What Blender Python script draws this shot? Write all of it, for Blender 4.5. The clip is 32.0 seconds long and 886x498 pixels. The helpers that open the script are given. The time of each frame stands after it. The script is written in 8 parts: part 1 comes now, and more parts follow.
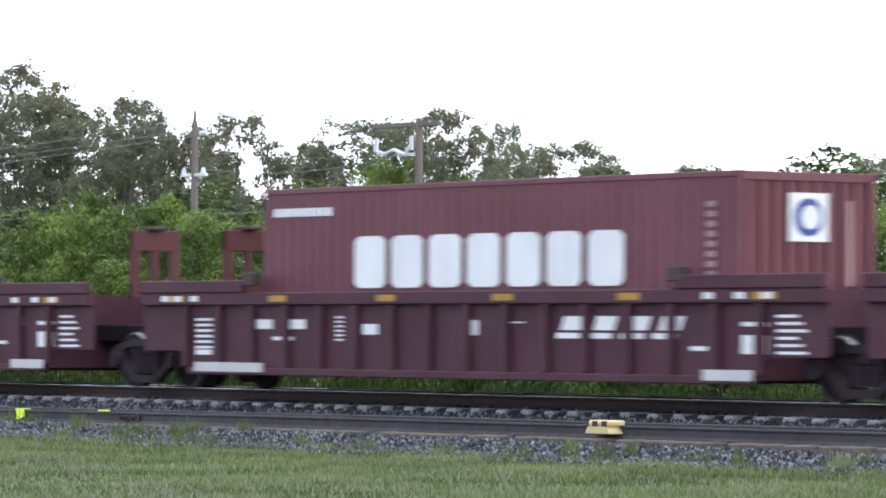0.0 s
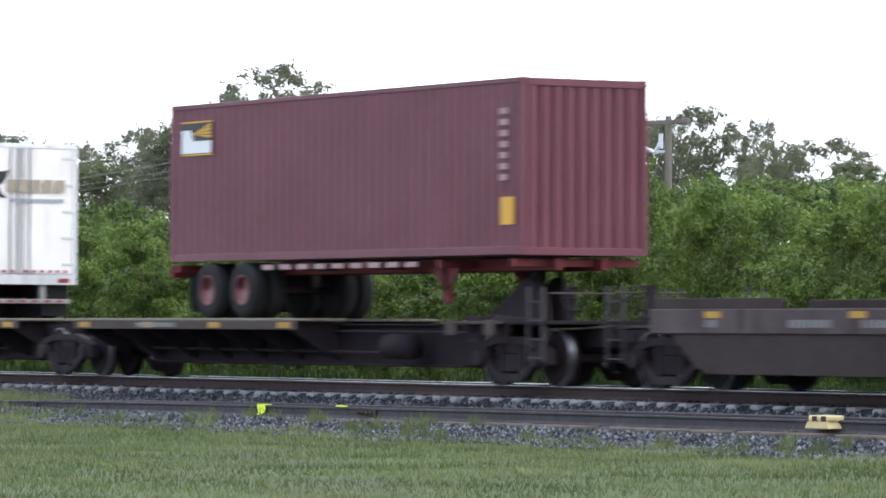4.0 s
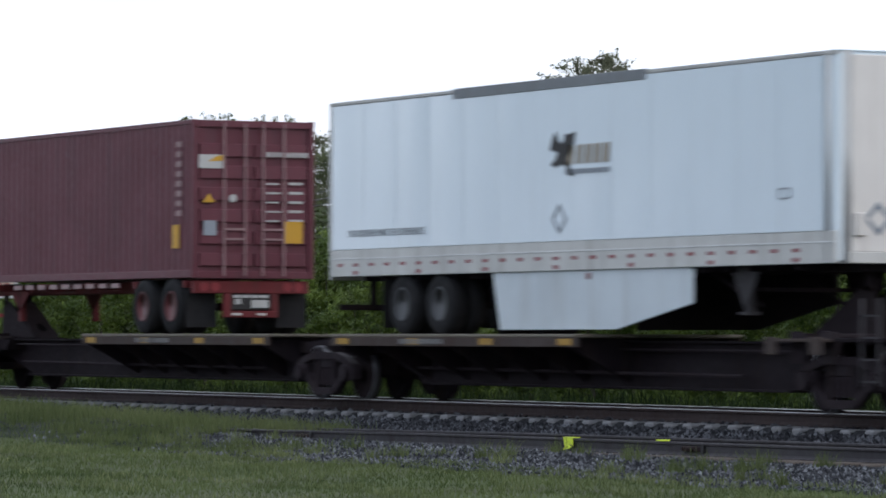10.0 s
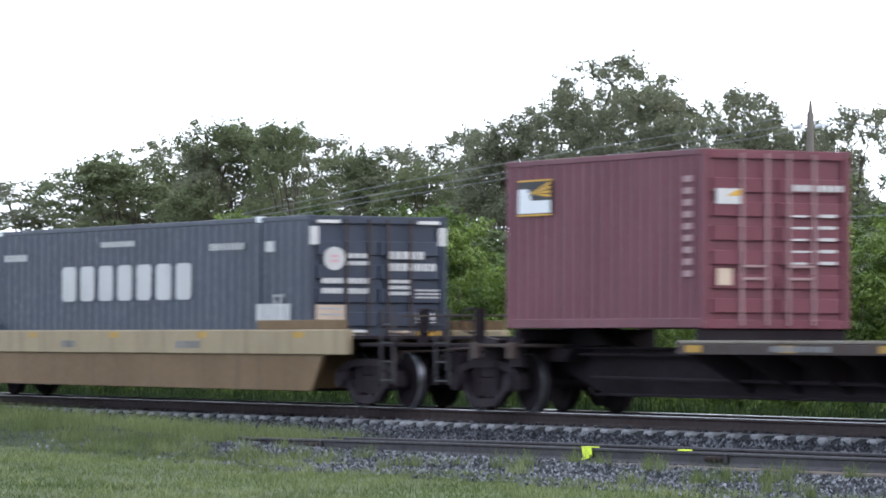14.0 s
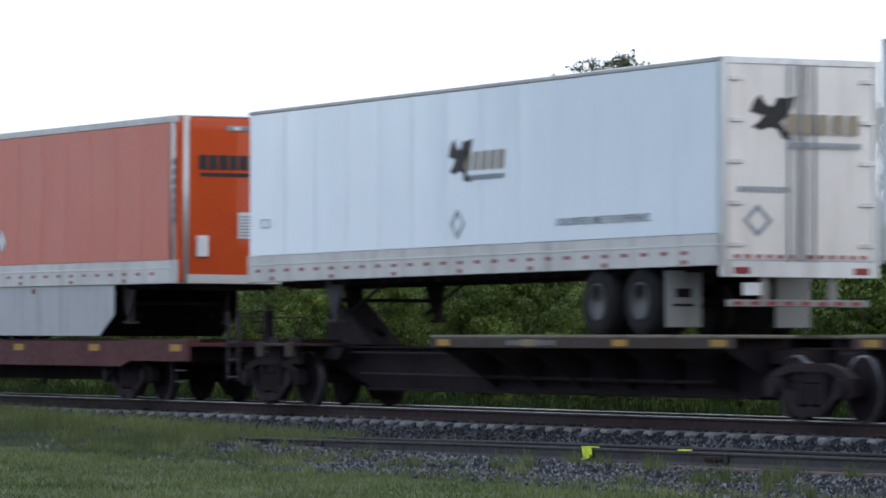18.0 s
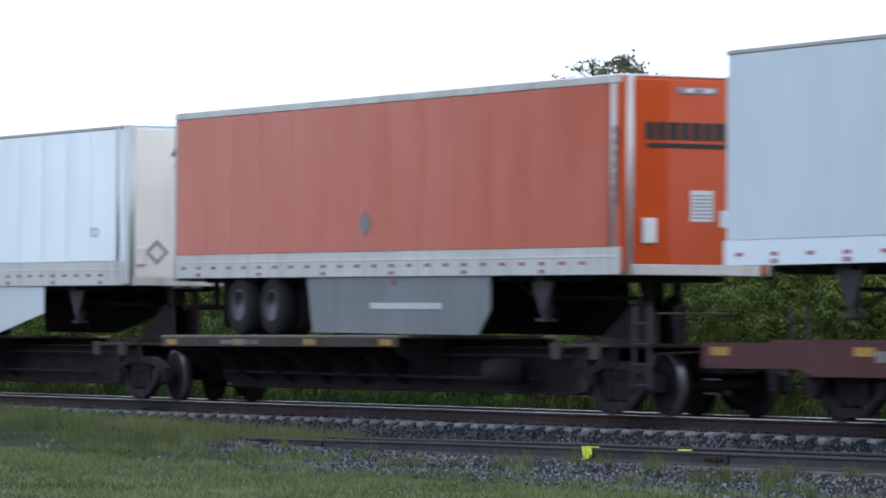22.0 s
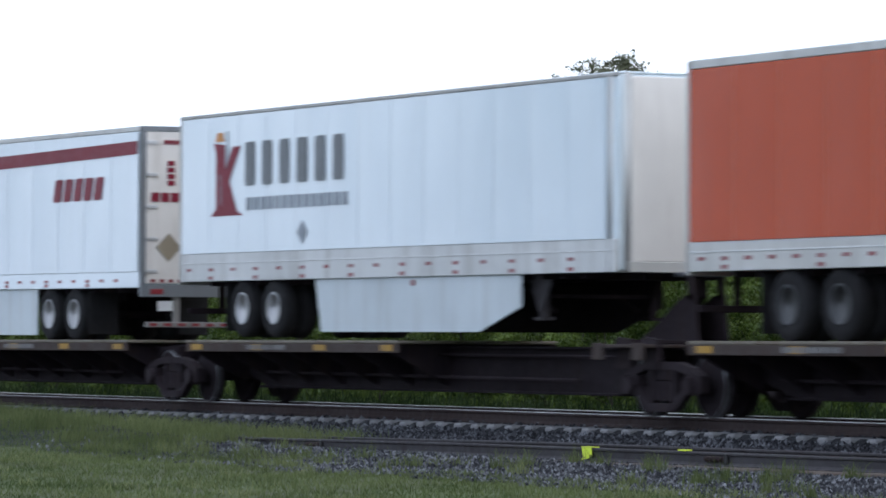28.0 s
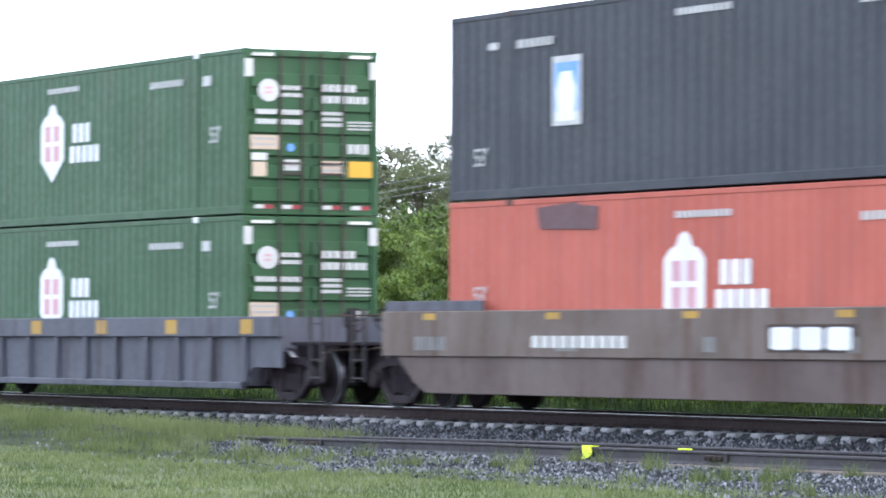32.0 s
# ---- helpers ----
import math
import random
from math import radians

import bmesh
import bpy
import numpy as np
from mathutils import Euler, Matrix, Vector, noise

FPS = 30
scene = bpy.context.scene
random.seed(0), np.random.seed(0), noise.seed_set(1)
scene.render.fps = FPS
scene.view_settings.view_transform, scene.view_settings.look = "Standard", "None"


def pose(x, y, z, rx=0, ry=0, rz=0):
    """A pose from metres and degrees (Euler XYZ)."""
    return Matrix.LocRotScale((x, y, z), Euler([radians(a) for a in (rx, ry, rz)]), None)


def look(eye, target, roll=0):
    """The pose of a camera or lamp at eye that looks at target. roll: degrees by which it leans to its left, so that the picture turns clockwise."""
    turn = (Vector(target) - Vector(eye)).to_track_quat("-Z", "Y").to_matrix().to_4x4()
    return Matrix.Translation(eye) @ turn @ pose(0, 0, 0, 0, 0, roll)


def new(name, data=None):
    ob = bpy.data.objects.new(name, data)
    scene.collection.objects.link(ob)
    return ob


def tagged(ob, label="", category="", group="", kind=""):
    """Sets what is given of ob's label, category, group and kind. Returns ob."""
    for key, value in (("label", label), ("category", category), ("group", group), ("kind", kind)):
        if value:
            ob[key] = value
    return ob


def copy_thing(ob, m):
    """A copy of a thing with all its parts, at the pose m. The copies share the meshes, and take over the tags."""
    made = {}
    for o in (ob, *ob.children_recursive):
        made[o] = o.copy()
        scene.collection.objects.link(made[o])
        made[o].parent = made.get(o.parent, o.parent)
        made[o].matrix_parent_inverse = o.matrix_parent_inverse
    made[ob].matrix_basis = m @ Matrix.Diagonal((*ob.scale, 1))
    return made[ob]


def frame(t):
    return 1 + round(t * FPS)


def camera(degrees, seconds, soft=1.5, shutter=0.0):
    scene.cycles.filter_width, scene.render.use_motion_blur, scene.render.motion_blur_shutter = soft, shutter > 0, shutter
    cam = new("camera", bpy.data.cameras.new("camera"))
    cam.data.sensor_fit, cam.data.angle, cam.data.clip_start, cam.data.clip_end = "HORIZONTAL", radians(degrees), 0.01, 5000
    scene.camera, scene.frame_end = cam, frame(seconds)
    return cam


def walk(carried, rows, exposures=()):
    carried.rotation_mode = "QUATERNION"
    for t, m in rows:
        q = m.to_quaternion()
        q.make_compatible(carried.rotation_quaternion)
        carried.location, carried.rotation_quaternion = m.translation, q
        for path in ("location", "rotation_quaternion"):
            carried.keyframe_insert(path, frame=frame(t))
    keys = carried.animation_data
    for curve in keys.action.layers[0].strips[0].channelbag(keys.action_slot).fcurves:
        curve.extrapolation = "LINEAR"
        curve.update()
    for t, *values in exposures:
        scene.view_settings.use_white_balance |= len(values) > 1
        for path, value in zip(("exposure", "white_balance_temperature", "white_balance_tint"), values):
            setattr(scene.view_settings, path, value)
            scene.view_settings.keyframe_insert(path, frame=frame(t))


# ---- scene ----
# exposure and white balance of the film along the shot
EXPOSURES = [(0.0, 0.15, 5700, 10), (1.0, -0.45, 5700, 10), (2.5, -0.93, 5600, 10), (4.5, 0.32, 5650, 10), (5.2, 0.07, 5650, 10), (6.5, -1.05, 5470, 10), (9.0, -1.20, 5850, 10),
             (10.3, -0.70, 5600, 10), (11.0, 0.25, 5500, 10), (12.0, -0.18, 5500, 10), (13.0, 0.35, 5650, 10), (15.5, -0.73, 5470, 10), (16.5, -0.95, 5580, 10), (19.3, -0.51, 5470, 10), (20.0, 0.34, 5450, 10), (20.6, 0.04, 5470, 10), (21.4, -0.60, 5470, 10),
             (23.0, -0.55, 5470, 10), (24.0, -0.83, 5470, 10), (26.0, -0.59, 5470, 10), (29.0, -0.74, 5470, 10), (30.0, -0.61, 5470, 10), (30.6, -0.08, 5450, 10), (31.0, 0.42, 5550, 10), (32.0, 0.72, 5550, 10)]
# time, eye x y z, heading to the left of +y, tilt up, lean
PATH = [
    (0, 10.057, -40.365, 0.906, 55.140, 1.081, 0.306),
    (0.5, 10.101, -40.387, 0.905, 55.170, 1.070, 0.292),
    (1, 10.284, -40.305, 0.911, 55.924, 1.047, 0.209),
    (1.5, 10.645, -40.255, 0.917, 56.962, 1.014, 0.227),
    (2, 10.927, -40.218, 0.922, 57.728, 1.006, 0.225),
    (2.5, 11.194, -40.227, 0.925, 58.269, 1.013, 0.209),
    (3.5, 11.328, -40.211, 0.928, 58.603, 1.008, 0.209),
    (4.5, 11.464, -40.196, 0.930, 58.936, 1.004, 0.209),
    (5, 11.464, -40.196, 0.930, 58.936, 1.004, 0.209),
    (5.5, 11.812, -40.179, 0.935, 59.678, 0.983, 0.127),
    (6, 12.250, -40.023, 0.947, 61.019, 0.969, 0.182),
    (6.5, 12.586, -40.066, 0.950, 61.453, 0.967, 0.155),
    (7, 12.714, -40.002, 0.954, 61.881, 0.960, 0.120),
    (7.5, 11.995, -39.510, 0.963, 62.338, 0.970, 0.121),
    (8, 9.957, -38.437, 0.977, 62.632, 0.999, 0.120),
    (8.5, 7.997, -37.456, 0.989, 62.770, 1.040, 0.130),
    (9, 5.835, -36.396, 1.002, 62.837, 1.065, 0.150),
    (9.5, 3.821, -35.411, 1.014, 62.879, 1.102, 0.144),
    (10, 1.721, -34.377, 1.027, 63.077, 1.139, 0.179),
    (10.5, 0.000, -33.542, 1.037, 63.171, 1.176, 0.244),
    (11, 0.000, -33.542, 1.037, 63.275, 1.255, 0.241),
    (11.5, 0.000, -33.542, 1.037, 63.228, 1.208, 0.222),
    (13, 0.000, -33.542, 1.037, 63.228, 1.208, 0.222),
    (20, 0.000, -33.542, 1.037, 63.228, 1.208, 0.222),
    (26, 0.000, -33.542, 1.037, 63.228, 1.208, 0.222),
    (31.5, 0.000, -33.542, 1.037, 63.228, 1.208, 0.222),
    (32, 0.000, -33.542, 1.037, 63.228, 1.196, 0.222),
]


def view(x, y, z, heading, tilt, lean):
    """The camera's pose from its eye and three angles in degrees."""
    h, p = radians(heading), radians(tilt)
    ahead = Vector((-math.sin(h) * math.cos(p), math.cos(h) * math.cos(p), math.sin(p)))
    return look((x, y, z), Vector((x, y, z)) + ahead, lean)


cam = camera(11.165, 32.0, soft=1.8, shutter=0.35)
walk(cam, [(t, view(*r)) for t, *r in PATH],
     exposures=EXPOSURES)

# ---- light ----
world = bpy.data.worlds.new("evening_sky")
scene.world = world
world.use_nodes = True
wn = world.node_tree
wn.nodes.clear()
sky = wn.nodes.new("ShaderNodeTexSky")
sky.sky_type, sky.sun_disc = "NISHITA", False
sky.sun_elevation, sky.sun_rotation = radians(13), radians(32)
sky.air_density, sky.dust_density = 1.5, 0.3
back = wn.nodes.new("ShaderNodeBackground")
back.inputs["Strength"].default_value = 0.15
# a broken veil of pale cloud over the whole sky
coord = wn.nodes.new("ShaderNodeTexCoord")
veil = wn.nodes.new("ShaderNodeTexNoise")
veil.inputs["Scale"].default_value, veil.inputs["Detail"].default_value = 9.0, 5.0
ramp = wn.nodes.new("ShaderNodeMapRange")
ramp.inputs["From Min"].default_value, ramp.inputs["From Max"].default_value = 0.42, 0.58
ramp.inputs["To Min"].default_value, ramp.inputs["To Max"].default_value = 0.80, 0.99
blend = wn.nodes.new("ShaderNodeMix")
blend.data_type = "RGBA"
# the veil glows brighter towards the low sun
axis = wn.nodes.new("ShaderNodeVectorMath")
axis.operation = "DOT_PRODUCT"
axis.inputs[1].default_value = (0.1, 0.99, 0.0)
glow = wn.nodes.new("ShaderNodeMapRange")
glow.inputs["From Min"].default_value, glow.inputs["From Max"].default_value = -1.0, 0.7
tone = wn.nodes.new("ShaderNodeMix")
tone.data_type = "RGBA"
tone.inputs["B"].default_value = (20.2, 19.8, 19.6, 1)
wn.links.new(coord.outputs["Generated"], axis.inputs[0])
wn.links.new(axis.outputs["Value"], glow.inputs["Value"])
wn.links.new(glow.outputs["Result"], tone.inputs["Factor"])
# thick parts of the veil are blue-grey, thin parts white
deck = wn.nodes.new("ShaderNodeMix")
deck.data_type = "RGBA"
deck.inputs["A"].default_value, deck.inputs["B"].default_value = (5.6, 6.9, 9.0, 1), (17.4, 17.4, 17.6, 1)
patch = wn.nodes.new("ShaderNodeMapRange")
patch.inputs["From Min"].default_value, patch.inputs["From Max"].default_value = 0.44, 0.55
wn.links.new(veil.outputs["Fac"], patch.inputs["Value"])
wn.links.new(patch.outputs["Result"], deck.inputs["Factor"])
wn.links.new(deck.outputs["Result"], tone.inputs["A"])
wn.links.new(tone.outputs["Result"], blend.inputs["B"])
wn.links.new(coord.outputs["Generated"], veil.inputs["Vector"])
wn.links.new(veil.outputs["Fac"], ramp.inputs["Value"])
wn.links.new(ramp.outputs["Result"], blend.inputs["Factor"])
wn.links.new(sky.outputs["Color"], blend.inputs["A"])
wn.links.new(blend.outputs["Result"], back.inputs["Color"])
out = wn.nodes.new("ShaderNodeOutputWorld")
wn.links.new(back.outputs["Background"], out.inputs["Surface"])

sun_data = bpy.data.lights.new("sun", "SUN")
sun_data.energy, sun_data.angle, sun_data.color = 0.8, radians(12), (1.0, 0.79, 0.56)
sun = new("sun", sun_data)
sun.matrix_world = look((48, 77, 21), (0, 0, 0))

# ---- materials ----
def nodes_of(name):
    m = bpy.data.materials.new(name)
    m.use_nodes = True
    return m, m.node_tree, m.node_tree.nodes["Principled BSDF"]


def noise_node(nt, scale, detail=4.0, stretch=None, space="Object"):
    tc = nt.nodes.new("ShaderNodeTexCoord")
    n = nt.nodes.new("ShaderNodeTexNoise")
    n.inputs["Scale"].default_value, n.inputs["Detail"].default_value = scale, detail
    # every object takes its own stretch of the pattern
    info, shift = nt.nodes.new("ShaderNodeObjectInfo"), nt.nodes.new("ShaderNodeVectorMath")
    shift.operation = "MULTIPLY_ADD"
    shift.inputs[1].default_value = (61.0, 37.0, 23.0)
    nt.links.new(info.outputs["Random"], shift.inputs[0])
    nt.links.new(tc.outputs[space], shift.inputs[2])
    if stretch:
        mp = nt.nodes.new("ShaderNodeMapping")
        mp.inputs["Scale"].default_value = stretch
        nt.links.new(shift.outputs["Vector"], mp.inputs["Vector"])
        nt.links.new(mp.outputs["Vector"], n.inputs["Vector"])
    else:
        nt.links.new(shift.outputs["Vector"], n.inputs["Vector"])
    return n


def spread(nt, source, low, high, to_low=0.0, to_high=1.0):
    r = nt.nodes.new("ShaderNodeMapRange")
    for k, v in (("From Min", low), ("From Max", high), ("To Min", to_low), ("To Max", to_high)):
        r.inputs[k].default_value = v
    nt.links.new(source, r.inputs["Value"])
    return r.outputs["Result"]


def mixed(nt, factor, a, b):
    m = nt.nodes.new("ShaderNodeMix")
    m.data_type = "RGBA"
    for sock, v in (("A", a), ("B", b)):
        if isinstance(v, tuple):
            m.inputs[sock].default_value = (*v, 1)
        else:
            nt.links.new(v, m.inputs[sock])
    nt.links.new(factor, m.inputs["Factor"])
    return m.outputs["Result"]


def bumped(nt, bsdf, source, strength, distance=0.01):
    b = nt.nodes.new("ShaderNodeBump")
    b.inputs["Strength"].default_value, b.inputs["Distance"].default_value = strength, distance
    nt.links.new(source, b.inputs["Height"])
    nt.links.new(b.outputs["Normal"], bsdf.inputs["Normal"])


def paint(name, colour, rough=0.45, dirt=(0.16, 0.13, 0.11), amount=0.35, metal=0.0, fade=0.12, bump=0.15, gloss=None, bow=0.0, coat=1.0):
    """Weathered paint: broad fading, streaks that run down, fine grain."""
    m, nt, b = nodes_of(name)
    broad = noise_node(nt, 0.7, 3.0)
    faded = tuple(min(1.0, c * (1 + fade) + fade * 0.05) for c in colour)
    c = mixed(nt, spread(nt, broad.outputs["Fac"], 0.35, 0.65), colour, faded)
    streak = noise_node(nt, 1.0, 6.0, (3.5, 3.5, 0.45))
    c = mixed(nt, spread(nt, streak.outputs["Fac"], 0.5, 0.78, 0.0, amount), c, dirt)
    nt.links.new(c, b.inputs["Base Color"])
    grain = noise_node(nt, 9.0, 5.0)
    nt.links.new(spread(nt, grain.outputs["Fac"], 0.3, 0.7, rough * 0.85, min(1.0, rough * 1.25)), b.inputs["Roughness"])
    b.inputs["Metallic"].default_value = metal
    b.inputs["Specular IOR Level"].default_value = gloss if gloss is not None else 0.5 if rough < 0.42 else 0.3 if rough < 0.55 else 0.12
    if bow:
        # thin sheet that is not quite flat, under clear gloss
        b.inputs["Coat Weight"].default_value, b.inputs["Coat Roughness"].default_value = coat, 0.04
        waves = noise_node(nt, 0.5, 1.0, (1.0, 1.0, 0.7))
        bumped(nt, b, waves.outputs["Fac"], 1.0, bow)
    else:
        bumped(nt, b, grain.outputs["Fac"], bump, 0.004)
    return m


def speckle(name, a, b_, scale, rough=0.85, bump=0.6, distance=0.02, third=None):
    """Rough ground matter in two or three tones."""
    m, nt, b = nodes_of(name)
    fine, broad = noise_node(nt, scale, 6.0), noise_node(nt, 0.45, 4.0)
    c = mixed(nt, spread(nt, fine.outputs["Fac"], 0.35, 0.65), a, b_)
    if third:
        c = mixed(nt, spread(nt, broad.outputs["Fac"], 0.42, 0.62), c, third)
    nt.links.new(c, b.inputs["Base Color"])
    b.inputs["Roughness"].default_value, b.inputs["Specular IOR Level"].default_value = rough, 0.15
    bumped(nt, b, fine.outputs["Fac"], bump, distance)
    return m


def island(name, a, b_, rough=0.7, through_light=0.0, gloss=0.3, spray=2.2, single=0.45, skew=1.0):
    """Many small pieces in one mesh, each its own tone."""
    m, nt, b = nodes_of(name)
    g = nt.nodes.new("ShaderNodeNewGeometry")
    broad = noise_node(nt, 0.8, 3.0)
    # tone shifts from spray to spray as well as from piece to piece
    sprays = noise_node(nt, spray, 2.0)
    add = nt.nodes.new("ShaderNodeMath")
    add.operation = "MULTIPLY_ADD"
    add.inputs[1].default_value = single
    nt.links.new(g.outputs["Random Per Island"], add.inputs[0])
    nt.links.new(spread(nt, sprays.outputs["Fac"], 0.40, 0.61, 0.0, 1.0 - single), add.inputs[2])
    rare = nt.nodes.new("ShaderNodeMath")
    rare.operation = "POWER"
    rare.inputs[1].default_value = skew
    nt.links.new(add.outputs["Value"], rare.inputs[0])
    c = mixed(nt, rare.outputs["Value"], a, b_)
    c = mixed(nt, spread(nt, broad.outputs["Fac"], 0.35, 0.7, 0.0, 0.45), c, tuple(0.6 * v for v in a))
    nt.links.new(c, b.inputs["Base Color"])
    b.inputs["Roughness"].default_value, b.inputs["Specular IOR Level"].default_value = rough, gloss
    if through_light:
        t = nt.nodes.new("ShaderNodeBsdfTranslucent")
        mx = nt.nodes.new("ShaderNodeMixShader")
        mx.inputs["Fac"].default_value = through_light
        nt.links.new(c, t.inputs["Color"])
        nt.links.new(b.outputs["BSDF"], mx.inputs[1])
        nt.links.new(t.outputs["BSDF"], mx.inputs[2])
        nt.links.new(mx.outputs["Shader"], nt.nodes["Material Output"].inputs["Surface"])
    return m


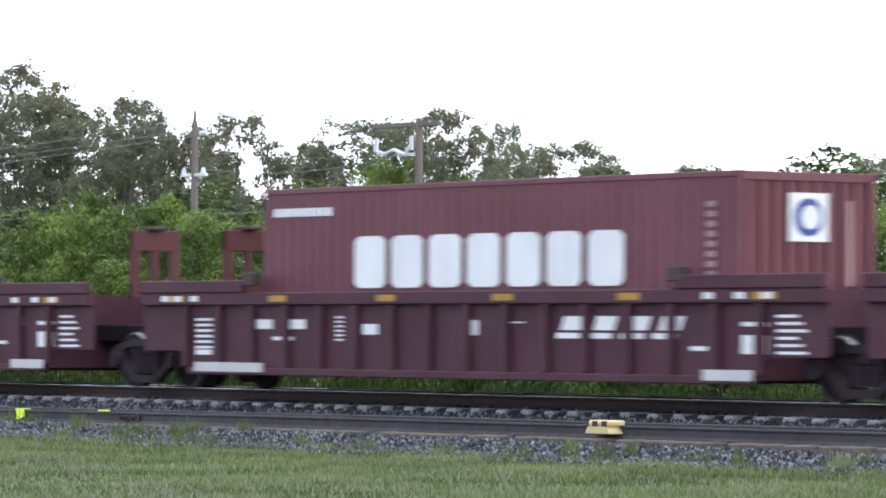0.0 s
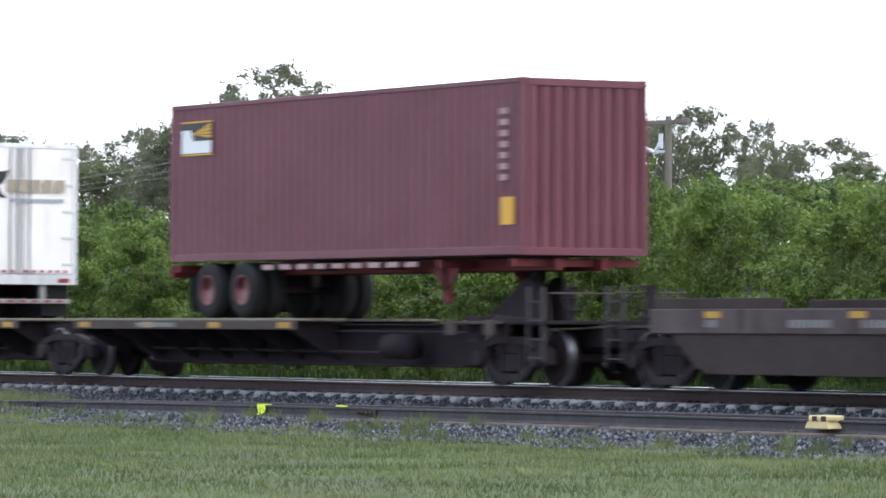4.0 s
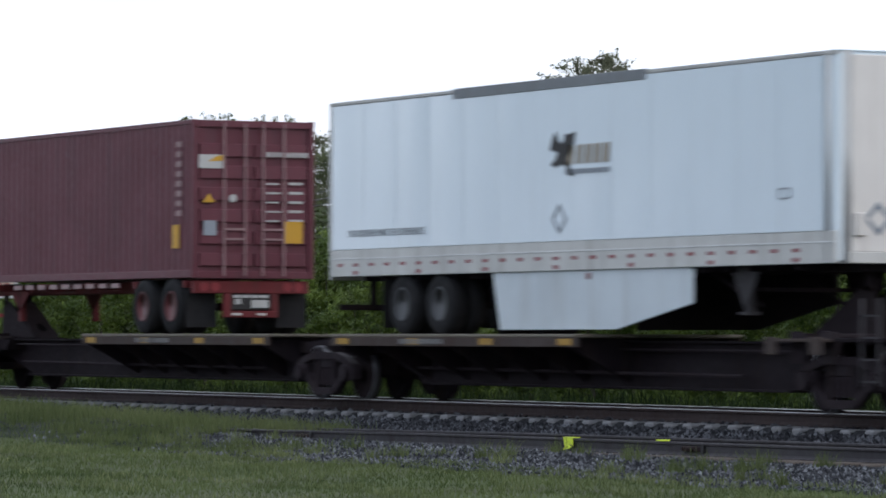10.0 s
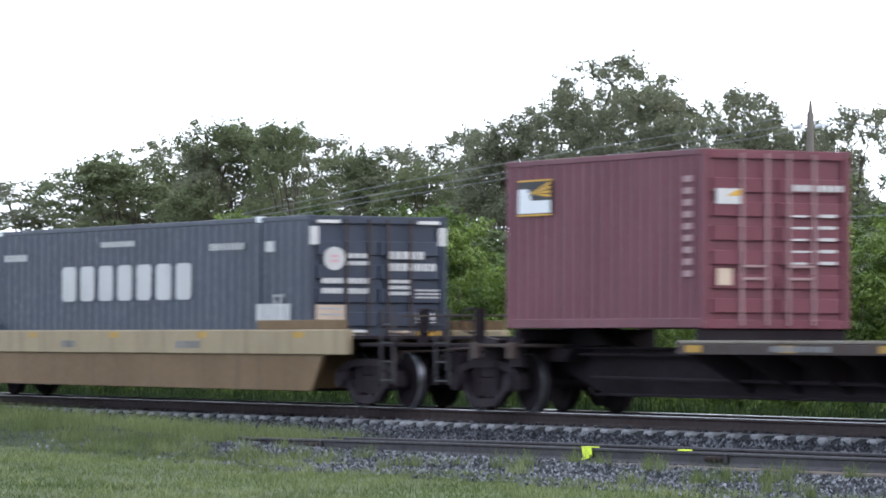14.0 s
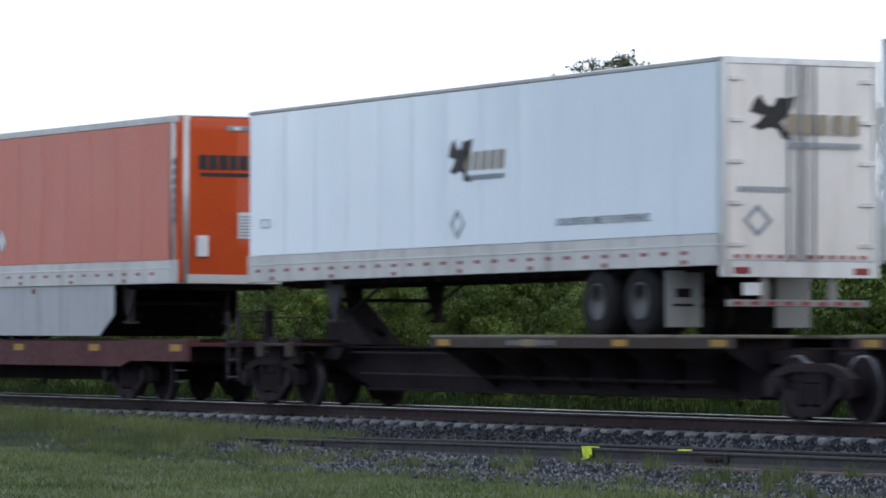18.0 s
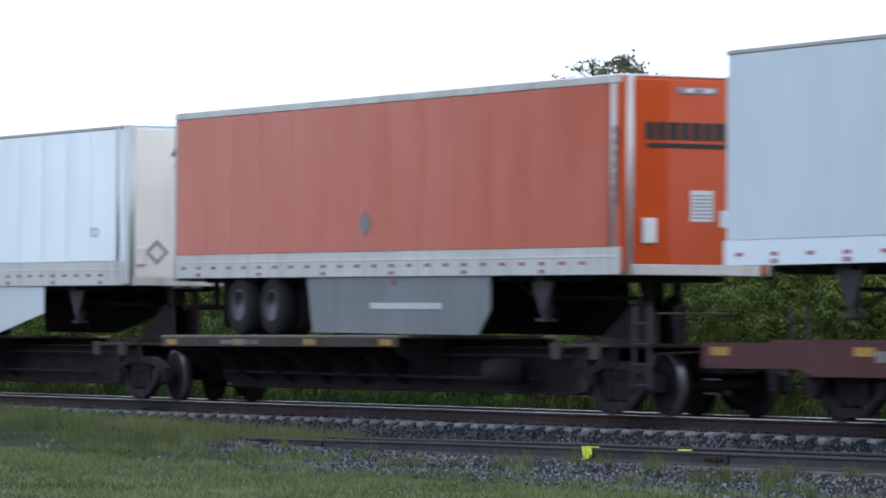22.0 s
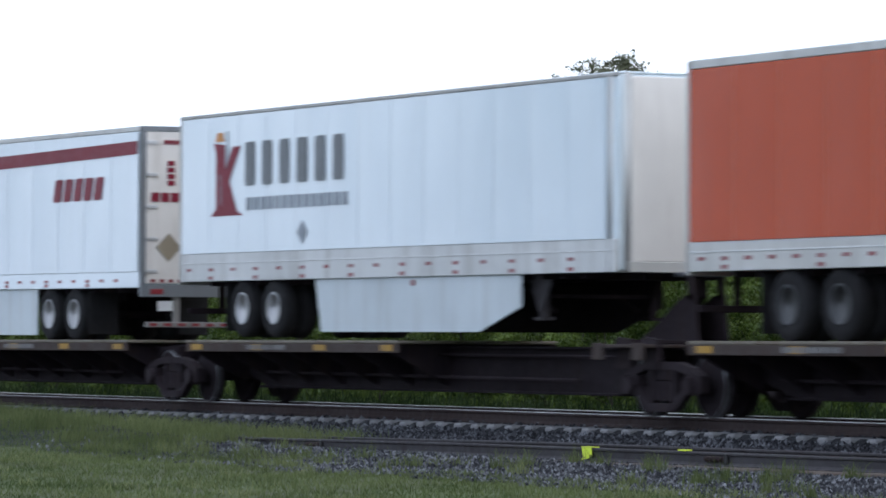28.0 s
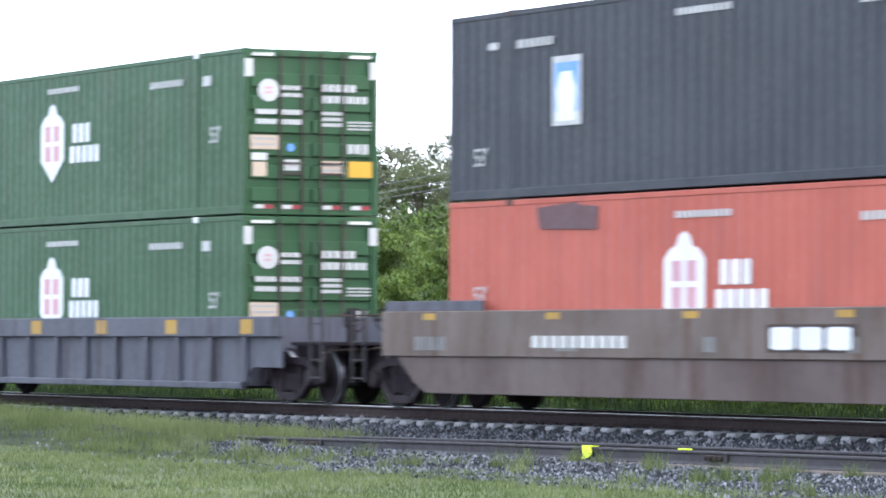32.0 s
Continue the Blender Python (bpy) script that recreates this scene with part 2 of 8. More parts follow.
M = {
    # white paint with the mirrored sky's blue mixed into its base colour
    "white_skin": paint("white_skin_sky_tinted", (0.625, 0.700, 0.745), 0.10, (0.46, 0.48, 0.49), 0.12, 0.0, 0.03, 0.0, 0.5, 0.05),
    # the sides' white, darkened in colour for the shade on the low skirts
    "skirt_white": paint("shaded_white_skirt", (0.53, 0.575, 0.60), 0.4, (0.32, 0.30, 0.27), 0.35),
    "rod_red": paint("red_greyed_rod", (0.27, 0.17, 0.17), 0.45, (0.12, 0.07, 0.07), 0.4),
    "car_worn": paint("worn_grey_car_band", (0.082, 0.067, 0.069), 0.65, (0.04, 0.028, 0.028), 0.95, 0.0, 0.35),
    "poster_blue": paint("blue_print", (0.12, 0.25, 0.55), 0.5, (0.3, 0.35, 0.42), 0.25),
    "dark_patch": paint("painted_out_patch", (0.075, 0.03, 0.035), 0.5, (0.11, 0.05, 0.05), 0.5),
    "print_navy": paint("dark_navy_print", (0.022, 0.025, 0.05), 0.5, (0.06, 0.06, 0.07), 0.2),
    "print_pink": paint("faded_pink_print", (0.46, 0.24, 0.27), 0.5, (0.4, 0.3, 0.3), 0.3),
    "seam_white": paint("grey_panel_seam", (0.50, 0.55, 0.58), 0.4, (0.3, 0.3, 0.3), 0.4),
    "seam_orange": paint("pale_orange_seam", (0.50, 0.12, 0.045), 0.35, (0.3, 0.08, 0.04), 0.3),
    "top_grey": paint("grimy_top_rail", (0.36, 0.35, 0.33), 0.4, (0.2, 0.17, 0.14), 0.5, 0.2),
    "white_dull": paint("dull_white_skin", (0.50, 0.575, 0.61), 0.16, (0.36, 0.38, 0.40), 0.15, 0.0, 0.03, 0.0, 0.3, 0.08),
    "white_old": paint("old_white_skin", (0.62, 0.655, 0.635), 0.35, (0.40, 0.38, 0.34), 0.26),
    # white of the end faces, with warm low sunlight tinted into it
    "white_door": paint("white_door_sun_tinted", (0.69, 0.652, 0.605), 0.4, (0.36, 0.30, 0.25), 0.4),
    "rusty_door": paint("rust_stained_door", (0.42, 0.33, 0.26), 0.55, (0.17, 0.075, 0.035), 1.0),
    "aluminium": paint("dull_aluminium", (0.55, 0.55, 0.55), 0.38, (0.2, 0.17, 0.14), 0.45, 0.7),
    "rail_white": paint("greyed_white_rail", (0.51, 0.50, 0.475), 0.4, (0.24, 0.21, 0.18), 0.55, 0.25),
    "orange": paint("orange_trailer_skin", (0.45, 0.058, 0.004), 0.12, (0.28, 0.06, 0.02), 0.15, 0.0, 0.05, 0.0, 0.10, 0.05, 0.35),
    "container_red": paint("dull_red_container_paint", (0.112, 0.032, 0.043), 0.44, (0.07, 0.038, 0.046), 0.45, 0.0, 0.12, 0.15, 0.25),
    "container_rose": paint("faded_red_container_paint", (0.35, 0.093, 0.066), 0.55, (0.22, 0.085, 0.08), 0.4),
    "bright_red": paint("red_door_paint", (0.205, 0.018, 0.024), 0.35, (0.14, 0.03, 0.03), 0.3, 0.0, 0.08, 0.1, 0.25),
    "chassis_red": paint("red_chassis_paint", (0.12, 0.022, 0.024), 0.55, (0.05, 0.035, 0.03), 0.7),
    "maroon": paint("maroon_car_paint", (0.060, 0.0235, 0.032), 0.55, (0.046, 0.033, 0.040), 0.6),
    "flat_red": paint("dusty_red_brown_car_paint", (0.080, 0.029, 0.030), 0.6, (0.07, 0.04, 0.038), 0.6),
    "car_brown": paint("dark_brown_car_paint", (0.029, 0.020, 0.0195), 0.6, (0.022, 0.016, 0.016), 0.7),
    "car_band": paint("worn_brown_band", (0.050, 0.036, 0.036), 0.65, (0.024, 0.017, 0.017), 1.0, 0.0, 0.4),
    "car_tan": paint("tan_car_paint", (0.27, 0.215, 0.13), 0.6, (0.12, 0.085, 0.06), 0.5),
    "car_tan_low": paint("brown_tan_car_paint", (0.14, 0.09, 0.045), 0.6, (0.07, 0.045, 0.03), 0.5),
    "car_taupe": paint("dusty_taupe_car_paint", (0.104, 0.081, 0.069), 0.65, (0.070, 0.032, 0.018), 0.95, 0.0, 0.3),
    "car_taupe_low": paint("rusty_taupe_car_paint", (0.086, 0.064, 0.058), 0.65, (0.055, 0.026, 0.017), 0.9, 0.0, 0.3),
    "car_blue": paint("blue_grey_car_paint", (0.085, 0.085, 0.102), 0.6, (0.045, 0.032, 0.03), 0.9),
    # soot black; below trailer floors this tone also paints in the shade
    "spine_black": paint("soot_and_shade_black_steel", (0.019, 0.0145, 0.0172), 0.7, (0.036, 0.026, 0.022), 0.8, 0.0, 0.12, 0.15, 0.03),
    # sooty sill grey, also the painted shade of the far skirts
    "sill_grey": paint("soot_and_shade_grey_steel", (0.0165, 0.0125, 0.0150), 0.65, (0.022, 0.016, 0.015), 0.7, 0.0, 0.12, 0.15, 0.04),
    "deck_edge": paint("worn_deck_edge", (0.056, 0.043, 0.038), 0.7, (0.05, 0.026, 0.018), 0.8),
    "deck_top": paint("bare_deck_plate", (0.17, 0.15, 0.12), 0.6, (0.10, 0.06, 0.035), 0.7),
    "hitch_rust": paint("rusty_hitch_steel", (0.058, 0.034, 0.031), 0.7, (0.028, 0.018, 0.016), 0.7),
    "hitch_red": paint("red_hitch_paint", (0.27, 0.05, 0.035), 0.6, (0.12, 0.05, 0.04), 0.4),
    # worn cap; its bluish sky reflection is put into the base colour
    "hitch_cap": paint("worn_cap_sky_sheen", (0.09, 0.09, 0.11), 0.4, (0.04, 0.035, 0.035), 0.5),
    "number_grey": paint("sooted_number_paint", (0.17, 0.165, 0.16), 0.6, (0.06, 0.05, 0.045), 0.8),
    "truck_iron": paint("sooty_truck_iron", (0.024, 0.018, 0.021), 0.65, (0.036, 0.026, 0.023), 0.6, 0.0, 0.12, 0.15, 0.05),
    "polished": paint("polished_wheel_steel", (0.24, 0.24, 0.255), 0.42, (0.03, 0.025, 0.024), 1.0, 1.0),
    "green": paint("green_container_paint", (0.027, 0.069, 0.028), 0.47, (0.058, 0.062, 0.040), 0.4, 0.0, 0.12, 0.15, 0.2),
    "navy": paint("blue_black_container_paint", (0.028, 0.034, 0.052), 0.45, (0.06, 0.06, 0.065), 0.4),
    "charcoal": paint("charcoal_container_paint", (0.029, 0.031, 0.039), 0.5, (0.055, 0.054, 0.058), 0.5, 0.0, 0.12, 0.15, 0.2),
    "rubber": paint("tyre_rubber", (0.016, 0.0155, 0.0165), 0.8, (0.034, 0.030, 0.029), 0.4, 0.0, 0.1, 0.3),
    "rim_white": paint("dull_wheel_rim", (0.42, 0.42, 0.43), 0.4, (0.08, 0.07, 0.065), 0.7),
    "rim_dark": paint("grimy_wheel_rim", (0.085, 0.086, 0.09), 0.55, (0.03, 0.028, 0.027), 0.85),
    "bumper_grey": paint("dirty_bumper_paint", (0.24, 0.23, 0.22), 0.5, (0.10, 0.08, 0.07), 0.6),
    "rim_red": paint("red_wheel_rim", (0.11, 0.028, 0.03), 0.5, (0.05, 0.035, 0.035), 0.6),
    "skirt_silver": paint("brushed_silver_skirt", (0.34, 0.35, 0.365), 0.36, (0.20, 0.19, 0.19), 0.6, 0.3),
    "notice_buff": paint("buff_notice_print", (0.42, 0.33, 0.25), 0.6, (0.28, 0.2, 0.15), 0.4),
    "print_dull": paint("dulled_white_print", (0.44, 0.43, 0.415), 0.55, (0.26, 0.24, 0.23), 0.4),
    "stained_door": paint("stained_cream_door", (0.63, 0.56, 0.47), 0.55, (0.30, 0.19, 0.12), 0.8),
    "flap_grey": paint("pale_grey_rubber", (0.27, 0.27, 0.265), 0.7, (0.12, 0.11, 0.10), 0.5),
    "grey_skirt": paint("grey_skirt_paint", (0.17, 0.18, 0.19), 0.5, (0.12, 0.1, 0.09), 0.4),
    "reefer_white": paint("white_enamel", (0.80, 0.815, 0.80), 0.3, (0.62, 0.54, 0.40), 0.35, 0.0, 0.02, 0.1, 0.4),
    "reefer_blue": paint("dark_blue_machinery", (0.03, 0.04, 0.075), 0.45, (0.08, 0.08, 0.09), 0.4),
    "black": paint("black_print", (0.02, 0.018, 0.018), 0.5, (0.05, 0.05, 0.05), 0.2),
    "print_white": paint("white_print", (0.62, 0.62, 0.62), 0.5, (0.4, 0.38, 0.37), 0.3),
    "print_grey": paint("grey_print", (0.25, 0.27, 0.30), 0.5, (0.4, 0.4, 0.4), 0.3),
    "print_gold": paint("gold_grey_print", (0.27, 0.225, 0.16), 0.5, (0.4, 0.38, 0.33), 0.3),
    "print_orange": paint("orange_print", (0.55, 0.25, 0.08), 0.5, (0.4, 0.3, 0.2), 0.2),
    "print_red": paint("dark_red_print", (0.185, 0.014, 0.030), 0.4, (0.2, 0.05, 0.06), 0.2, gloss=0.15),
    "print_blue": paint("blue_print", (0.03, 0.06, 0.22), 0.5, (0.2, 0.2, 0.25), 0.2),
    "print_yellow": paint("yellow_print", (0.52, 0.29, 0.025), 0.5, (0.3, 0.2, 0.06), 0.3),
    "tape_red": paint("red_reflective_tape", (0.20, 0.012, 0.018), 0.4, (0.1, 0.03, 0.03), 0.2),
    "yellow_mark": paint("yellow_safety_mark", (0.33, 0.19, 0.02), 0.5, (0.12, 0.08, 0.05), 0.7),
    "lime": paint("lime_plastic", (0.60, 0.72, 0.03), 0.5, (0.5, 0.55, 0.1), 0.2),
    "cream": paint("cream_yellow_paint", (0.52, 0.42, 0.20), 0.5, (0.25, 0.18, 0.09), 0.4),
    "rail_side": paint("rusty_rail_web", (0.032, 0.023, 0.022), 0.8, (0.05, 0.034, 0.028), 0.6),
    "rail_grey": paint("weathered_grey_rail", (0.047, 0.043, 0.046), 0.6, (0.034, 0.026, 0.024), 0.6),
    "rail_top": paint("bright_rail_head", (0.72, 0.71, 0.70), 0.42, (0.4, 0.37, 0.34), 0.2, 1.0),
    "concrete": paint("weathered_concrete", (0.175, 0.173, 0.176), 0.85, (0.12, 0.115, 0.11), 0.7, 0.0, 0.15, 0.5),
    "tie_wood": paint("weathered_tie_timber", (0.11, 0.09, 0.075), 0.9, (0.05, 0.04, 0.035), 0.6, 0.0, 0.1, 0.6),
    "pole_wood": paint("grey_pole_timber", (0.15, 0.13, 0.11), 0.85, (0.08, 0.065, 0.055), 0.5, 0.0, 0.1, 0.5),
    "wire": paint("dull_wire", (0.20, 0.20, 0.205), 0.6),
    "insulator": paint("white_insulator", (0.55, 0.55, 0.57), 0.3),
    "bark": paint("rough_bark", (0.09, 0.075, 0.062), 0.9, (0.04, 0.035, 0.03), 0.6, 0.0, 0.1, 0.9),
    # bed colour near black: it paints the shaded gaps between loose stones
    "bed": speckle("ballast_bed_gap_shade", (0.010, 0.0105, 0.012), (0.030, 0.031, 0.035), 22.0, 0.9, 0.9, 0.03),
    "soil": speckle("grass_soil", (0.050, 0.068, 0.026), (0.095, 0.112, 0.046), 14.0, 0.95, 0.7, 0.03, (0.075, 0.08, 0.044)),
    "litter": speckle("leafy_ground", (0.04, 0.055, 0.02), (0.07, 0.085, 0.03), 9.0, 0.95, 0.7, 0.05),
    "stone": island("ballast_stone", (0.012, 0.012, 0.015), (0.165, 0.168, 0.184), 0.85, 0.0, 0.1, 1.0, 1.0, 2.6),
    "stone_pale": island("pale_gravel_stone", (0.014, 0.0145, 0.0175), (0.245, 0.248, 0.262), 0.85, 0.0, 0.12, 1.0, 1.0, 2.6),
    "blade": island("grass_blade", (0.062, 0.090, 0.027), (0.158, 0.188, 0.070), 0.7, 0.25, 0.1, 0.45, 0.25),
    "dry_blade": island("dry_grass_blade", (0.115, 0.140, 0.056), (0.240, 0.258, 0.118), 0.7, 0.25, 0.1, 0.45, 0.25),
    "weed": island("tall_weed", (0.095, 0.122, 0.042), (0.200, 0.222, 0.092), 0.7, 0.25, 0.1, 0.45, 0.25),
    "leaf_bright": island("bright_leaf", (0.048, 0.084, 0.013), (0.218, 0.288, 0.054), 0.55, 0.36, 0.3, 1.1, 0.35),
    # far crowns: haze is painted in as a paler, greyer leaf tone
    "leaf_hazed": island("hazed_leaf", (0.135, 0.142, 0.090), (0.265, 0.268, 0.168), 0.65, 0.5, 0.2, 0.8, 0.5),
    "leaf_olive": island("olive_leaf", (0.100, 0.118, 0.058), (0.220, 0.242, 0.118), 0.6, 0.45, 0.2, 0.8, 0.5),
    # leaf tone darkened to carry the shade behind the train
    "weed_shaded": island("weed_shade_toned", (0.014, 0.026, 0.009), (0.060, 0.088, 0.030), 0.7, 0.15, 0.1, 1.2, 0.4),
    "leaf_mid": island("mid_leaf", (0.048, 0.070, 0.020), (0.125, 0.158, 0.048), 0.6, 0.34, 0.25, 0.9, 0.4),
}

# ---- mesh tools ----
class Shape:
    """Collects corners and faces of one part."""

    def __init__(self):
        self.v, self.f = [], []

    def add(self, v, f):
        n = len(self.v)
        self.v += [tuple(p) for p in v]
        self.f += [tuple(n + i for i in q) for q in f]
        return self

    def box(self, x0, x1, y0, y1, z0, z1, b=0.0):
        """A block; b chamfers its edges."""
        if not b:
            return self.add([(x, y, z) for x in (x0, x1) for y in (y0, y1) for z in (z0, z1)],
                            [(0, 1, 3, 2), (4, 6, 7, 5), (0, 4, 5, 1), (2, 3, 7, 6), (0, 2, 6, 4), (1, 5, 7, 3)])
        b = min(b, 0.45 * min(abs(x1 - x0), abs(y1 - y0), abs(z1 - z0)))
        lo, hi, v, at = (x0, y0, z0), (x1, y1, z1), [], {}
        for s in ((i, j, k) for i in (0, 1) for j in (0, 1) for k in (0, 1)):
            for axis in range(3):
                p = []
                for a in range(3):
                    e = hi[a] if s[a] else lo[a]
                    p.append(e if a == axis else e + (-b if s[a] else b))
                at[s, axis] = len(v)
                v.append(p)
        f = []
        for axis in range(3):
            a, c = [k for k in range(3) if k != axis]
            for side in (0, 1):
                ring = []
                for i, j in ((0, 0), (1, 0), (1, 1), (0, 1)):
                    s = [0, 0, 0]
                    s[axis], s[a], s[c] = side, i, j
                    ring.append(at[tuple(s), axis])
                f.append(tuple(ring))
            for i in (0, 1):
                for j in (0, 1):
                    s, t = [0, 0, 0], [0, 0, 0]
                    s[axis], t[axis] = 0, 1
                    s[a] = t[a] = i
                    s[c] = t[c] = j
                    s, t = tuple(s), tuple(t)
                    f.append((at[s, a], at[s, c], at[t, c], at[t, a]))
        for s in ((i, j, k) for i in (0, 1) for j in (0, 1) for k in (0, 1)):
            f.append((at[s, 0], at[s, 1], at[s, 2]))
        return self.add(v, f)

    def plate(self, points, y0, y1):
        """A flat outline in x and z, as thick as y0 to y1."""
        n = len(points)
        v = [(x, y0, z) for x, z in points] + [(x, y1, z) for x, z in points]
        f = [tuple(range(n)), tuple(range(2 * n - 1, n - 1, -1))]
        f += [(i, (i + 1) % n, n + (i + 1) % n, n + i) for i in range(n)]
        return self.add(v, f)

    def endplate(self, points, x0, x1):
        """A flat outline in y and z, as thick as x0 to x1."""
        n = len(points)
        v = [(x0, y, z) for y, z in points] + [(x1, y, z) for y, z in points]
        f = [tuple(range(n)), tuple(range(2 * n - 1, n - 1, -1))]
        f += [(i, (i + 1) % n, n + (i + 1) % n, n + i) for i in range(n)]
        return self.add(v, f)

    def rod(self, a, b, r, r2=None, n=8):
        a, b, r2 = Vector(a), Vector(b), r if r2 is None else r2
        d = (b - a).normalized()
        s = d.cross(Vector((0, 0, 1)) if abs(d.z) < 0.9 else Vector((1, 0, 0))).normalized()
        t = d.cross(s)
        v = []
        for c, q in ((a, r), (b, r2)):
            v += [c + q * (math.cos(2 * math.pi * i / n) * s + math.sin(2 * math.pi * i / n) * t) for i in range(n)]
        f = [(i, (i + 1) % n, n + (i + 1) % n, n + i) for i in range(n)] + [tuple(range(n)), tuple(range(2 * n - 1, n - 1, -1))]
        return self.add(v, f)

    def lathe(self, centre, profile, n=20):
        """Turned about an axle along y. profile: (y, radius)."""
        cx, cy, cz = centre
        v = [(cx + r * math.cos(2 * math.pi * i / n), cy + y, cz + r * math.sin(2 * math.pi * i / n)) for y, r in profile for i in range(n)]
        f = [(k * n + i, k * n + (i + 1) % n, (k + 1) * n + (i + 1) % n, (k + 1) * n + i) for k in range(len(profile) - 1) for i in range(n)]
        f += [tuple(range(n)), tuple(range(len(v) - 1, len(v) - n - 1, -1))]
        return self.add(v, f)

    def tube(self, points, r, n=5):
        """One bent round bar through the points; r: one radius, or one for each point."""
        v, k = [], len(points)
        rs = r if isinstance(r, list) else [r] * k
        for i, p in enumerate(points):
            d = (points[min(i + 1, k - 1)] - points[max(i - 1, 0)]).normalized()
            s = d.cross(Vector((0, 0, 1)) if abs(d.z) < 0.9 else Vector((1, 0, 0))).normalized()
            t = d.cross(s)
            v += [p + rs[i] * (math.cos(2 * math.pi * j / n) * s + math.sin(2 * math.pi * j / n) * t) for j in range(n)]
        return self.add(v, [(i * n + j, i * n + (j + 1) % n, (i + 1) * n + (j + 1) % n, (i + 1) * n + j) for i in range(k - 1) for j in range(n)])

    def islands(self):
        """The separate pieces, each as a shape."""
        root = list(range(len(self.v)))

        def find(i):
            while root[i] != i:
                i = root[i]
            return i
        for f in self.f:
            for i in f[1:]:
                root[find(i)] = find(f[0])
        out = {}
        for f in self.f:
            out.setdefault(find(f[0]), []).append(f)
        made = []
        for faces in out.values():
            ids = sorted({i for f in faces for i in f})
            at = {i: k for k, i in enumerate(ids)}
            made.append(Shape().add([self.v[i] for i in ids], [tuple(at[i] for i in f) for f in faces]))
        return made

    def mesh(self, name, material, smooth=False):
        me = bpy.data.meshes.new(name)
        me.from_pydata(self.v, [], self.f)
        me.materials.append(material)
        bm = bmesh.new()
        bm.from_mesh(me)
        bmesh.ops.recalc_face_normals(bm, faces=bm.faces)
        bm.to_mesh(me)
        bm.free()
        if smooth:
            me.polygons.foreach_set("use_smooth", [True] * len(me.polygons))
        return me


APART = ("name_blocks", "end_wall", "end_sill", "end_deck", "container_pedestal", "support_frame", "end_bolster", "sign_ground", "sill_label")
SMALL = ("ring_emblem", "reflector_strip", "data_marking", "number_marking", "underframe", "shadow_slot", "spring", "name_line", "notice_print", "yellow_mark", "web_line", "column_mark", "bolt", "web_print", "maker_print", "chord_label", "cross_bearer")


def part(name, shape, material, parent, label="", smooth=False):
    if name in APART:
        for piece in shape.islands():
            ob = new(name.rstrip("s") if name.endswith("blocks") else name, piece.mesh(name, M[material], smooth))
            ob.parent = parent
            if label:
                tagged(ob, label)
        return ob
    ob = new(name, shape.mesh(name, M[material], smooth) if isinstance(shape, Shape) else shape)
    ob.parent = parent
    if name in SMALL:
        tagged(ob, kind="stuff")
    return tagged(ob, label) if label else ob


def thing(name, label, category, group="", kind=""):
    return tagged(new(name), label, category, group, kind)


def lettering(parent, text, x, y, z, height, material, name="lettering", turn=0):
    """Words in the built-in font on the side that faces -y, or on the end that faces +x (turn=90)."""
    cu = bpy.data.curves.new(name, "FONT")
    cu.body, cu.size, cu.extrude = text, height * 1.35, 0.002
    tmp = bpy.data.objects.new(name, cu)
    me = bpy.data.meshes.new_from_object(tmp)
    bpy.data.objects.remove(tmp)
    me.materials.clear()
    me.materials.append(M[material])
    me.transform(pose(x, y, z, 90, 0, turn))
    ob = new(name, me)
    ob.parent = parent
    tagged(ob, kind="stuff")
    return ob


def bars(x0, x1, z0, z1, n, y, gap=0.2, lean=0.0, shape=None):
    """A row of plain blocks where writing stands, on a side that faces -y."""
    s, w = shape or Shape(), (x1 - x0) / n
    for i in range(n):
        a, b = x0 + i * w, x0 + (i + 1 - gap) * w
        s.plate([(a, z0), (b, z0), (b + lean, z1), (a + lean, z1)], y - 0.004, y + 0.004)
    return s


def end_bars(y0, y1, z0, z1, n, x, gap=0.2, shape=None):
    s, w = shape or Shape(), (y1 - y0) / n
    for i in range(n):
        s.box(x - 0.004, x + 0.004, y0 + i * w, y0 + (i + 1 - gap) * w, z0, z1)
    return s


def glyphs(x0, x1, z0, z1, n, y, stroke=0.24, gap=0.22, lean=0.0):
    """A row of plain rounded blocks where large lettering stands."""
    s, w = Shape(), (x1 - x0) / n
    for i in range(n):
        a, b = x0 + i * w, x0 + (i + 1 - gap) * w
        q = stroke * (b - a) * 0.5
        z, k = 0.0, 0.1 * (z1 - z0)
        def at(x, z):
            return x + lean * (z - z0) / (z1 - z0), z
        s.plate([at(a + q, z0), at(b - q, z0), at(b, z0 + k), at(b, z1 - k), at(b - q, z1 - z), at(a + q, z1 - z), at(a, z1 - k), at(a, z0 + k)], y - 0.004, y + 0.004)
    return s


def diamond(x, z, r, y, shape=None):
    return (shape or Shape()).plate([(x - r, z), (x, z - r), (x + r, z), (x, z + r)], y - 0.004, y + 0.004)


BIRD = [(0.0, 0.62), (0.10, 0.86), (0.22, 1.0), (0.34, 0.80), (0.50, 0.72), (0.62, 0.95), (0.80, 0.92), (1.0, 0.98), (0.93, 0.72),
        (0.80, 0.52), (0.68, 0.42), (0.78, 0.22), (0.95, 0.02), (0.72, 0.06), (0.62, 0.24), (0.45, 0.30), (0.25, 0.22), (0.05, 0.30),
        (0.22, 0.42), (0.30, 0.55), (0.14, 0.58)]


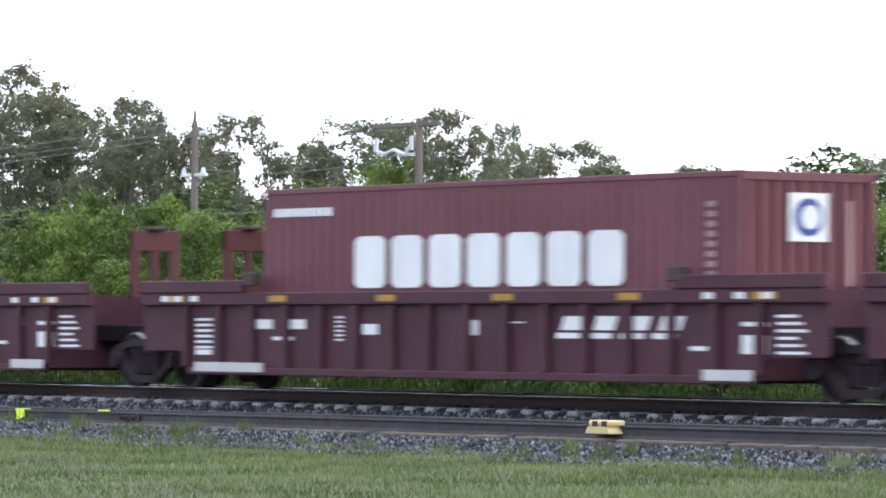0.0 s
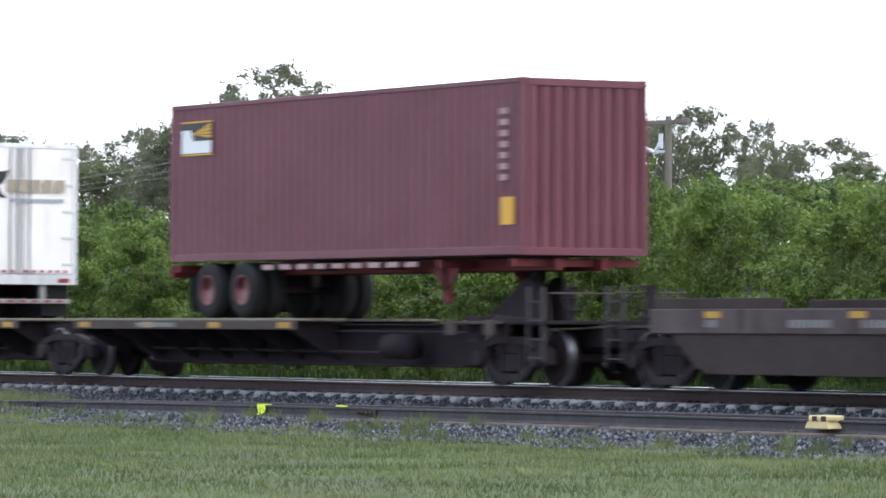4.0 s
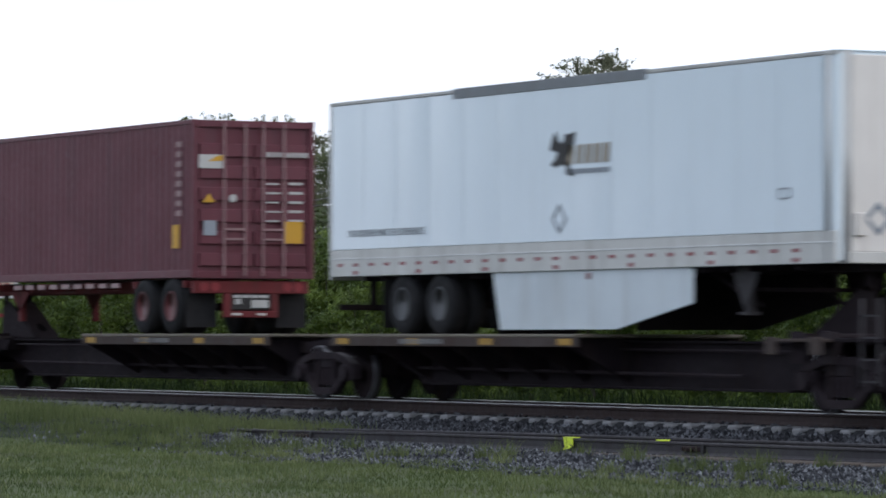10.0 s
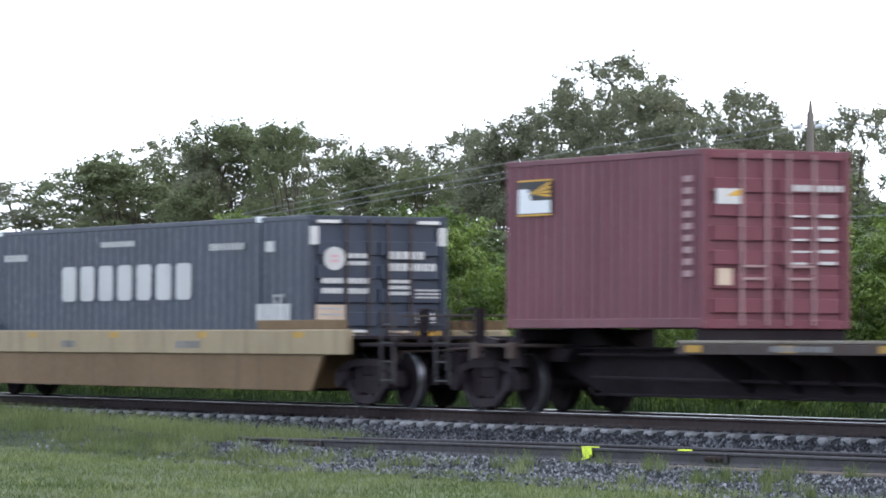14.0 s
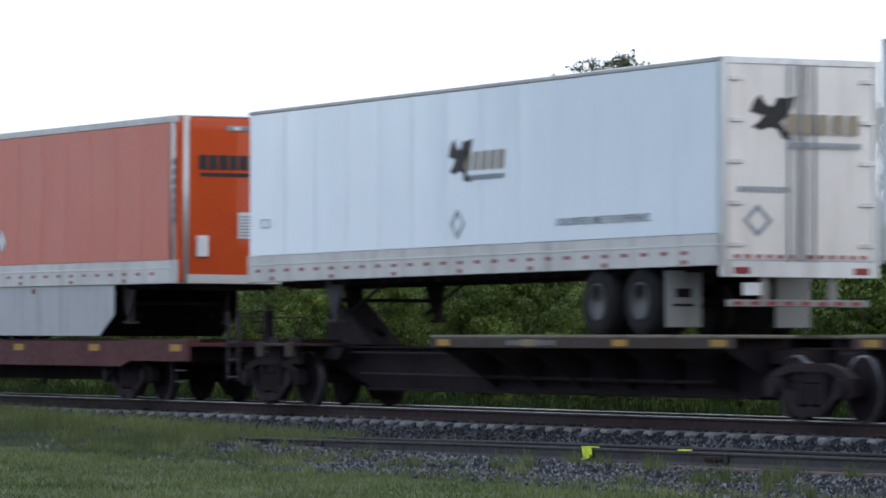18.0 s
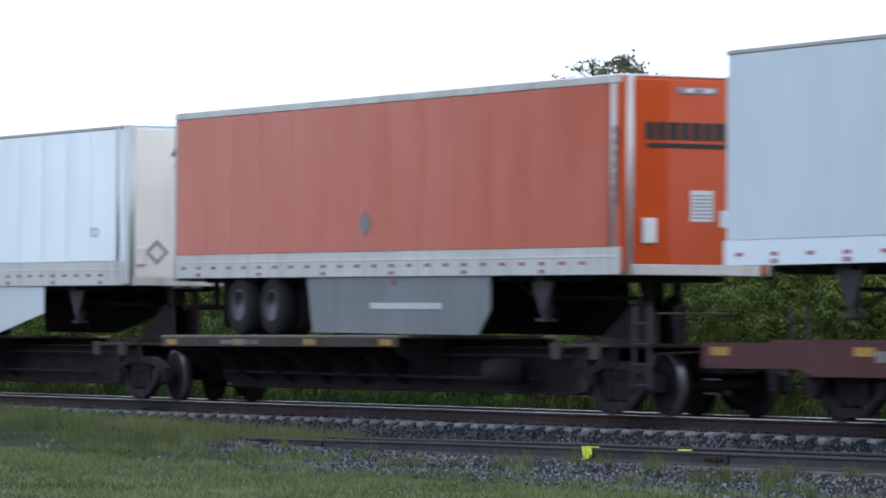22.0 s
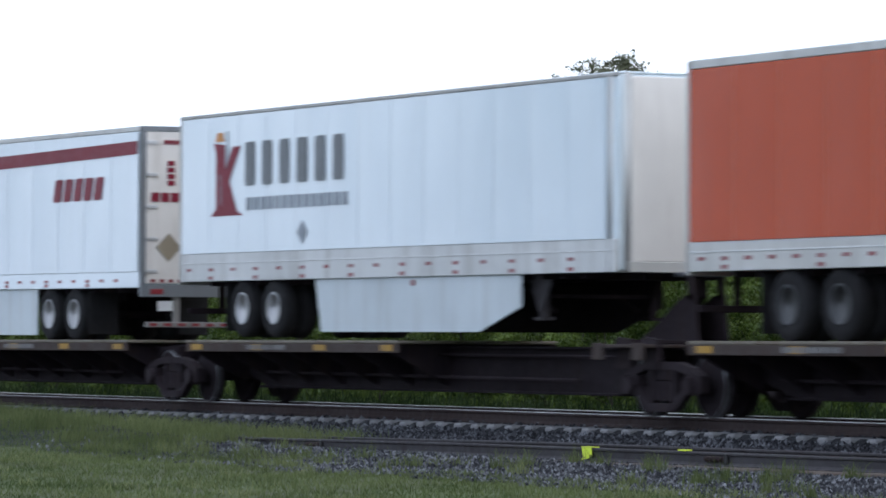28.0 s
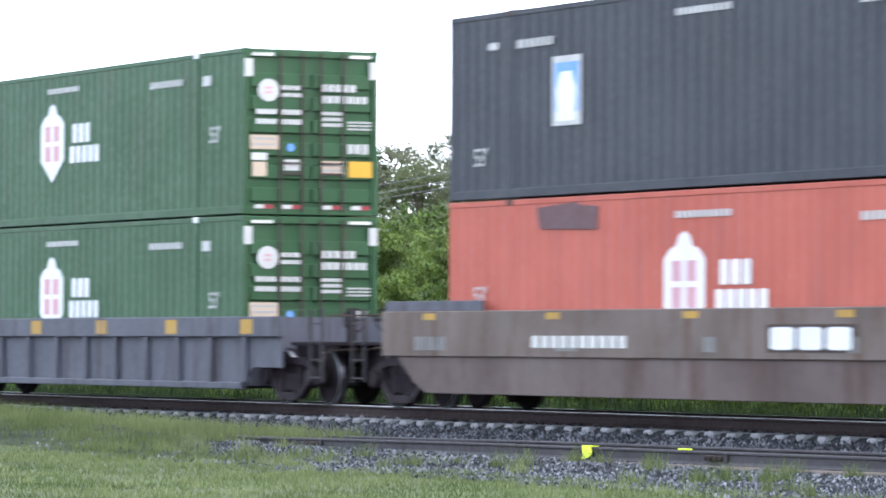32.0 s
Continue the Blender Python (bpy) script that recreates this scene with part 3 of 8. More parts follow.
def wheel(parent, x, z, side, radius=0.5, rim="rim_white"):
    """A dual truck wheel on the near (side=-1) or far side."""
    y = side * 1.20
    w = part("wheel", Shape().lathe((x, y, z), [(-0.02 * side, 0.10), (-0.02 * side, 0.13), (-0.10 * side, 0.13), (-0.10 * side, 0.10)], 10), "spine_black", parent)
    r = radius
    prof = [(0.03, r * 0.58), (0.05, r * 0.72), (0.03, r * 0.93), (0.0, r), (-0.22, r), (-0.25, r * 0.93), (-0.27, r * 0.7),
            (-0.30, r * 0.7), (-0.32, r * 0.93), (-0.35, r), (-0.57, r), (-0.60, r * 0.93), (-0.60, r * 0.58)]
    part("tyre", Shape().lathe((x, y, z), [(p * side, q) for p, q in prof], 24), "rubber", w, "", True)
    part("rim", Shape().lathe((x, y, z), [(p * side, q) for p, q in ((0.035, r * 0.57), (0.045, r * 0.53), (0.035, r * 0.49), (-0.05, r * 0.46), (-0.10, r * 0.44))], 20), rim, w, "", True)
    part("hub", Shape().lathe((x, y, z), [(p * side, q) for p, q in ((-0.08, r * 0.45), (-0.10, r * 0.26), (-0.01, r * 0.2), (0.0, r * 0.1), (0.0, 0.02))], 14), "bumper_grey" if rim == "rim_white" else "spine_black", w, "", True)
    return w


# ---- trailers ----
def running_gear(t, xs, nose, length, skirt, rim="rim_white", floor=0.98, flap="rubber"):
    """Wheels at the two places xs, suspension, landing legs, mudflaps."""
    for x in xs:
        for side in (-1, 1):
            wheel(t, x, 0.5, side, 0.5, rim)
        part("axle", Shape().rod((x, -0.95, 0.5), (x, 0.95, 0.5), 0.065), "spine_black", t)
    s = Shape()
    lo, hi = min(xs), max(xs)
    for y in (-0.5, 0.42):
        s.box(lo - 0.75, hi + 0.75, y, y + 0.08, floor - 0.22, floor, 0.01)
        for x in xs:
            s.plate([(x - 0.35, floor - 0.2), (x - 0.1, 0.5), (x + 0.1, 0.5), (x + 0.35, floor - 0.2)], y, y + 0.05)
    part("bogie_frame", s, "spine_black", t)
    back = 1 if nose < 0 else -1
    fx = (hi + 0.72) if back > 0 else (lo - 0.72)
    for y in (-1.22, 0.62):
        part("mudflap", Shape().box(fx - 0.012, fx + 0.012, y, y + 0.6, 0.12, floor - 0.04, 0.008), flap, t)
    if flap == "flap_grey":
        part("maker_print", Shape().box(fx + 0.012, fx + 0.018, -1.05, -0.8, 0.55, 0.68).box(fx + 0.012, fx + 0.018, -1.1, -0.75, 0.42, 0.46), "spine_black", t)
    lx = 2.9 if nose < 0 else length - 2.9
    for y in (-1.0, 0.88):
        s = Shape().box(lx - 0.07, lx + 0.07, y, y + 0.12, 0.33, floor, 0.01)
        s.plate([(lx - 0.42, floor), (lx - 0.06, 0.42), (lx + 0.06, 0.42), (lx + 0.42, floor)], y - 0.02, y + 0.02)
        s.box(lx - 0.13, lx + 0.13, y - 0.05, y + 0.17, 0.28, 0.33)
        # far leg gets a darker tone than the near one, its shade painted in
        part("landing_leg", s, "rail_grey" if y < 0 else "sill_grey", t)
    part("leg_brace", Shape().box(lx - 0.03, lx + 0.03, -0.9, 0.9, 0.62, 0.68), "spine_black", t)
    s = Shape()
    d = 1 if nose < 0 else -1
    for y in (-0.75, 0.7):
        s.rod((lx, y, 0.42), (lx + d * 1.6, y, floor), 0.03, None, 6)
    kx = 1.0 if nose < 0 else length - 1.0
    s.box(kx - 0.6, kx + 0.6, -0.6, 0.6, floor - 0.1, floor)
    s.box(1.0, length - 1.0, -0.06, 0.06, floor - 0.09, floor)
    for i in range(22):
        x = 1.2 + i * (length - 2.4) / 21
        s.box(x - 0.025, x + 0.025, -1.2, 1.2, floor - 0.08, floor)
    # shade under the trailer floor is put into this near-black colour
    part("underframe", s, "spine_black", t)
    if skirt:
        x0, x1, cut, mat, foot = skirt
        for y in (-1.25,):
            if cut:
                if nose > 0:
                    pts = [(x0 + 0.25, foot), (x1 - cut, foot), (x1, foot + 0.38), (x1, floor), (x0, floor)]
                else:
                    pts = [(x0 + cut, foot), (x1 - 0.05, foot), (x1, floor), (x0, floor), (x0, foot + 0.38)]
            else:
                pts = [(x0 + 0.05, foot), (x1 - 0.05, foot), (x1, floor), (x0, floor)]
            part("side_skirt", Shape().plate(pts, y, y + 0.03), mat, t)
            # far skirt: shade on its inner face is put into the dark colour
            part("side_skirt", Shape().plate(pts, 1.22, 1.25), "sill_grey", t, "far skirt toned near black for its shaded inner face")
        part("skirt_light", Shape().box((x0 + x1) / 2 - 0.05, (x0 + x1) / 2 + 0.05, -1.27, -1.25, floor - 0.14, floor - 0.04, 0.01), "tape_red", t)


def trailer(label, length=16.15, nose=1, skin="white_skin", end="white_door", panels=13, rail_h=0.46, rail="rail_white", wheels=(2.6, 3.9),
            skirt=None, rim="rim_white", top_h=0.07, top="top_grey", tape=26, flap="rubber", jamb="aluminium", guard=0.40, tape_z=None):
    """A box van trailer, rear or front to the right; x runs from its left end, z from the foot of its tyres."""
    t = thing("semi_trailer", label, "trailer", "trailers on the train")
    W, z0, z1 = 1.295, 0.98, 3.93
    rear = 0.0 if nose > 0 else length
    xs = [rear + nose * w for w in wheels]
    part("body", Shape().box(0.03, length - 0.03, -W + 0.02, W - 0.02, z0 + 0.02, z1 - 0.02, 0.02), skin, t)
    p0, p1 = 0.10, length - (0.32 if nose > 0 else 0.10)
    if nose < 0:
        p0 = 0.32
    w = (p1 - p0) / panels
    # each panel is slightly bowed
    cols = [(0.004 + (w - 0.008) * i / 8, -0.010 - 0.0016 * math.sin(math.pi * i / 8)) for i in range(9)]
    s = Shape().add([(x, y, z) for x, y in cols for z in (z0 + rail_h, z1 - top_h)],
                    [(2 * i, 2 * i + 2, 2 * i + 3, 2 * i + 1) for i in range(8)])
    me = s.mesh("side_panel", M[skin], True)
    for i in range(panels):
        ob = new("side_panel", me)
        ob.parent, ob.location = t, (p0 + i * w, -W + 0.008, 0)
        ob.rotation_euler.z = 0.0028 * math.sin(2.4 * i + length)
    if panels > 1:
        lap = Shape().box(-0.009, 0.009, -0.014, 0.004, z0 + rail_h + 0.002, z1 - top_h - 0.002, 0.003).mesh("panel_seam", M["seam_orange" if skin == "orange" else "seam_white"])
        for i in range(1, panels):
            ob = new("panel_seam", lap)
            ob.parent, ob.location = t, (p0 + i * w, -W + 0.008, 0)
    for side in (-1, 1):
        y = side * W
        part("bottom_rail", Shape().box(0.0, length, min(y, y - side * 0.04), max(y, y - side * 0.04), z0, z0 + rail_h - 0.006, 0.01), rail, t)
        part("top_rail", Shape().box(0.0, length, min(y, y - side * 0.04), max(y, y - side * 0.04), z1 - top_h + 0.005, z1, 0.012), top, t)
    part("roof", Shape().box(0.02, length - 0.02, -W + 0.04, W - 0.04, z1 - 0.02, z1 + 0.012, 0.01), "white_skin", t)
    s = Shape()
    for i in range(tape):
        x = 0.35 + i * (length - 0.9) / tape
        tz = z0 + (rail_h * 0.36 if tape_z is None else tape_z)
        s.box(x, x + (0.17 if tape_z is None else 0.4), -W - 0.006, -W + 0.002, tz, tz + 0.055)
        if i % (tape // 6) == 1:
            s.box(x, x + 0.16, -W - 0.006, -W + 0.002, z0 + 0.03, z0 + 0.09)
    part("reflector_strip", s, "tape_red", t)
    if rail_h > 0.4:
        part("rail_lip", Shape().box(0.02, length - 0.02, -W - 0.008, -W + 0.004, z0 + rail_h * 0.62, z0 + rail_h * 0.62 + 0.022, 0.004), "aluminium", t)
    # the end that shows: front wall or doors
    if nose > 0:
        part("front_wall", Shape().box(length - 0.02, length + 0.02, -W + 0.24, W - 0.24, z0 + 0.16, z1 - 0.06, 0.01), end, t)
        for side in (-1, 1):
            pts = []
            for k in range(7):
                a = radians(15 * k)
                pts.append((side * (W - 0.26 + 0.26 * math.cos(a) + 0.004), length - 0.26 + 0.26 * math.sin(a)))
            s = Shape()
            n = len(pts)
            s.add([(x, y, z) for z in (z0, z1) for y, x in pts] + [(length - 0.3, side * (W - 0.3), z) for z in (z0, z1)],
                  [(i, i + 1, n + i + 1, n + i) for i in range(n - 1)] + [tuple(range(n)) + (2 * n,), tuple(range(2 * n - 1, n - 1, -1)) + (2 * n + 1,)])
            part("corner_post", s, "rail_white", t, "", True)
        part("front_sill", Shape().box(length - 0.05, length + 0.03, -W + 0.2, W - 0.2, z0, z0 + 0.16, 0.01), "rail_white", t)
        part("rear_frame", Shape().box(-0.02, 0.06, -W, W, z0 - 0.05, z1, 0.01), "rail_white", t)
        part("bumper_guard", Shape().box(0.05, 0.13, -1.15, 1.15, 0.42, 0.52, 0.01).box(0.06, 0.12, -0.55, -0.45, 0.5, z0).box(0.06, 0.12, 0.45, 0.55, 0.5, z0), "spine_black", t)
    else:
        x = length
        s = Shape().box(x - 0.06, x + 0.03, -W, -W + 0.09, z0 - 0.16, z1).box(x - 0.06, x + 0.03, W - 0.09, W, z0 - 0.16, z1)
        s.box(x - 0.06, x + 0.03, -W + 0.09, W - 0.09, z1 - 0.09, z1).box(x - 0.06, x + 0.05, -W + 0.09, W - 0.09, z0 - 0.16, z0 + 0.06)
        part("door_frame", s, jamb if end != "bright_red" else "print_white", t)
        for a, b in ((-W + 0.1, -0.012), (0.012, W - 0.1)):
            d = part("door", Shape().box(x - 0.02, x + 0.022, a, b, z0 + 0.08, z1 - 0.1, 0.006), end, t)
            for y in ((b - 0.20, b - 0.05) if b < 0.5 else (a + 0.05, a + 0.20)):
                part("lock_rod", Shape().rod((x + 0.045, y, z0 + 0.05), (x + 0.045, y, z1 - 0.08), 0.016, None, 6), "grey_skirt" if end != "bright_red" else "print_pink", d)
            for k in range(5):
                z = z0 + 0.3 + k * (z1 - z0 - 0.6) / 4
                part("hinge", Shape().box(x + 0.02, x + 0.05, *(sorted((a, a + 0.22)) if b < 0.5 else sorted((b - 0.22, b))), z - 0.035, z + 0.035, 0.008),
                     "print_white" if end == "bright_red" else "aluminium" if end not in ("rusty_door", "stained_door") else "spine_black", d)
            s = Shape()
            for k in range(6):
                y = a + (b - a) * (0.08 + k * 0.15)
                s.box(x + 0.02, x + 0.032, y, y + (b - a) * 0.075, z0 + 0.1, z0 + 0.16)
            part("reflector_strip", s, "tape_red", d)
        s = Shape().box(x - 0.12, x + 0.0, -1.15, 1.15, guard, guard + 0.10, 0.01)
        for y in (-0.62, 0.5):
            s.box(x - 0.1, x - 0.02, y, y + 0.12, guard + 0.08, z0 - 0.1)
        if end == "bright_red":
            for y in (-1.2, 1.14):
                s.box(x - 0.1, x - 0.02, y, y + 0.06, 0.4, z0 - 0.1)
        part("bumper_guard", s, "print_white" if end == "bright_red" else "car_tan_low" if end in ("rusty_door", "stained_door") else "bumper_grey", t)
        s = Shape()
        for k in range(8):
            s.box(x - 0.004, x + 0.006, -1.1 + k * 0.28, -0.96 + k * 0.28, guard + 0.025, guard + 0.075)
        part("reflector_strip", s, "tape_red", t)
        for y in (-1.12, 0.86):
            part("tail_light", Shape().box(x + 0.03, x + 0.06, y, y + 0.26, z0 - 0.12, z0 - 0.02, 0.01), "tape_red", t)
        part("number_plate", Shape().box(x + 0.0, x + 0.01, -0.95, -0.65, z0 - 0.42, z0 - 0.24), "print_white", t, "pale number plate with no legible marks")
    running_gear(t, xs, nose, length, skirt, rim, 0.98, flap)
    return t


def seam_frame(t, x, z, w, h, y, mat="print_grey"):
    s = Shape()
    for a, b in ((0, 0.02), (w - 0.02, w)):
        s.box(x + a, x + b, y - 0.003, y + 0.003, z, z + h)
    s.box(x, x + w, y - 0.003, y + 0.003, z + h - 0.02, z + h).box(x, x + w, y - 0.003, y + 0.003, z, z + 0.02)
    part("small_sign", s, mat, t)


def bird_marks(t, x, z, nose, length, on_end=True):
    """The haulier's bird and lettering blocks, the placard frame and the motto."""
    y = -1.295 - 0.012
    part("bird_emblem", Shape().plate([(x + 0.82 * px, z + 0.72 * pz) for px, pz in BIRD], y - 0.004, y + 0.004), "black", t, "black bird emblem")
    part("name_blocks", glyphs(x + 0.55, x + 1.95, z + 0.20, z + 0.50, 5, y, 0.3, 0.36, 0.05), "print_gold", t)
    part("name_line", bars(x + 0.5, x + 1.9, z + 0.05, z + 0.13, 11, y, 0.25), "print_grey", t)
    s = Shape()
    cx, cz = x + 0.3, z - 0.62
    for i in range(4):
        a, b = radians(90 * i), radians(90 * i + 90)
        r, q = 0.24, 0.17
        s.plate([(cx + r * math.cos(a), cz + r * math.sin(a)), (cx + r * math.cos(b), cz + r * math.sin(b)),
                 (cx + q * math.cos(b), cz + q * math.sin(b)), (cx + q * math.cos(a), cz + q * math.sin(a))], y - 0.004, y + 0.004)
    part("placard_frame", s, "print_grey", t)
    mx = 0.75 if nose > 0 else length - 4.9
    lettering(t, "OUR DRIVERS MAKE THE DIFFERENCE", mx, y, 1.64 if nose > 0 else 1.66, 0.125, "grey_skirt")
    seam_frame(t, (length - 1.5) if nose > 0 else 0.6, 1.9, 0.3, 0.16, y)
    X = length + 0.03
    if not on_end:
        return
    if nose > 0:
        part("bird_emblem", Shape().endplate([(-0.35 + 0.78 * px, 3.0 + 0.62 * pz) for px, pz in BIRD], X - 0.006, X + 0.002), "black", t, "black bird emblem")
        s = Shape()
        for i in range(4):
            a, b = radians(90 * i), radians(90 * i + 90)
            r, q, cy, cz = 0.24, 0.15, -0.62, 1.6
            s.endplate([(cy + r * math.cos(a), cz + r * math.sin(a)), (cy + r * math.cos(b), cz + r * math.sin(b)),
                        (cy + q * math.cos(b), cz + q * math.sin(b)), (cy + q * math.cos(a), cz + q * math.sin(a))], X - 0.008, X)
        part("placard_frame", s, "print_grey", t)
        part("document_box", Shape().box(X - 0.02, X + 0.05, -1.02, -0.84, 1.36, 1.68, 0.01), "white_door", t)
        s = Shape()
        for cy, cz in ((0.48, 1.38), (0.62, 1.5), (0.74, 1.36), (0.9, 1.62), (0.98, 1.42)):
            s.rod((X - 0.01, cy, cz), (X + 0.05, cy, cz), 0.05, None, 8)
        part("air_coupling", s, "black", t)
    else:
        part("bird_emblem", Shape().endplate([(-0.85 + 0.75 * px, 2.75 + 0.66 * pz) for px, pz in BIRD], X - 0.006, X + 0.002), "black", t, "black bird emblem")
        part("name_blocks", end_bars(-0.25, 1.02, 2.86, 3.14, 5, X + 0.03, 0.34), "print_gold", t)
        part("name_line", end_bars(-0.2, 1.0, 2.66, 2.74, 9, X + 0.03, 0.25), "print_grey", t)
        part("name_line", end_bars(-1.05, -0.15, 2.02, 2.1, 8, X, 0.25), "print_grey", t)
        s = Shape()
        for i in range(4):
            a, b = radians(90 * i), radians(90 * i + 90)
            r, q, cy, cz = 0.24, 0.16, -0.72, 1.62
            s.endplate([(cy + r * math.cos(a), cz + r * math.sin(a)), (cy + r * math.cos(b), cz + r * math.sin(b)),
                        (cy + q * math.cos(b), cz + q * math.sin(b)), (cy + q * math.cos(a), cz + q * math.sin(a))], X - 0.006, X + 0.002)
        part("placard_frame", s, "print_grey", t)


def bird_trailer(nose, patched=False, low=False, skirted=False, mark=None):
    label = ("white box trailer with a black bird emblem, front end forward" if nose > 0 else "white box trailer with black bird emblem and rear doors")
    if patched:
        label = "white box trailer with bird emblem and patched top rail"
    L = 16.2
    t = trailer(label, L, nose, skirt=(5.9, 12.2, 2.3, "skirt_white", 0.08) if nose > 0 else (4.1, 9.5, 1.6, "skirt_white", 0.08) if skirted else None,
                rim="rim_red" if low else "rim_dark", wheels=(3.2, 4.5) if skirted else (2.45, 3.75) if nose < 0 else (2.65, 4.0), tape=26, flap="flap_grey" if nose < 0 else "rubber")
    bird_marks(t, mark or (7.9 if nose > 0 else 7.4 if skirted else 7.7), 2.4, nose, L)
    if patched:
        part("roof_patch", Shape().box(4.6, 10.9, -1.309, -1.27, 3.78, 3.95, 0.01), "grey_skirt", t, "grey patch on the top rail")
    return t


def orange_trailer(grey=False, twin=False):
    L = 16.4
    t = trailer("orange box trailer with silver rails, front end forward", L, 1, "orange", "orange", 13, 0.42, "rail_white", (2.7, 4.05),
                (5.5, 12.2, 0.4, "grey_skirt", 0.06) if grey else (5.4, 12.0, 0.4, "skirt_white", 0.06) if twin else (5.4, 13.4, 0.7, "skirt_silver", 0.06), rim="rim_dark", top_h=0.13, top="rail_white", tape=24)
    y, X = -1.307, L + 0.028
    part("name_blocks", end_bars(-0.88, 0.9, 2.98, 3.24, 9, X, 0.15), "black", t, "black lettering blocks")
    part("name_line", Shape().box(X - 0.004, X + 0.004, -0.85, 0.9, 2.86, 2.93), "black", t)
    part("marker_plate", Shape().box(X - 0.02, X + 0.01, -0.34, 0.34, 3.66, 3.76, 0.01), "bumper_grey", t)
    for q in (-0.2, 0.12):
        part("marker_light", Shape().box(X + 0.01, X + 0.03, q, q + 0.12, 3.68, 3.74, 0.01), "print_white", t)
    part("document_box", Shape().box(X - 0.02, X + 0.05, -0.92, -0.7, 1.45, 1.82, 0.01), "print_white", t)
    part("notice", Shape().box(X - 0.004, X + 0.004, -0.1, 0.28, 1.78, 2.24), "print_white", t)
    s = Shape()
    for k in range(7):
        s.box(X + 0.004, X + 0.008, -0.07, 0.25, 1.82 + k * 0.055, 1.845 + k * 0.055)
    part("notice_print", s, "print_grey", t)
    part("notice", Shape().box(X - 0.004, X + 0.004, 0.4, 0.8, 1.7, 1.95), "print_white", t)
    s = Shape()
    for k in range(7):
        s.box(L - 0.17, L - 0.08, -1.312, -1.29, 3.05 - k * 0.17, 3.17 - k * 0.17)
    part("number_marking", s, "grey_skirt", t)
    for k in range(2 if twin else 1):
        part("placard", diamond(7.85 + 0.5 * k, 1.85, 0.22, y), "print_white" if not grey else "grey_skirt", t, "diamond placard")
    if grey:
        part("web_print", bars(8.0, 10.6, 0.46, 0.56, 12, -1.262, 0.3), "print_white", t)
    return t


def crest_trailer(nose):
    """White trailer with a tall red crest and dark lettering blocks."""
    L = 16.1
    t = trailer("white box trailer with red crest and red rear doors" if nose < 0 else "white box trailer with a tall red crest", L, nose, "white_dull" if nose < 0 else "white_skin",
                "bright_red" if nose < 0 else "white_door", 13, 0.36 if nose < 0 else 0.5, "white_skin" if nose < 0 else "aluminium", (3.5, 4.85) if nose < 0 else (2.6, 3.9),
                (5.3, 10.9, 0, "skirt_white", 0.28) if nose < 0 else (5.6, 13.0, 1.4, "skirt_white", 0.1), tape=16)
    y = -1.309
    x = 8.95 if nose < 0 else 1.4
    part("crest", Shape().plate([(x, 2.12), (x + 1.35, 2.12), (x + 1.1, 2.2), (x + 0.78, 2.72), (x + 1.25, 3.32), (x + 0.92, 3.32), (x + 0.6, 2.9),
                                 (x + 0.6, 3.36), (x + 0.12, 3.4), (x + 0.22, 3.2), (x + 0.22, 2.24)], y - 0.004, y + 0.004), "print_red", t, "dark red crest")
    part("crest_helm", Shape().plate([(x + 0.2, 3.42), (x + 0.55, 3.42), (x + 0.5, 3.58), (x + 0.26, 3.58)], y - 0.004, y + 0.004), "print_orange", t)
    part("crest_lance", Shape().box(x + 0.68, x + 0.72, y - 0.004, y + 0.004, 2.9, 3.6).box(x + 0.42, x + 0.46, y - 0.008, y + 0.0, 2.3, 2.85), "print_grey", t)
    part("name_blocks", glyphs(x + 1.45, x + 5.7, 2.62, 3.38, 6, y, 0.2, 0.42), "grey_skirt", t, "dark grey lettering blocks")
    part("name_line", bars(x + 1.5, x + 5.65, 2.2, 2.42, 14, y, 0.35), "print_grey", t)
    part("placard", diamond(7.6 if nose < 0 else 5.2, 1.78, 0.2, y), "print_grey", t)
    if nose < 0:
        part("skirt_foot", Shape().box(5.35, 10.85, -1.256, -1.225, 0.28, 0.42), "grey_skirt", t)
        X = L + 0.034
        part("crest", Shape().endplate([(-1.0, 2.5), (-0.1, 2.5), (-0.4, 2.95), (-0.1, 3.35), (-0.3, 3.35), (-0.55, 3.1), (-0.55, 3.35), (-0.95, 3.35)], X - 0.01, X), "black", t)
        part("name_blocks", end_bars(0.12, 1.05, 3.1, 3.3, 6, X, 0.2), "print_white", t)
        part("name_line", end_bars(0.15, 1.0, 2.85, 2.92, 1, X), "print_white", t)
        part("name_line", end_bars(0.2, 1.0, 1.95, 2.0, 1, X).box(X - 0.01, X, 0.2, 1.0, 2.1, 2.14), "print_white", t)
        part("placard", Shape().endplate([(-1.05, 1.62), (-0.8, 1.36), (-0.45, 1.6), (-0.72, 1.95)], X - 0.012, X + 0.002), "print_white", t)
        part("notice", Shape().box(X - 0.006, X + 0.004, 0.55, 0.9, 1.5, 1.82), "print_white", t)
        part("mudflap_mark", Shape().box(L - 2.3, L - 1.7, -1.24, -1.0, 0.3, 0.8), "rubber", t)
    return t


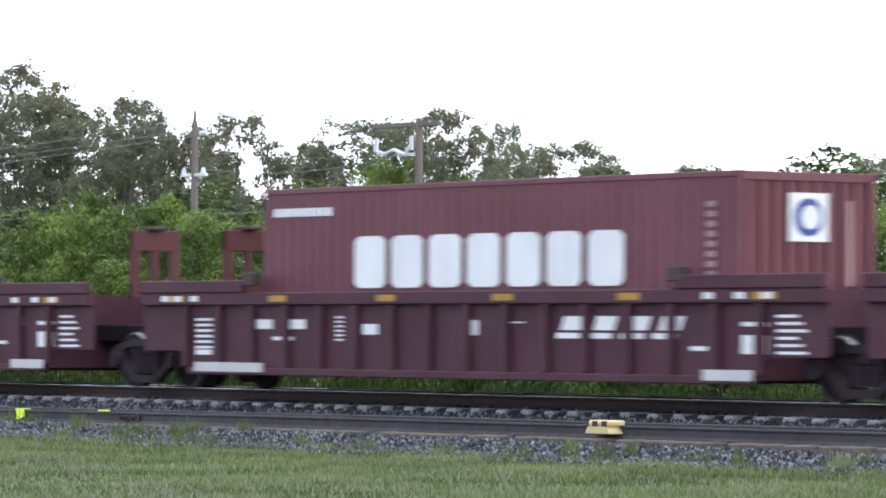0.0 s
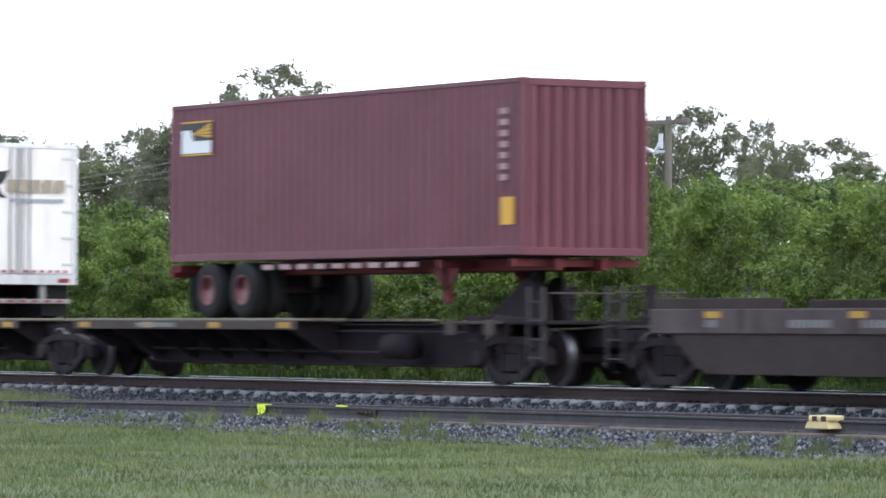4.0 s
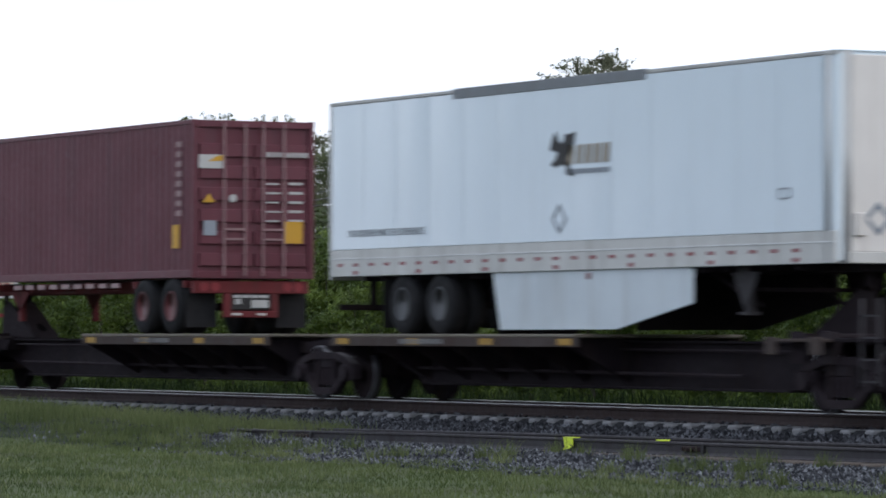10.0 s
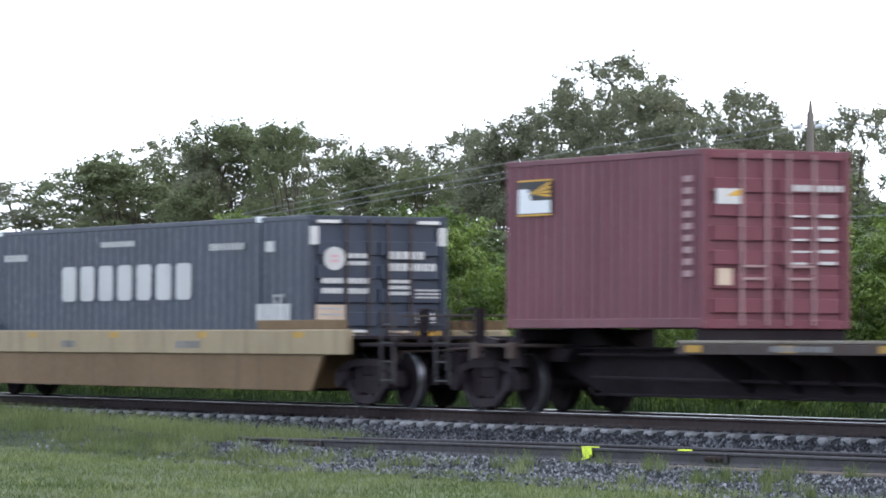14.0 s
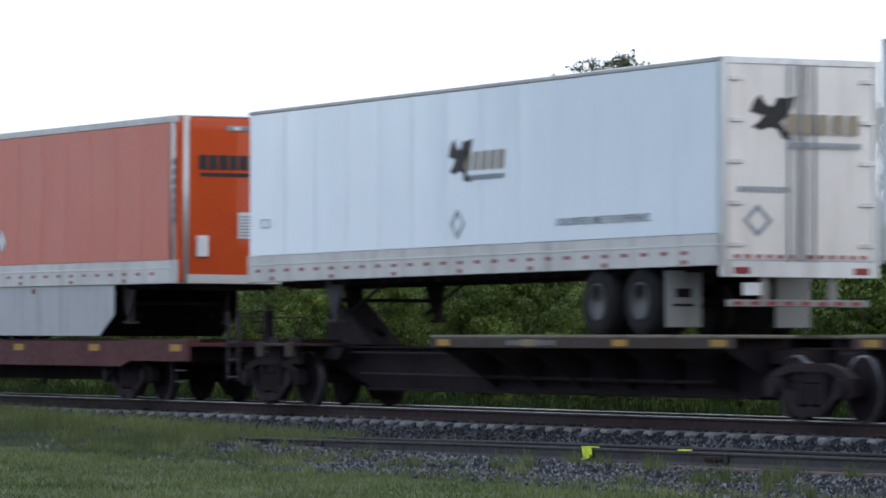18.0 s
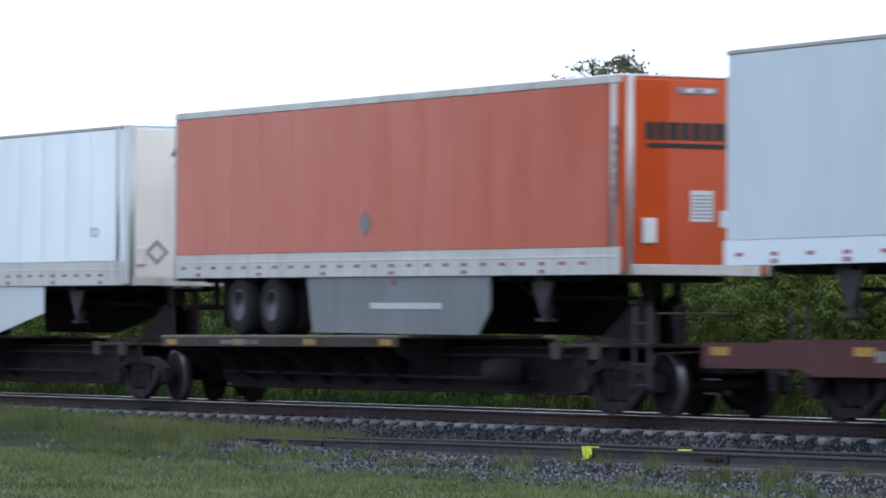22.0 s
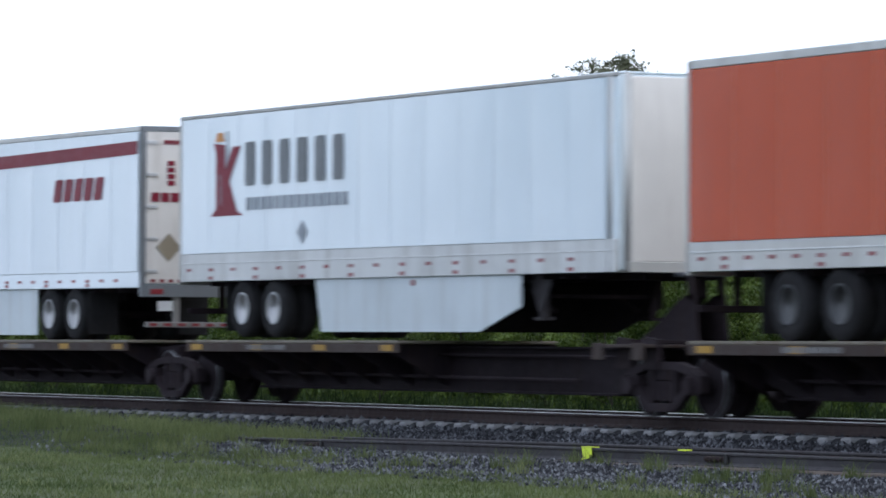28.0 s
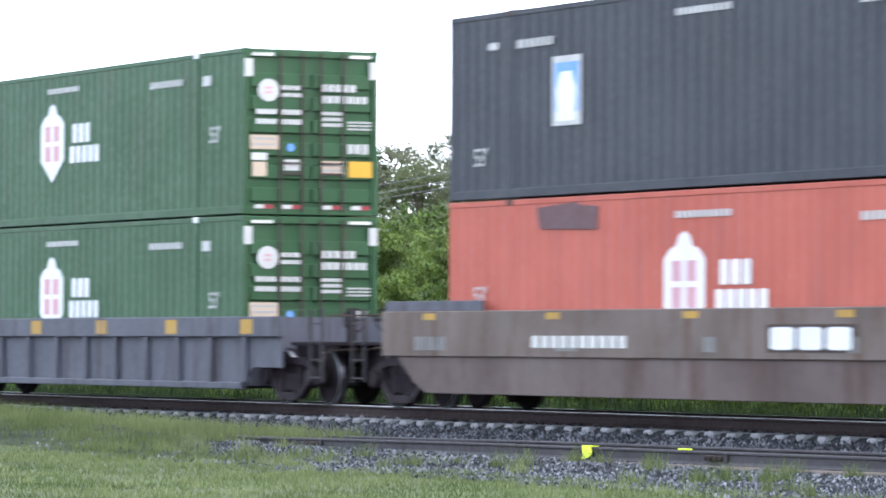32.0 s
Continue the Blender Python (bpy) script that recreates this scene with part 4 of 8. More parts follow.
def stripe_trailer():
    """White trailer with a broad dark red ribbon along its side."""
    L = 16.05
    t = trailer("white box trailer with dark red ribbon stripe and rear doors", L, -1, "white_skin", "white_door", 12, 0.30, "white_skin", (3.35, 4.6),
                (4.8, 10.9, 0.3, "skirt_white", 0.1), tape=22, top_h=0.10, top="rail_white", jamb="grey_skirt", guard=0.26)
    y, s = -1.309, Shape()
    # upper ribbon, with its bend at the front end
    s.plate([(0.45, 2.42), (1.5, 2.42), (2.1, 3.2), (1.75, 3.36), (1.5, 3.34), (1.05, 3.1)], y - 0.003, y + 0.003)
    s.plate([(1.55, 3.3), (1.75, 3.24), (15.9, 3.42), (15.9, 3.66), (2.0, 3.5), (1.7, 3.42)], y - 0.005, y + 0.001)
    s.plate([(0.05, 1.4), (2.9, 1.4), (3.2, 1.45), (3.4, 1.6), (2.7, 1.66), (0.05, 1.62)], y - 0.005, y + 0.001)
    s.plate([(2.72, 1.64), (3.4, 1.58), (4.1, 2.5), (3.0, 2.5)], y - 0.003, y + 0.003)
    part("ribbon_stripe", s, "print_red", t, "dark red ribbon stripe")
    part("name_blocks", glyphs(11.8, 14.3, 2.62, 3.05, 5, y, 0.24, 0.22, 0.14), "print_red", t)
    s = Shape()
    for k in range(6):
        s.plate([(2.0, 1.95 + k * 0.19), (2.3, 1.95 + k * 0.19), (2.24, 2.08 + k * 0.19), (2.06, 2.08 + k * 0.19)], y - 0.004, y + 0.004)
    part("column_mark", s, "print_red", t)
    part("placard", diamond(8.2, 1.82, 0.25, y), "print_gold", t)
    X = L + 0.034
    part("name_blocks", end_bars(-1.1, -0.12, 2.55, 2.72, 5, X), "print_red", t)
    part("name_blocks", end_bars(0.15, 1.05, 2.5, 2.62, 7, X), "print_red", t)
    part("name_line", end_bars(0.2, 1.0, 1.98, 2.05, 9, X).box(X - 0.004, X + 0.004, 0.2, 1.0, 1.84, 1.9), "print_red", t)
    part("name_line", end_bars(-0.85, -0.45, 3.6, 3.68, 4, X), "print_red", t)
    s = Shape()
    for k in range(4):
        s.box(X - 0.004, X + 0.004, -0.78, -0.64, 2.85 + k * 0.12, 2.94 + k * 0.12)
    part("column_mark", s, "print_red", t)
    part("placard", Shape().endplate([(-1.0, 1.72), (-0.75, 1.46), (-0.5, 1.72), (-0.75, 1.98)], X - 0.006, X + 0.002), "print_gold", t)
    return t


def plain_trailer():
    L = 16.1
    t = trailer("plain white box trailer with rear doors and plated sides", L, -1, "white_skin", "white_door", 13, 0.42, "white_skin", (2.85, 4.15),
                (4.6, 10.5, 0.5, "skirt_white", 0.1), top_h=0.12, tape=24, flap="white_old")
    part("repair_tape", Shape().box(12.65, 13.2, -1.313, -1.3, 1.56, 1.67), "print_orange", t, "strip of orange repair tape")
    part("name_line", end_bars(-1.0, -0.1, 2.75, 2.83, 9, L + 0.03), "print_grey", t)
    part("name_line", end_bars(-0.9, -0.4, 3.62, 3.68, 4, L + 0.03), "print_grey", t)
    return t


def ring_trailer(rust):
    """Old 48-foot trailer with a blue ring emblem by its front end."""
    L = 14.5
    t = trailer("old white trailer with blue ring emblem and rusty doors" if rust else "old white trailer with faded ring emblem and stained doors", L, -1,
                "white_old", "rusty_door" if rust else "stained_door", 1, 0.22, "white_old" if rust else "bumper_grey", (2.0, 3.2), None, "rim_dark", 0.2, "top_grey", 14, tape_z=0.26)
    y, s = -1.312, Shape()
    # an upright oval ring, open at its upper left
    cx, cz = 1.4 if rust else 1.95, 2.78
    for k in range(15):
        a, b = radians(-155 + k * 21), radians(-155 + (k + 1) * 21)
        s.plate([(cx + 0.45 * math.cos(a), cz + 0.46 * math.sin(a)), (cx + 0.45 * math.cos(b), cz + 0.46 * math.sin(b)),
                 (cx + 0.33 * math.cos(b), cz + 0.36 * math.sin(b)), (cx + 0.33 * math.cos(a), cz + 0.36 * math.sin(a))], y - 0.004, y + 0.004)
    s.box(cx - 0.45, cx + 0.05, y - 0.005, y + 0.003, 3.14, 3.24).box(cx, cx + 0.47, y - 0.005, y + 0.003, 2.32, 2.42)
    part("ring_emblem", s, "print_blue", t, "blue ring emblem")
    part("emblem_core", Shape().box(cx - 0.2, cx + 0.2, y - 0.004, y + 0.004, 2.62, 2.92), "print_gold", t)
    part("number_marking", bars(cx - 0.5, cx + 0.55, 2.02, 2.16, 6, y, 0.3), "print_grey", t)
    s = Shape()
    for i in range(1, 12):
        x = i * L / 12
        s.box(x - 0.008, x + 0.008, -1.298, -1.285, 1.2, 3.72)
    part("side_rib", s, "white_old", t)
    part("roof_patch", Shape().box(3.6, 7.8, -1.308, -1.27, 3.78, 3.94, 0.01), "bumper_grey", t, "grey patch on the top rail")
    return t


# ---- containers ----
def corrugated(length, z0, z1, y, pitch=0.28, depth=0.026):
    """A pressed steel wall along x that faces -y."""
    s, n = Shape(), max(4, int(length / pitch))
    p, line = length / n, []
    for i in range(n):
        x = i * p
        line += [(x, y), (x + 0.38 * p, y), (x + 0.5 * p, y + depth), (x + 0.88 * p, y + depth)]
    line.append((length, y))
    v = [(x, q, z) for x, q in line for z in (z0, z1)]
    s.add(v, [(2 * i, 2 * i + 2, 2 * i + 3, 2 * i + 1) for i in range(len(line) - 1)])
    return s


def container(label, length, height, skin, width=2.438, doors=True, posts=(), rod="rod_red", marks=True, pitch=0.28):
    """A shipping container from its left end; z from its floor."""
    t = thing("shipping_container", label, "container", "containers on the train")
    W, H, L = width / 2, height, length
    part("core", Shape().box(0.06, L - 0.06, -W + 0.06, W - 0.06, 0.05, H - 0.05), skin, t)
    s = corrugated(L - 0.2, 0.13, H - 0.08, -W + 0.006, pitch, 0.026 if width < 2.5 else 0.012)
    me = s.mesh("side_wall", M[skin])
    me.transform(pose(0.1, 0, 0))
    part("side_wall", me, skin, t)
    me = s.mesh("side_wall", M[skin])
    me.transform(pose(L - 0.1, 0, 0, 0, 0, 180))
    part("side_wall", me, skin, t)
    for x in (0, L - 0.11):
        for y in (-W, W - 0.11):
            part("corner_post", Shape().box(x, x + 0.11, y, y + 0.11, 0.1, H - 0.1, 0.012), skin, t)
            for z in (0, H - 0.12):
                part("corner_casting", Shape().box(x - 0.004, x + 0.114, y - 0.004, y + 0.114, z, z + 0.12, 0.012), skin, t)
    for y in (-W, W - 0.07):
        part("top_rail", Shape().box(0.11, L - 0.11, y, y + 0.07, H - 0.09, H - 0.004, 0.01), skin, t)
        part("bottom_rail", Shape().box(0.11, L - 0.11, y, y + 0.07, 0.01, 0.15, 0.01), skin, t)
    part("roof", Shape().box(0.1, L - 0.1, -W + 0.05, W - 0.05, H - 0.03, H - 0.008), skin, t)
    for x in posts:
        part("side_post", Shape().box(x - 0.09, x + 0.09, -W - 0.006, -W + 0.08, 0.0, H + 0.004, 0.012), skin, t)
        part("corner_casting", Shape().box(x - 0.1, x + 0.1, -W - 0.008, -W + 0.1, H - 0.1, H + 0.008, 0.01), "print_white" if skin in ("green", "navy") else "deck_edge", t)
    X = L + 0.002
    part("end_header", Shape().box(L - 0.08, X, -W + 0.11, W - 0.11, H - 0.14, H - 0.01, 0.01), skin, t)
    part("end_sill", Shape().box(L - 0.08, X, -W + 0.11, W - 0.11, 0.0, 0.13, 0.01), skin, t)
    if doors:
        for a, b in ((-W + 0.12, -0.01), (0.01, W - 0.12)):
            d = part("door", Shape().box(L - 0.10, L - 0.065, a, b, 0.13, H - 0.14), skin, t)
            s, n = Shape(), 6
            for k in range(n):
                z = 0.22 + k * (H - 0.5) / n
                s.box(L - 0.07, L - 0.005, a + 0.02, b - 0.02, z, z + (H - 0.5) / n * 0.62, 0.015)
            part("door_rib", s, skin, d)
            for y in ((-0.6, -0.18) if a < 0 else (0.18, 0.6)):
                part("lock_rod", Shape().rod((X + 0.02, y, 0.05), (X + 0.02, y, H - 0.06), 0.022, None, 8), rod, d)
            h = -0.6 if a < 0 else 0.18
            part("door_handle", Shape().box(X + 0.005, X + 0.04, h, h + 0.40, 0.70, 0.735).box(X + 0.005, X + 0.04, h + 0.02, h + 0.42, 0.88, 0.915), rod, d)
        if marks:
            part("number_marking", end_bars(0.26, W - 0.1, H * 0.77, H * 0.77 + 0.09, 8, X + 0.008, 0.3), "print_dull", t)
            s = Shape()
            for k in range(5):
                s.box(X + 0.002, X + 0.01, 0.25, 0.55 if k % 2 else 0.5, H * 0.36 + k * 0.17, H * 0.36 + k * 0.17 + 0.03)
                s.box(X + 0.002, X + 0.01, 0.7, 0.98, H * 0.36 + k * 0.17, H * 0.36 + k * 0.17 + 0.045)
            part("data_marking", s, "print_dull", t)
    else:
        s = Shape()
        n = 9
        for k in range(n):
            y = -W + 0.14 + k * (2 * W - 0.28) / n
            s.box(L - 0.05, L - 0.012, y, y + (2 * W - 0.28) / n * 0.55, 0.12, H - 0.13, 0.008)
        part("end_wall", s, skin, t)
    return t


def shield_sign(t, x, z, w, h, y, on_end=False, X=0):
    """A small white, yellow and dark square sign."""
    if on_end:
        part("sign", Shape().box(X - 0.004, X + 0.004, x, x + w, z, z + h), "print_dull", t)
        part("sign_sun", Shape().endplate([(x + w * 0.4, z + h * 0.5), (x + w * 0.98, z + h * 0.55), (x + w * 0.98, z + h * 0.97), (x + w * 0.7, z + h * 0.9)], X - 0.002, X + 0.009), "print_yellow", t)
        return
    part("sign", Shape().box(x, x + w, y - 0.004, y + 0.004, z, z + h), "black", t, "dark sign with a yellow fan and white skyline")
    part("sign_edge", Shape().box(x, x + w, y - 0.006, y + 0.0, z, z + 0.025).box(x, x + w, y - 0.006, y + 0.0, z + h - 0.025, z + h), "print_yellow", t)
    part("sign_skyline", Shape().plate([(x + 0.03, z + 0.04), (x + w - 0.04, z + 0.04), (x + w - 0.04, z + h * 0.42), (x + w * 0.4, z + h * 0.42), (x + w * 0.3, z + h * 0.75), (x + 0.03, z + h * 0.75)], y - 0.008, y - 0.002), "print_white", t)
    s = Shape()
    for k in range(4):
        s.plate([(x + w * 0.36, z + h * 0.62), (x + w * 0.96, z + h * (0.5 + 0.12 * k)), (x + w * 0.96, z + h * (0.58 + 0.12 * k))], y - 0.010, y - 0.002)
    part("sign_sun", s, "print_yellow", t)


def round_badge(t, cx, cz, r, mat, name, y=None, X=None):
    pts = [(cx + r * math.cos(2 * math.pi * i / 18), cz + r * math.sin(2 * math.pi * i / 18)) for i in range(18)]
    s = Shape()
    if X is None:
        s.plate(pts, y - 0.004, y + 0.004)
    else:
        s.endplate(pts, X - 0.004, X + 0.004)
    return part(name, s, mat, t)


def banner_container(label, L, H, doors, mode, z):
    """Red container with large white lettering blocks; mode 'end' has a pressed end wall with a badge."""
    t = container(label, L, H, "container_red", doors=doors)
    y = -1.219 - 0.006
    part("name_blocks", glyphs(2.62, 9.7, z, z + 0.80, 7, y, 0.3, 0.16), "print_white", t, "large white lettering blocks")
    part("name_line", bars(0.3, 2.0, H - 0.45, H - 0.32, 9, y), "print_white", t)
    s = Shape()
    for k in range(8):
        s.box(L - 0.75, L - 0.55, y - 0.004, y + 0.004, H - 0.5 - k * 0.14, H - 0.42 - k * 0.14)
    part("number_marking", s, "rod_red", t)
    X = L + 0.002
    part("badge_ground", Shape().box(X - 0.01, X + 0.004, -0.35, 0.35, H - 0.98, H - 0.3), "print_white", t)
    round_badge(t, 0.0, H - 0.64, 0.27, "print_blue", "badge_ring", X=X + 0.004)
    round_badge(t, 0.03, H - 0.64, 0.17, "print_white", "badge_core", X=X + 0.008)
    part("number_marking", end_bars(0.7, 0.82, H - 1.6, H - 0.4, 1, X), "rod_red", t)
    part("yellow_label", Shape().box(L - 1.5, L - 1.15, y - 0.004, y + 0.004, 0.65, 1.1), "print_yellow", t)
    part("yellow_label", Shape().box(X - 0.004, X + 0.004, -0.85, -0.5, 0.7, 1.1), "print_yellow", t)
    return t


def reefer():
    """White refrigerated container with its machinery at the right end."""
    L, H = 12.19, 2.88
    t = thing("refrigerated_container", "white refrigerated container with dark blue cooling machinery", "container", "containers on the train")
    W = 1.219
    part("body", Shape().box(0.02, L - 0.3, -W + 0.01, W - 0.01, 0.05, H - 0.02, 0.02), "reefer_white", t)
    me = corrugated(L - 0.5, 0.1, H - 0.09, -W + 0.004, 0.55, 0.005).mesh("side_wall", M["reefer_white"])
    me.transform(pose(0.12, 0, 0))
    part("side_wall", me, "", t)
    for x in (0, L - 0.12):
        for y in (-W, W - 0.12):
            part("corner_post", Shape().box(x, x + 0.12, y, y + 0.12, 0.0, H, 0.012), "reefer_white", t)
    for z in (0.0, H - 0.1):
        part("side_rail", Shape().box(0.1, L - 0.1, -W, -W + 0.06, z, z + 0.1, 0.01), "reefer_white", t)
    y, X = -W - 0.004, L + 0.0
    part("name_blocks", glyphs(2.72, 9.55, 1.02, 1.98, 7, y, 0.27, 0.2), "print_navy", t, "large black lettering blocks")
    part("maker_print", glyphs(0.5, 1.75, 2.28, 2.55, 5, y, 0.22, 0.2), "bright_red", t, "red lettering blocks")
    part("web_line", bars(7.9, 10.1, 2.55, 2.68, 10, y), "print_grey", t)
    part("data_marking", bars(5.4, 6.2, 0.3, 0.4, 6, y, shape=bars(5.1, 5.9, 0.7, 0.8, 4, y)), "print_grey", t)
    for z in (1.2, 1.9):
        part("warning_label", Shape().box(11.0, 11.25, y - 0.004, y + 0.004, z, z + 0.22), "print_yellow", t)
    # cooling unit
    part("end_wall", Shape().box(L - 0.32, L - 0.1, -W + 0.1, W - 0.1, 0.02, H - 0.04), "white_door", t)
    part("condenser_housing", Shape().box(L - 0.3, X + 0.02, -W + 0.02, W - 0.02, H - 0.95, H - 0.02, 0.02), "reefer_blue", t)
    part("condenser_panel", Shape().box(X, X + 0.035, -W + 0.62, W - 0.1, H - 0.62, H - 0.06, 0.01), "white_door", t)
    part("maker_plate", Shape().box(X + 0.02, X + 0.04, -0.3, 0.5, H - 0.85, H - 0.72, 0.01), "print_white", t)
    part("evaporator_housing", Shape().endplate([(-0.95, 0.88), (0.75, 0.88), (0.95, 1.1), (0.95, 1.45), (0.65, 1.75), (-0.65, 1.75), (-0.95, 1.45)], L - 0.2, X + 0.01), "reefer_blue", t)
    s = Shape()
    n = 16
    s.endplate([(-0.42 + 0.3 * math.cos(2 * math.pi * i / n), 1.3 + 0.3 * math.sin(2 * math.pi * i / n)) for i in range(n)], X + 0.008, X + 0.03)
    part("fan_grille", s, "black", t)
    part("control_box", Shape().box(X, X + 0.06, 0.1, 0.75, 1.08, 1.28, 0.01), "white_door", t)
    part("compressor", Shape().rod((X - 0.05, 0.45, 0.2), (X - 0.05, 0.45, 0.8), 0.2, None, 12), "grey_skirt", t)
    part("compressor_pipe", Shape().rod((X - 0.03, -0.9, 0.6), (X - 0.03, 0.3, 0.6), 0.05).rod((X - 0.03, -0.2, 0.15), (X - 0.03, -0.2, 0.85), 0.05), "aluminium", t)
    part("yellow_label", Shape().box(X - 0.1, X - 0.09, 0.85, 1.05, 0.7, 0.95), "print_yellow", t)
    return t


def tower_container(label, skin, emblem="house"):
    """A 53-foot domestic container with side posts."""
    L, H = 16.3, 2.89
    t = container(label, L, H, skin, 2.59, True, (2.05, L - 2.05), skin if skin == "container_rose" else "deck_edge", False, 0.34)
    y, X = -1.295 - 0.006, L + 0.004
    white = "print_dull"
    foot = 0.52 if emblem == "poster" else 1.28
    lettering(t, "53'", 0.85, y - 0.004, foot, 0.30, white)
    lettering(t, "53'", L - 1.45, y - 0.004, foot, 0.30, white)
    if skin != "container_rose":
        part("number_marking", bars(2.3, 3.5, H - 0.60, H - 0.47, 7, y, 0.3), white, t)
        part("small_sign", Shape().box(1.35, 1.65, y - 0.004, y + 0.004, H - 0.58, H - 0.47), white, t)
    part("small_sign", Shape().box(L - 1.75, L - 1.4, y - 0.004, y + 0.004, H - 0.6, H - 0.42), white, t)
    part("web_line", bars(7.2, 8.8, H - 0.40, H - 0.30, 11, y, 0.3), white, t)
    if emblem == "house":
        x = 6.85
        part("emblem", Shape().plate([(x + 0.02, 1.22), (x + 0.6, 0.80), (x + 1.18, 1.22), (x + 1.18, 1.90), (x + 0.98, 2.06), (x + 0.84, 2.08), (x + 0.74, 2.24), (x + 0.6, 2.30), (x + 0.46, 2.24), (x + 0.36, 2.08), (x + 0.22, 2.06), (x + 0.02, 1.90)], y - 0.004, y + 0.004), "print_white", t, "tall white hexagonal emblem")
        s = Shape()
        for a in (0.24, 0.68):
            for b in (1.20, 1.58):
                s.box(x + a, x + a + 0.28, y - 0.009, y, b, b + 0.30)
        part("emblem_mark", s, "print_pink", t)
        part("name_blocks", glyphs(x + 1.62, x + 2.55, 1.52, 1.88, 3, y, 0.26, 0.3), "print_white", t)
        part("name_blocks", glyphs(x + 1.5, x + 3.0, 1.14, 1.46, 5, y, 0.26, 0.3), "print_white", t)
    elif emblem == "poster":
        part("poster", Shape().box(3.45, 4.35, y - 0.004, y + 0.004, 1.05, 2.1), white, t, "white and blue poster")
        part("poster_field", Shape().box(3.52, 4.28, y - 0.007, y, 1.25, 2.0), "poster_blue", t)
        part("poster_field", Shape().plate([(3.62, 1.12), (4.15, 1.12), (4.2, 1.6), (4.05, 1.86), (3.72, 1.86), (3.58, 1.6)], y - 0.010, y), "print_white", t)
    elif emblem == "wide":
        part("name_blocks", glyphs(5.3, 11.6, 1.5, 2.15, 7, y, 0.25, 0.25), white, t)
        part("name_blocks", bars(0.4, 1.9, 1.95, 2.2, 6, y, 0.15), white, t)
        part("name_blocks", bars(14.2, 15.6, 1.1, 1.4, 5, y, 0.15), white, t)
    part("number_marking", bars(12.2, 13.7, H - 0.54, H - 0.42, 9, y, 0.35), white, t)
    if skin == "container_rose":
        part("dark_patch", Shape().plate([(3.05, 2.42), (4.85, 2.38), (4.9, 2.72), (4.3, 2.76), (4.2, 2.80), (2.95, 2.74)], y - 0.004, y + 0.004), "dark_patch", t, "dark painted-out patch")
    for yy in (-1.285, 1.125):
        part("end_flash", Shape().box(X - 0.002, X + 0.006, yy, yy + 0.16, 2.39, 2.70), "print_dull", t, "pale painted flash")
    for yy in (-1.14, 0.74):
        part("end_label", Shape().box(X - 0.002, X + 0.006, yy, yy + 0.41, 2.755, 2.81), "rail_white", t)
    end = X + 0.01
    s = end_bars(0.17, 0.88, 2.16, 2.29, 5, end, 0.25)
    end_bars(0.17, 1.10, 1.96, 2.09, 7, end, 0.25, shape=s)
    for z in (1.57, 1.74):
        end_bars(-1.06, -0.66, z, z + 0.09, 5, end, 0.2, shape=s)
        end_bars(-0.58, -0.17, z, z + 0.09, 5, end, 0.2, shape=s)
    for k in range(3):
        end_bars(0.19, 0.60, 1.55 + 0.1 * k, 1.61 + 0.1 * k, 5, end, 0.2, shape=s)
        end_bars(0.70, 1.16, 1.50 + 0.06 * k, 1.53 + 0.06 * k, 6, end, 0.2, shape=s)
    part("data_marking", s, white, t)
    if emblem == "poster":
        part("poster", Shape().box(X, X + 0.01, -1.1, -0.6, H - 1.0, H - 0.45), white, t)
        part("poster_field", Shape().box(X, X + 0.014, -1.03, -0.67, H - 0.9, H - 0.52), "poster_blue", t)
        round_badge(t, -0.85, H - 0.69, 0.12, white, "poster_mark", X=X + 0.014)
    else:
        round_badge(t, -0.83, 2.16, 0.2, white, "round_badge", X=X + 0.008)
        part("round_badge_mark", Shape().box(X, X + 0.02, -0.89, -0.77, 2.18, 2.22).box(X, X + 0.02, -0.89, -0.77, 2.10, 2.14), "print_pink", t)
        part("name_blocks", end_bars(-0.57, -0.2, 2.17, 2.25, 3, end, 0.25, end_bars(-0.59, -0.17, 2.05, 2.12, 5, end, 0.2)), white, t)
    part("yellow_label", Shape().box(X, X + 0.01, 0.72, 1.17, 0.67, 0.95), "print_yellow", t)
    n = part("notice", Shape().box(X, X + 0.01, -1.17, -0.63, 1.13, 1.38), "notice_buff", t, "weathered buff notice")
    part("notice_print", end_bars(-1.12, -0.68, 1.30, 1.33, 7, X + 0.012, 0.2, end_bars(-1.12, -0.68, 1.20, 1.23, 7, X + 0.012, 0.2)), "print_grey", n)
    part("notice", Shape().box(X, X + 0.01, -1.15, -0.85, 0.94, 1.07), white, t)
    part("notice", Shape().box(X, X + 0.01, -1.13, -0.86, 0.66, 0.91), "notice_buff", t, "weathered buff notice")
    part("notice", Shape().box(X, X + 0.01, -0.52, -0.23, 0.77, 0.96), white, t)
    n = part("notice", Shape().box(X, X + 0.01, 0.19, 0.64, 0.70, 0.95), "notice_buff", t, "weathered buff notice")
    part("notice_print", end_bars(0.22, 0.61, 0.86, 0.89, 5, X + 0.012, 0.15, end_bars(0.22, 0.61, 0.77, 0.80, 6, X + 0.012, 0.15)), "print_grey", n)
    part("hazard_sign", end_bars(0.70, 1.13, 1.08, 1.25, 3, end, 0.3), white, t)
    if skin == "green":
        round_badge(t, -0.40, 1.17, 0.07, "poster_blue", "round_label", X=X + 0.006)
    s, w = Shape(), Shape()
    for yy in (-1.08, -0.55, 0.22, 0.78):
        w.box(X, X + 0.012, yy, yy + 0.17, 0.10, 0.17)
        s.box(X, X + 0.012, yy + 0.17, yy + 0.35, 0.10, 0.17)
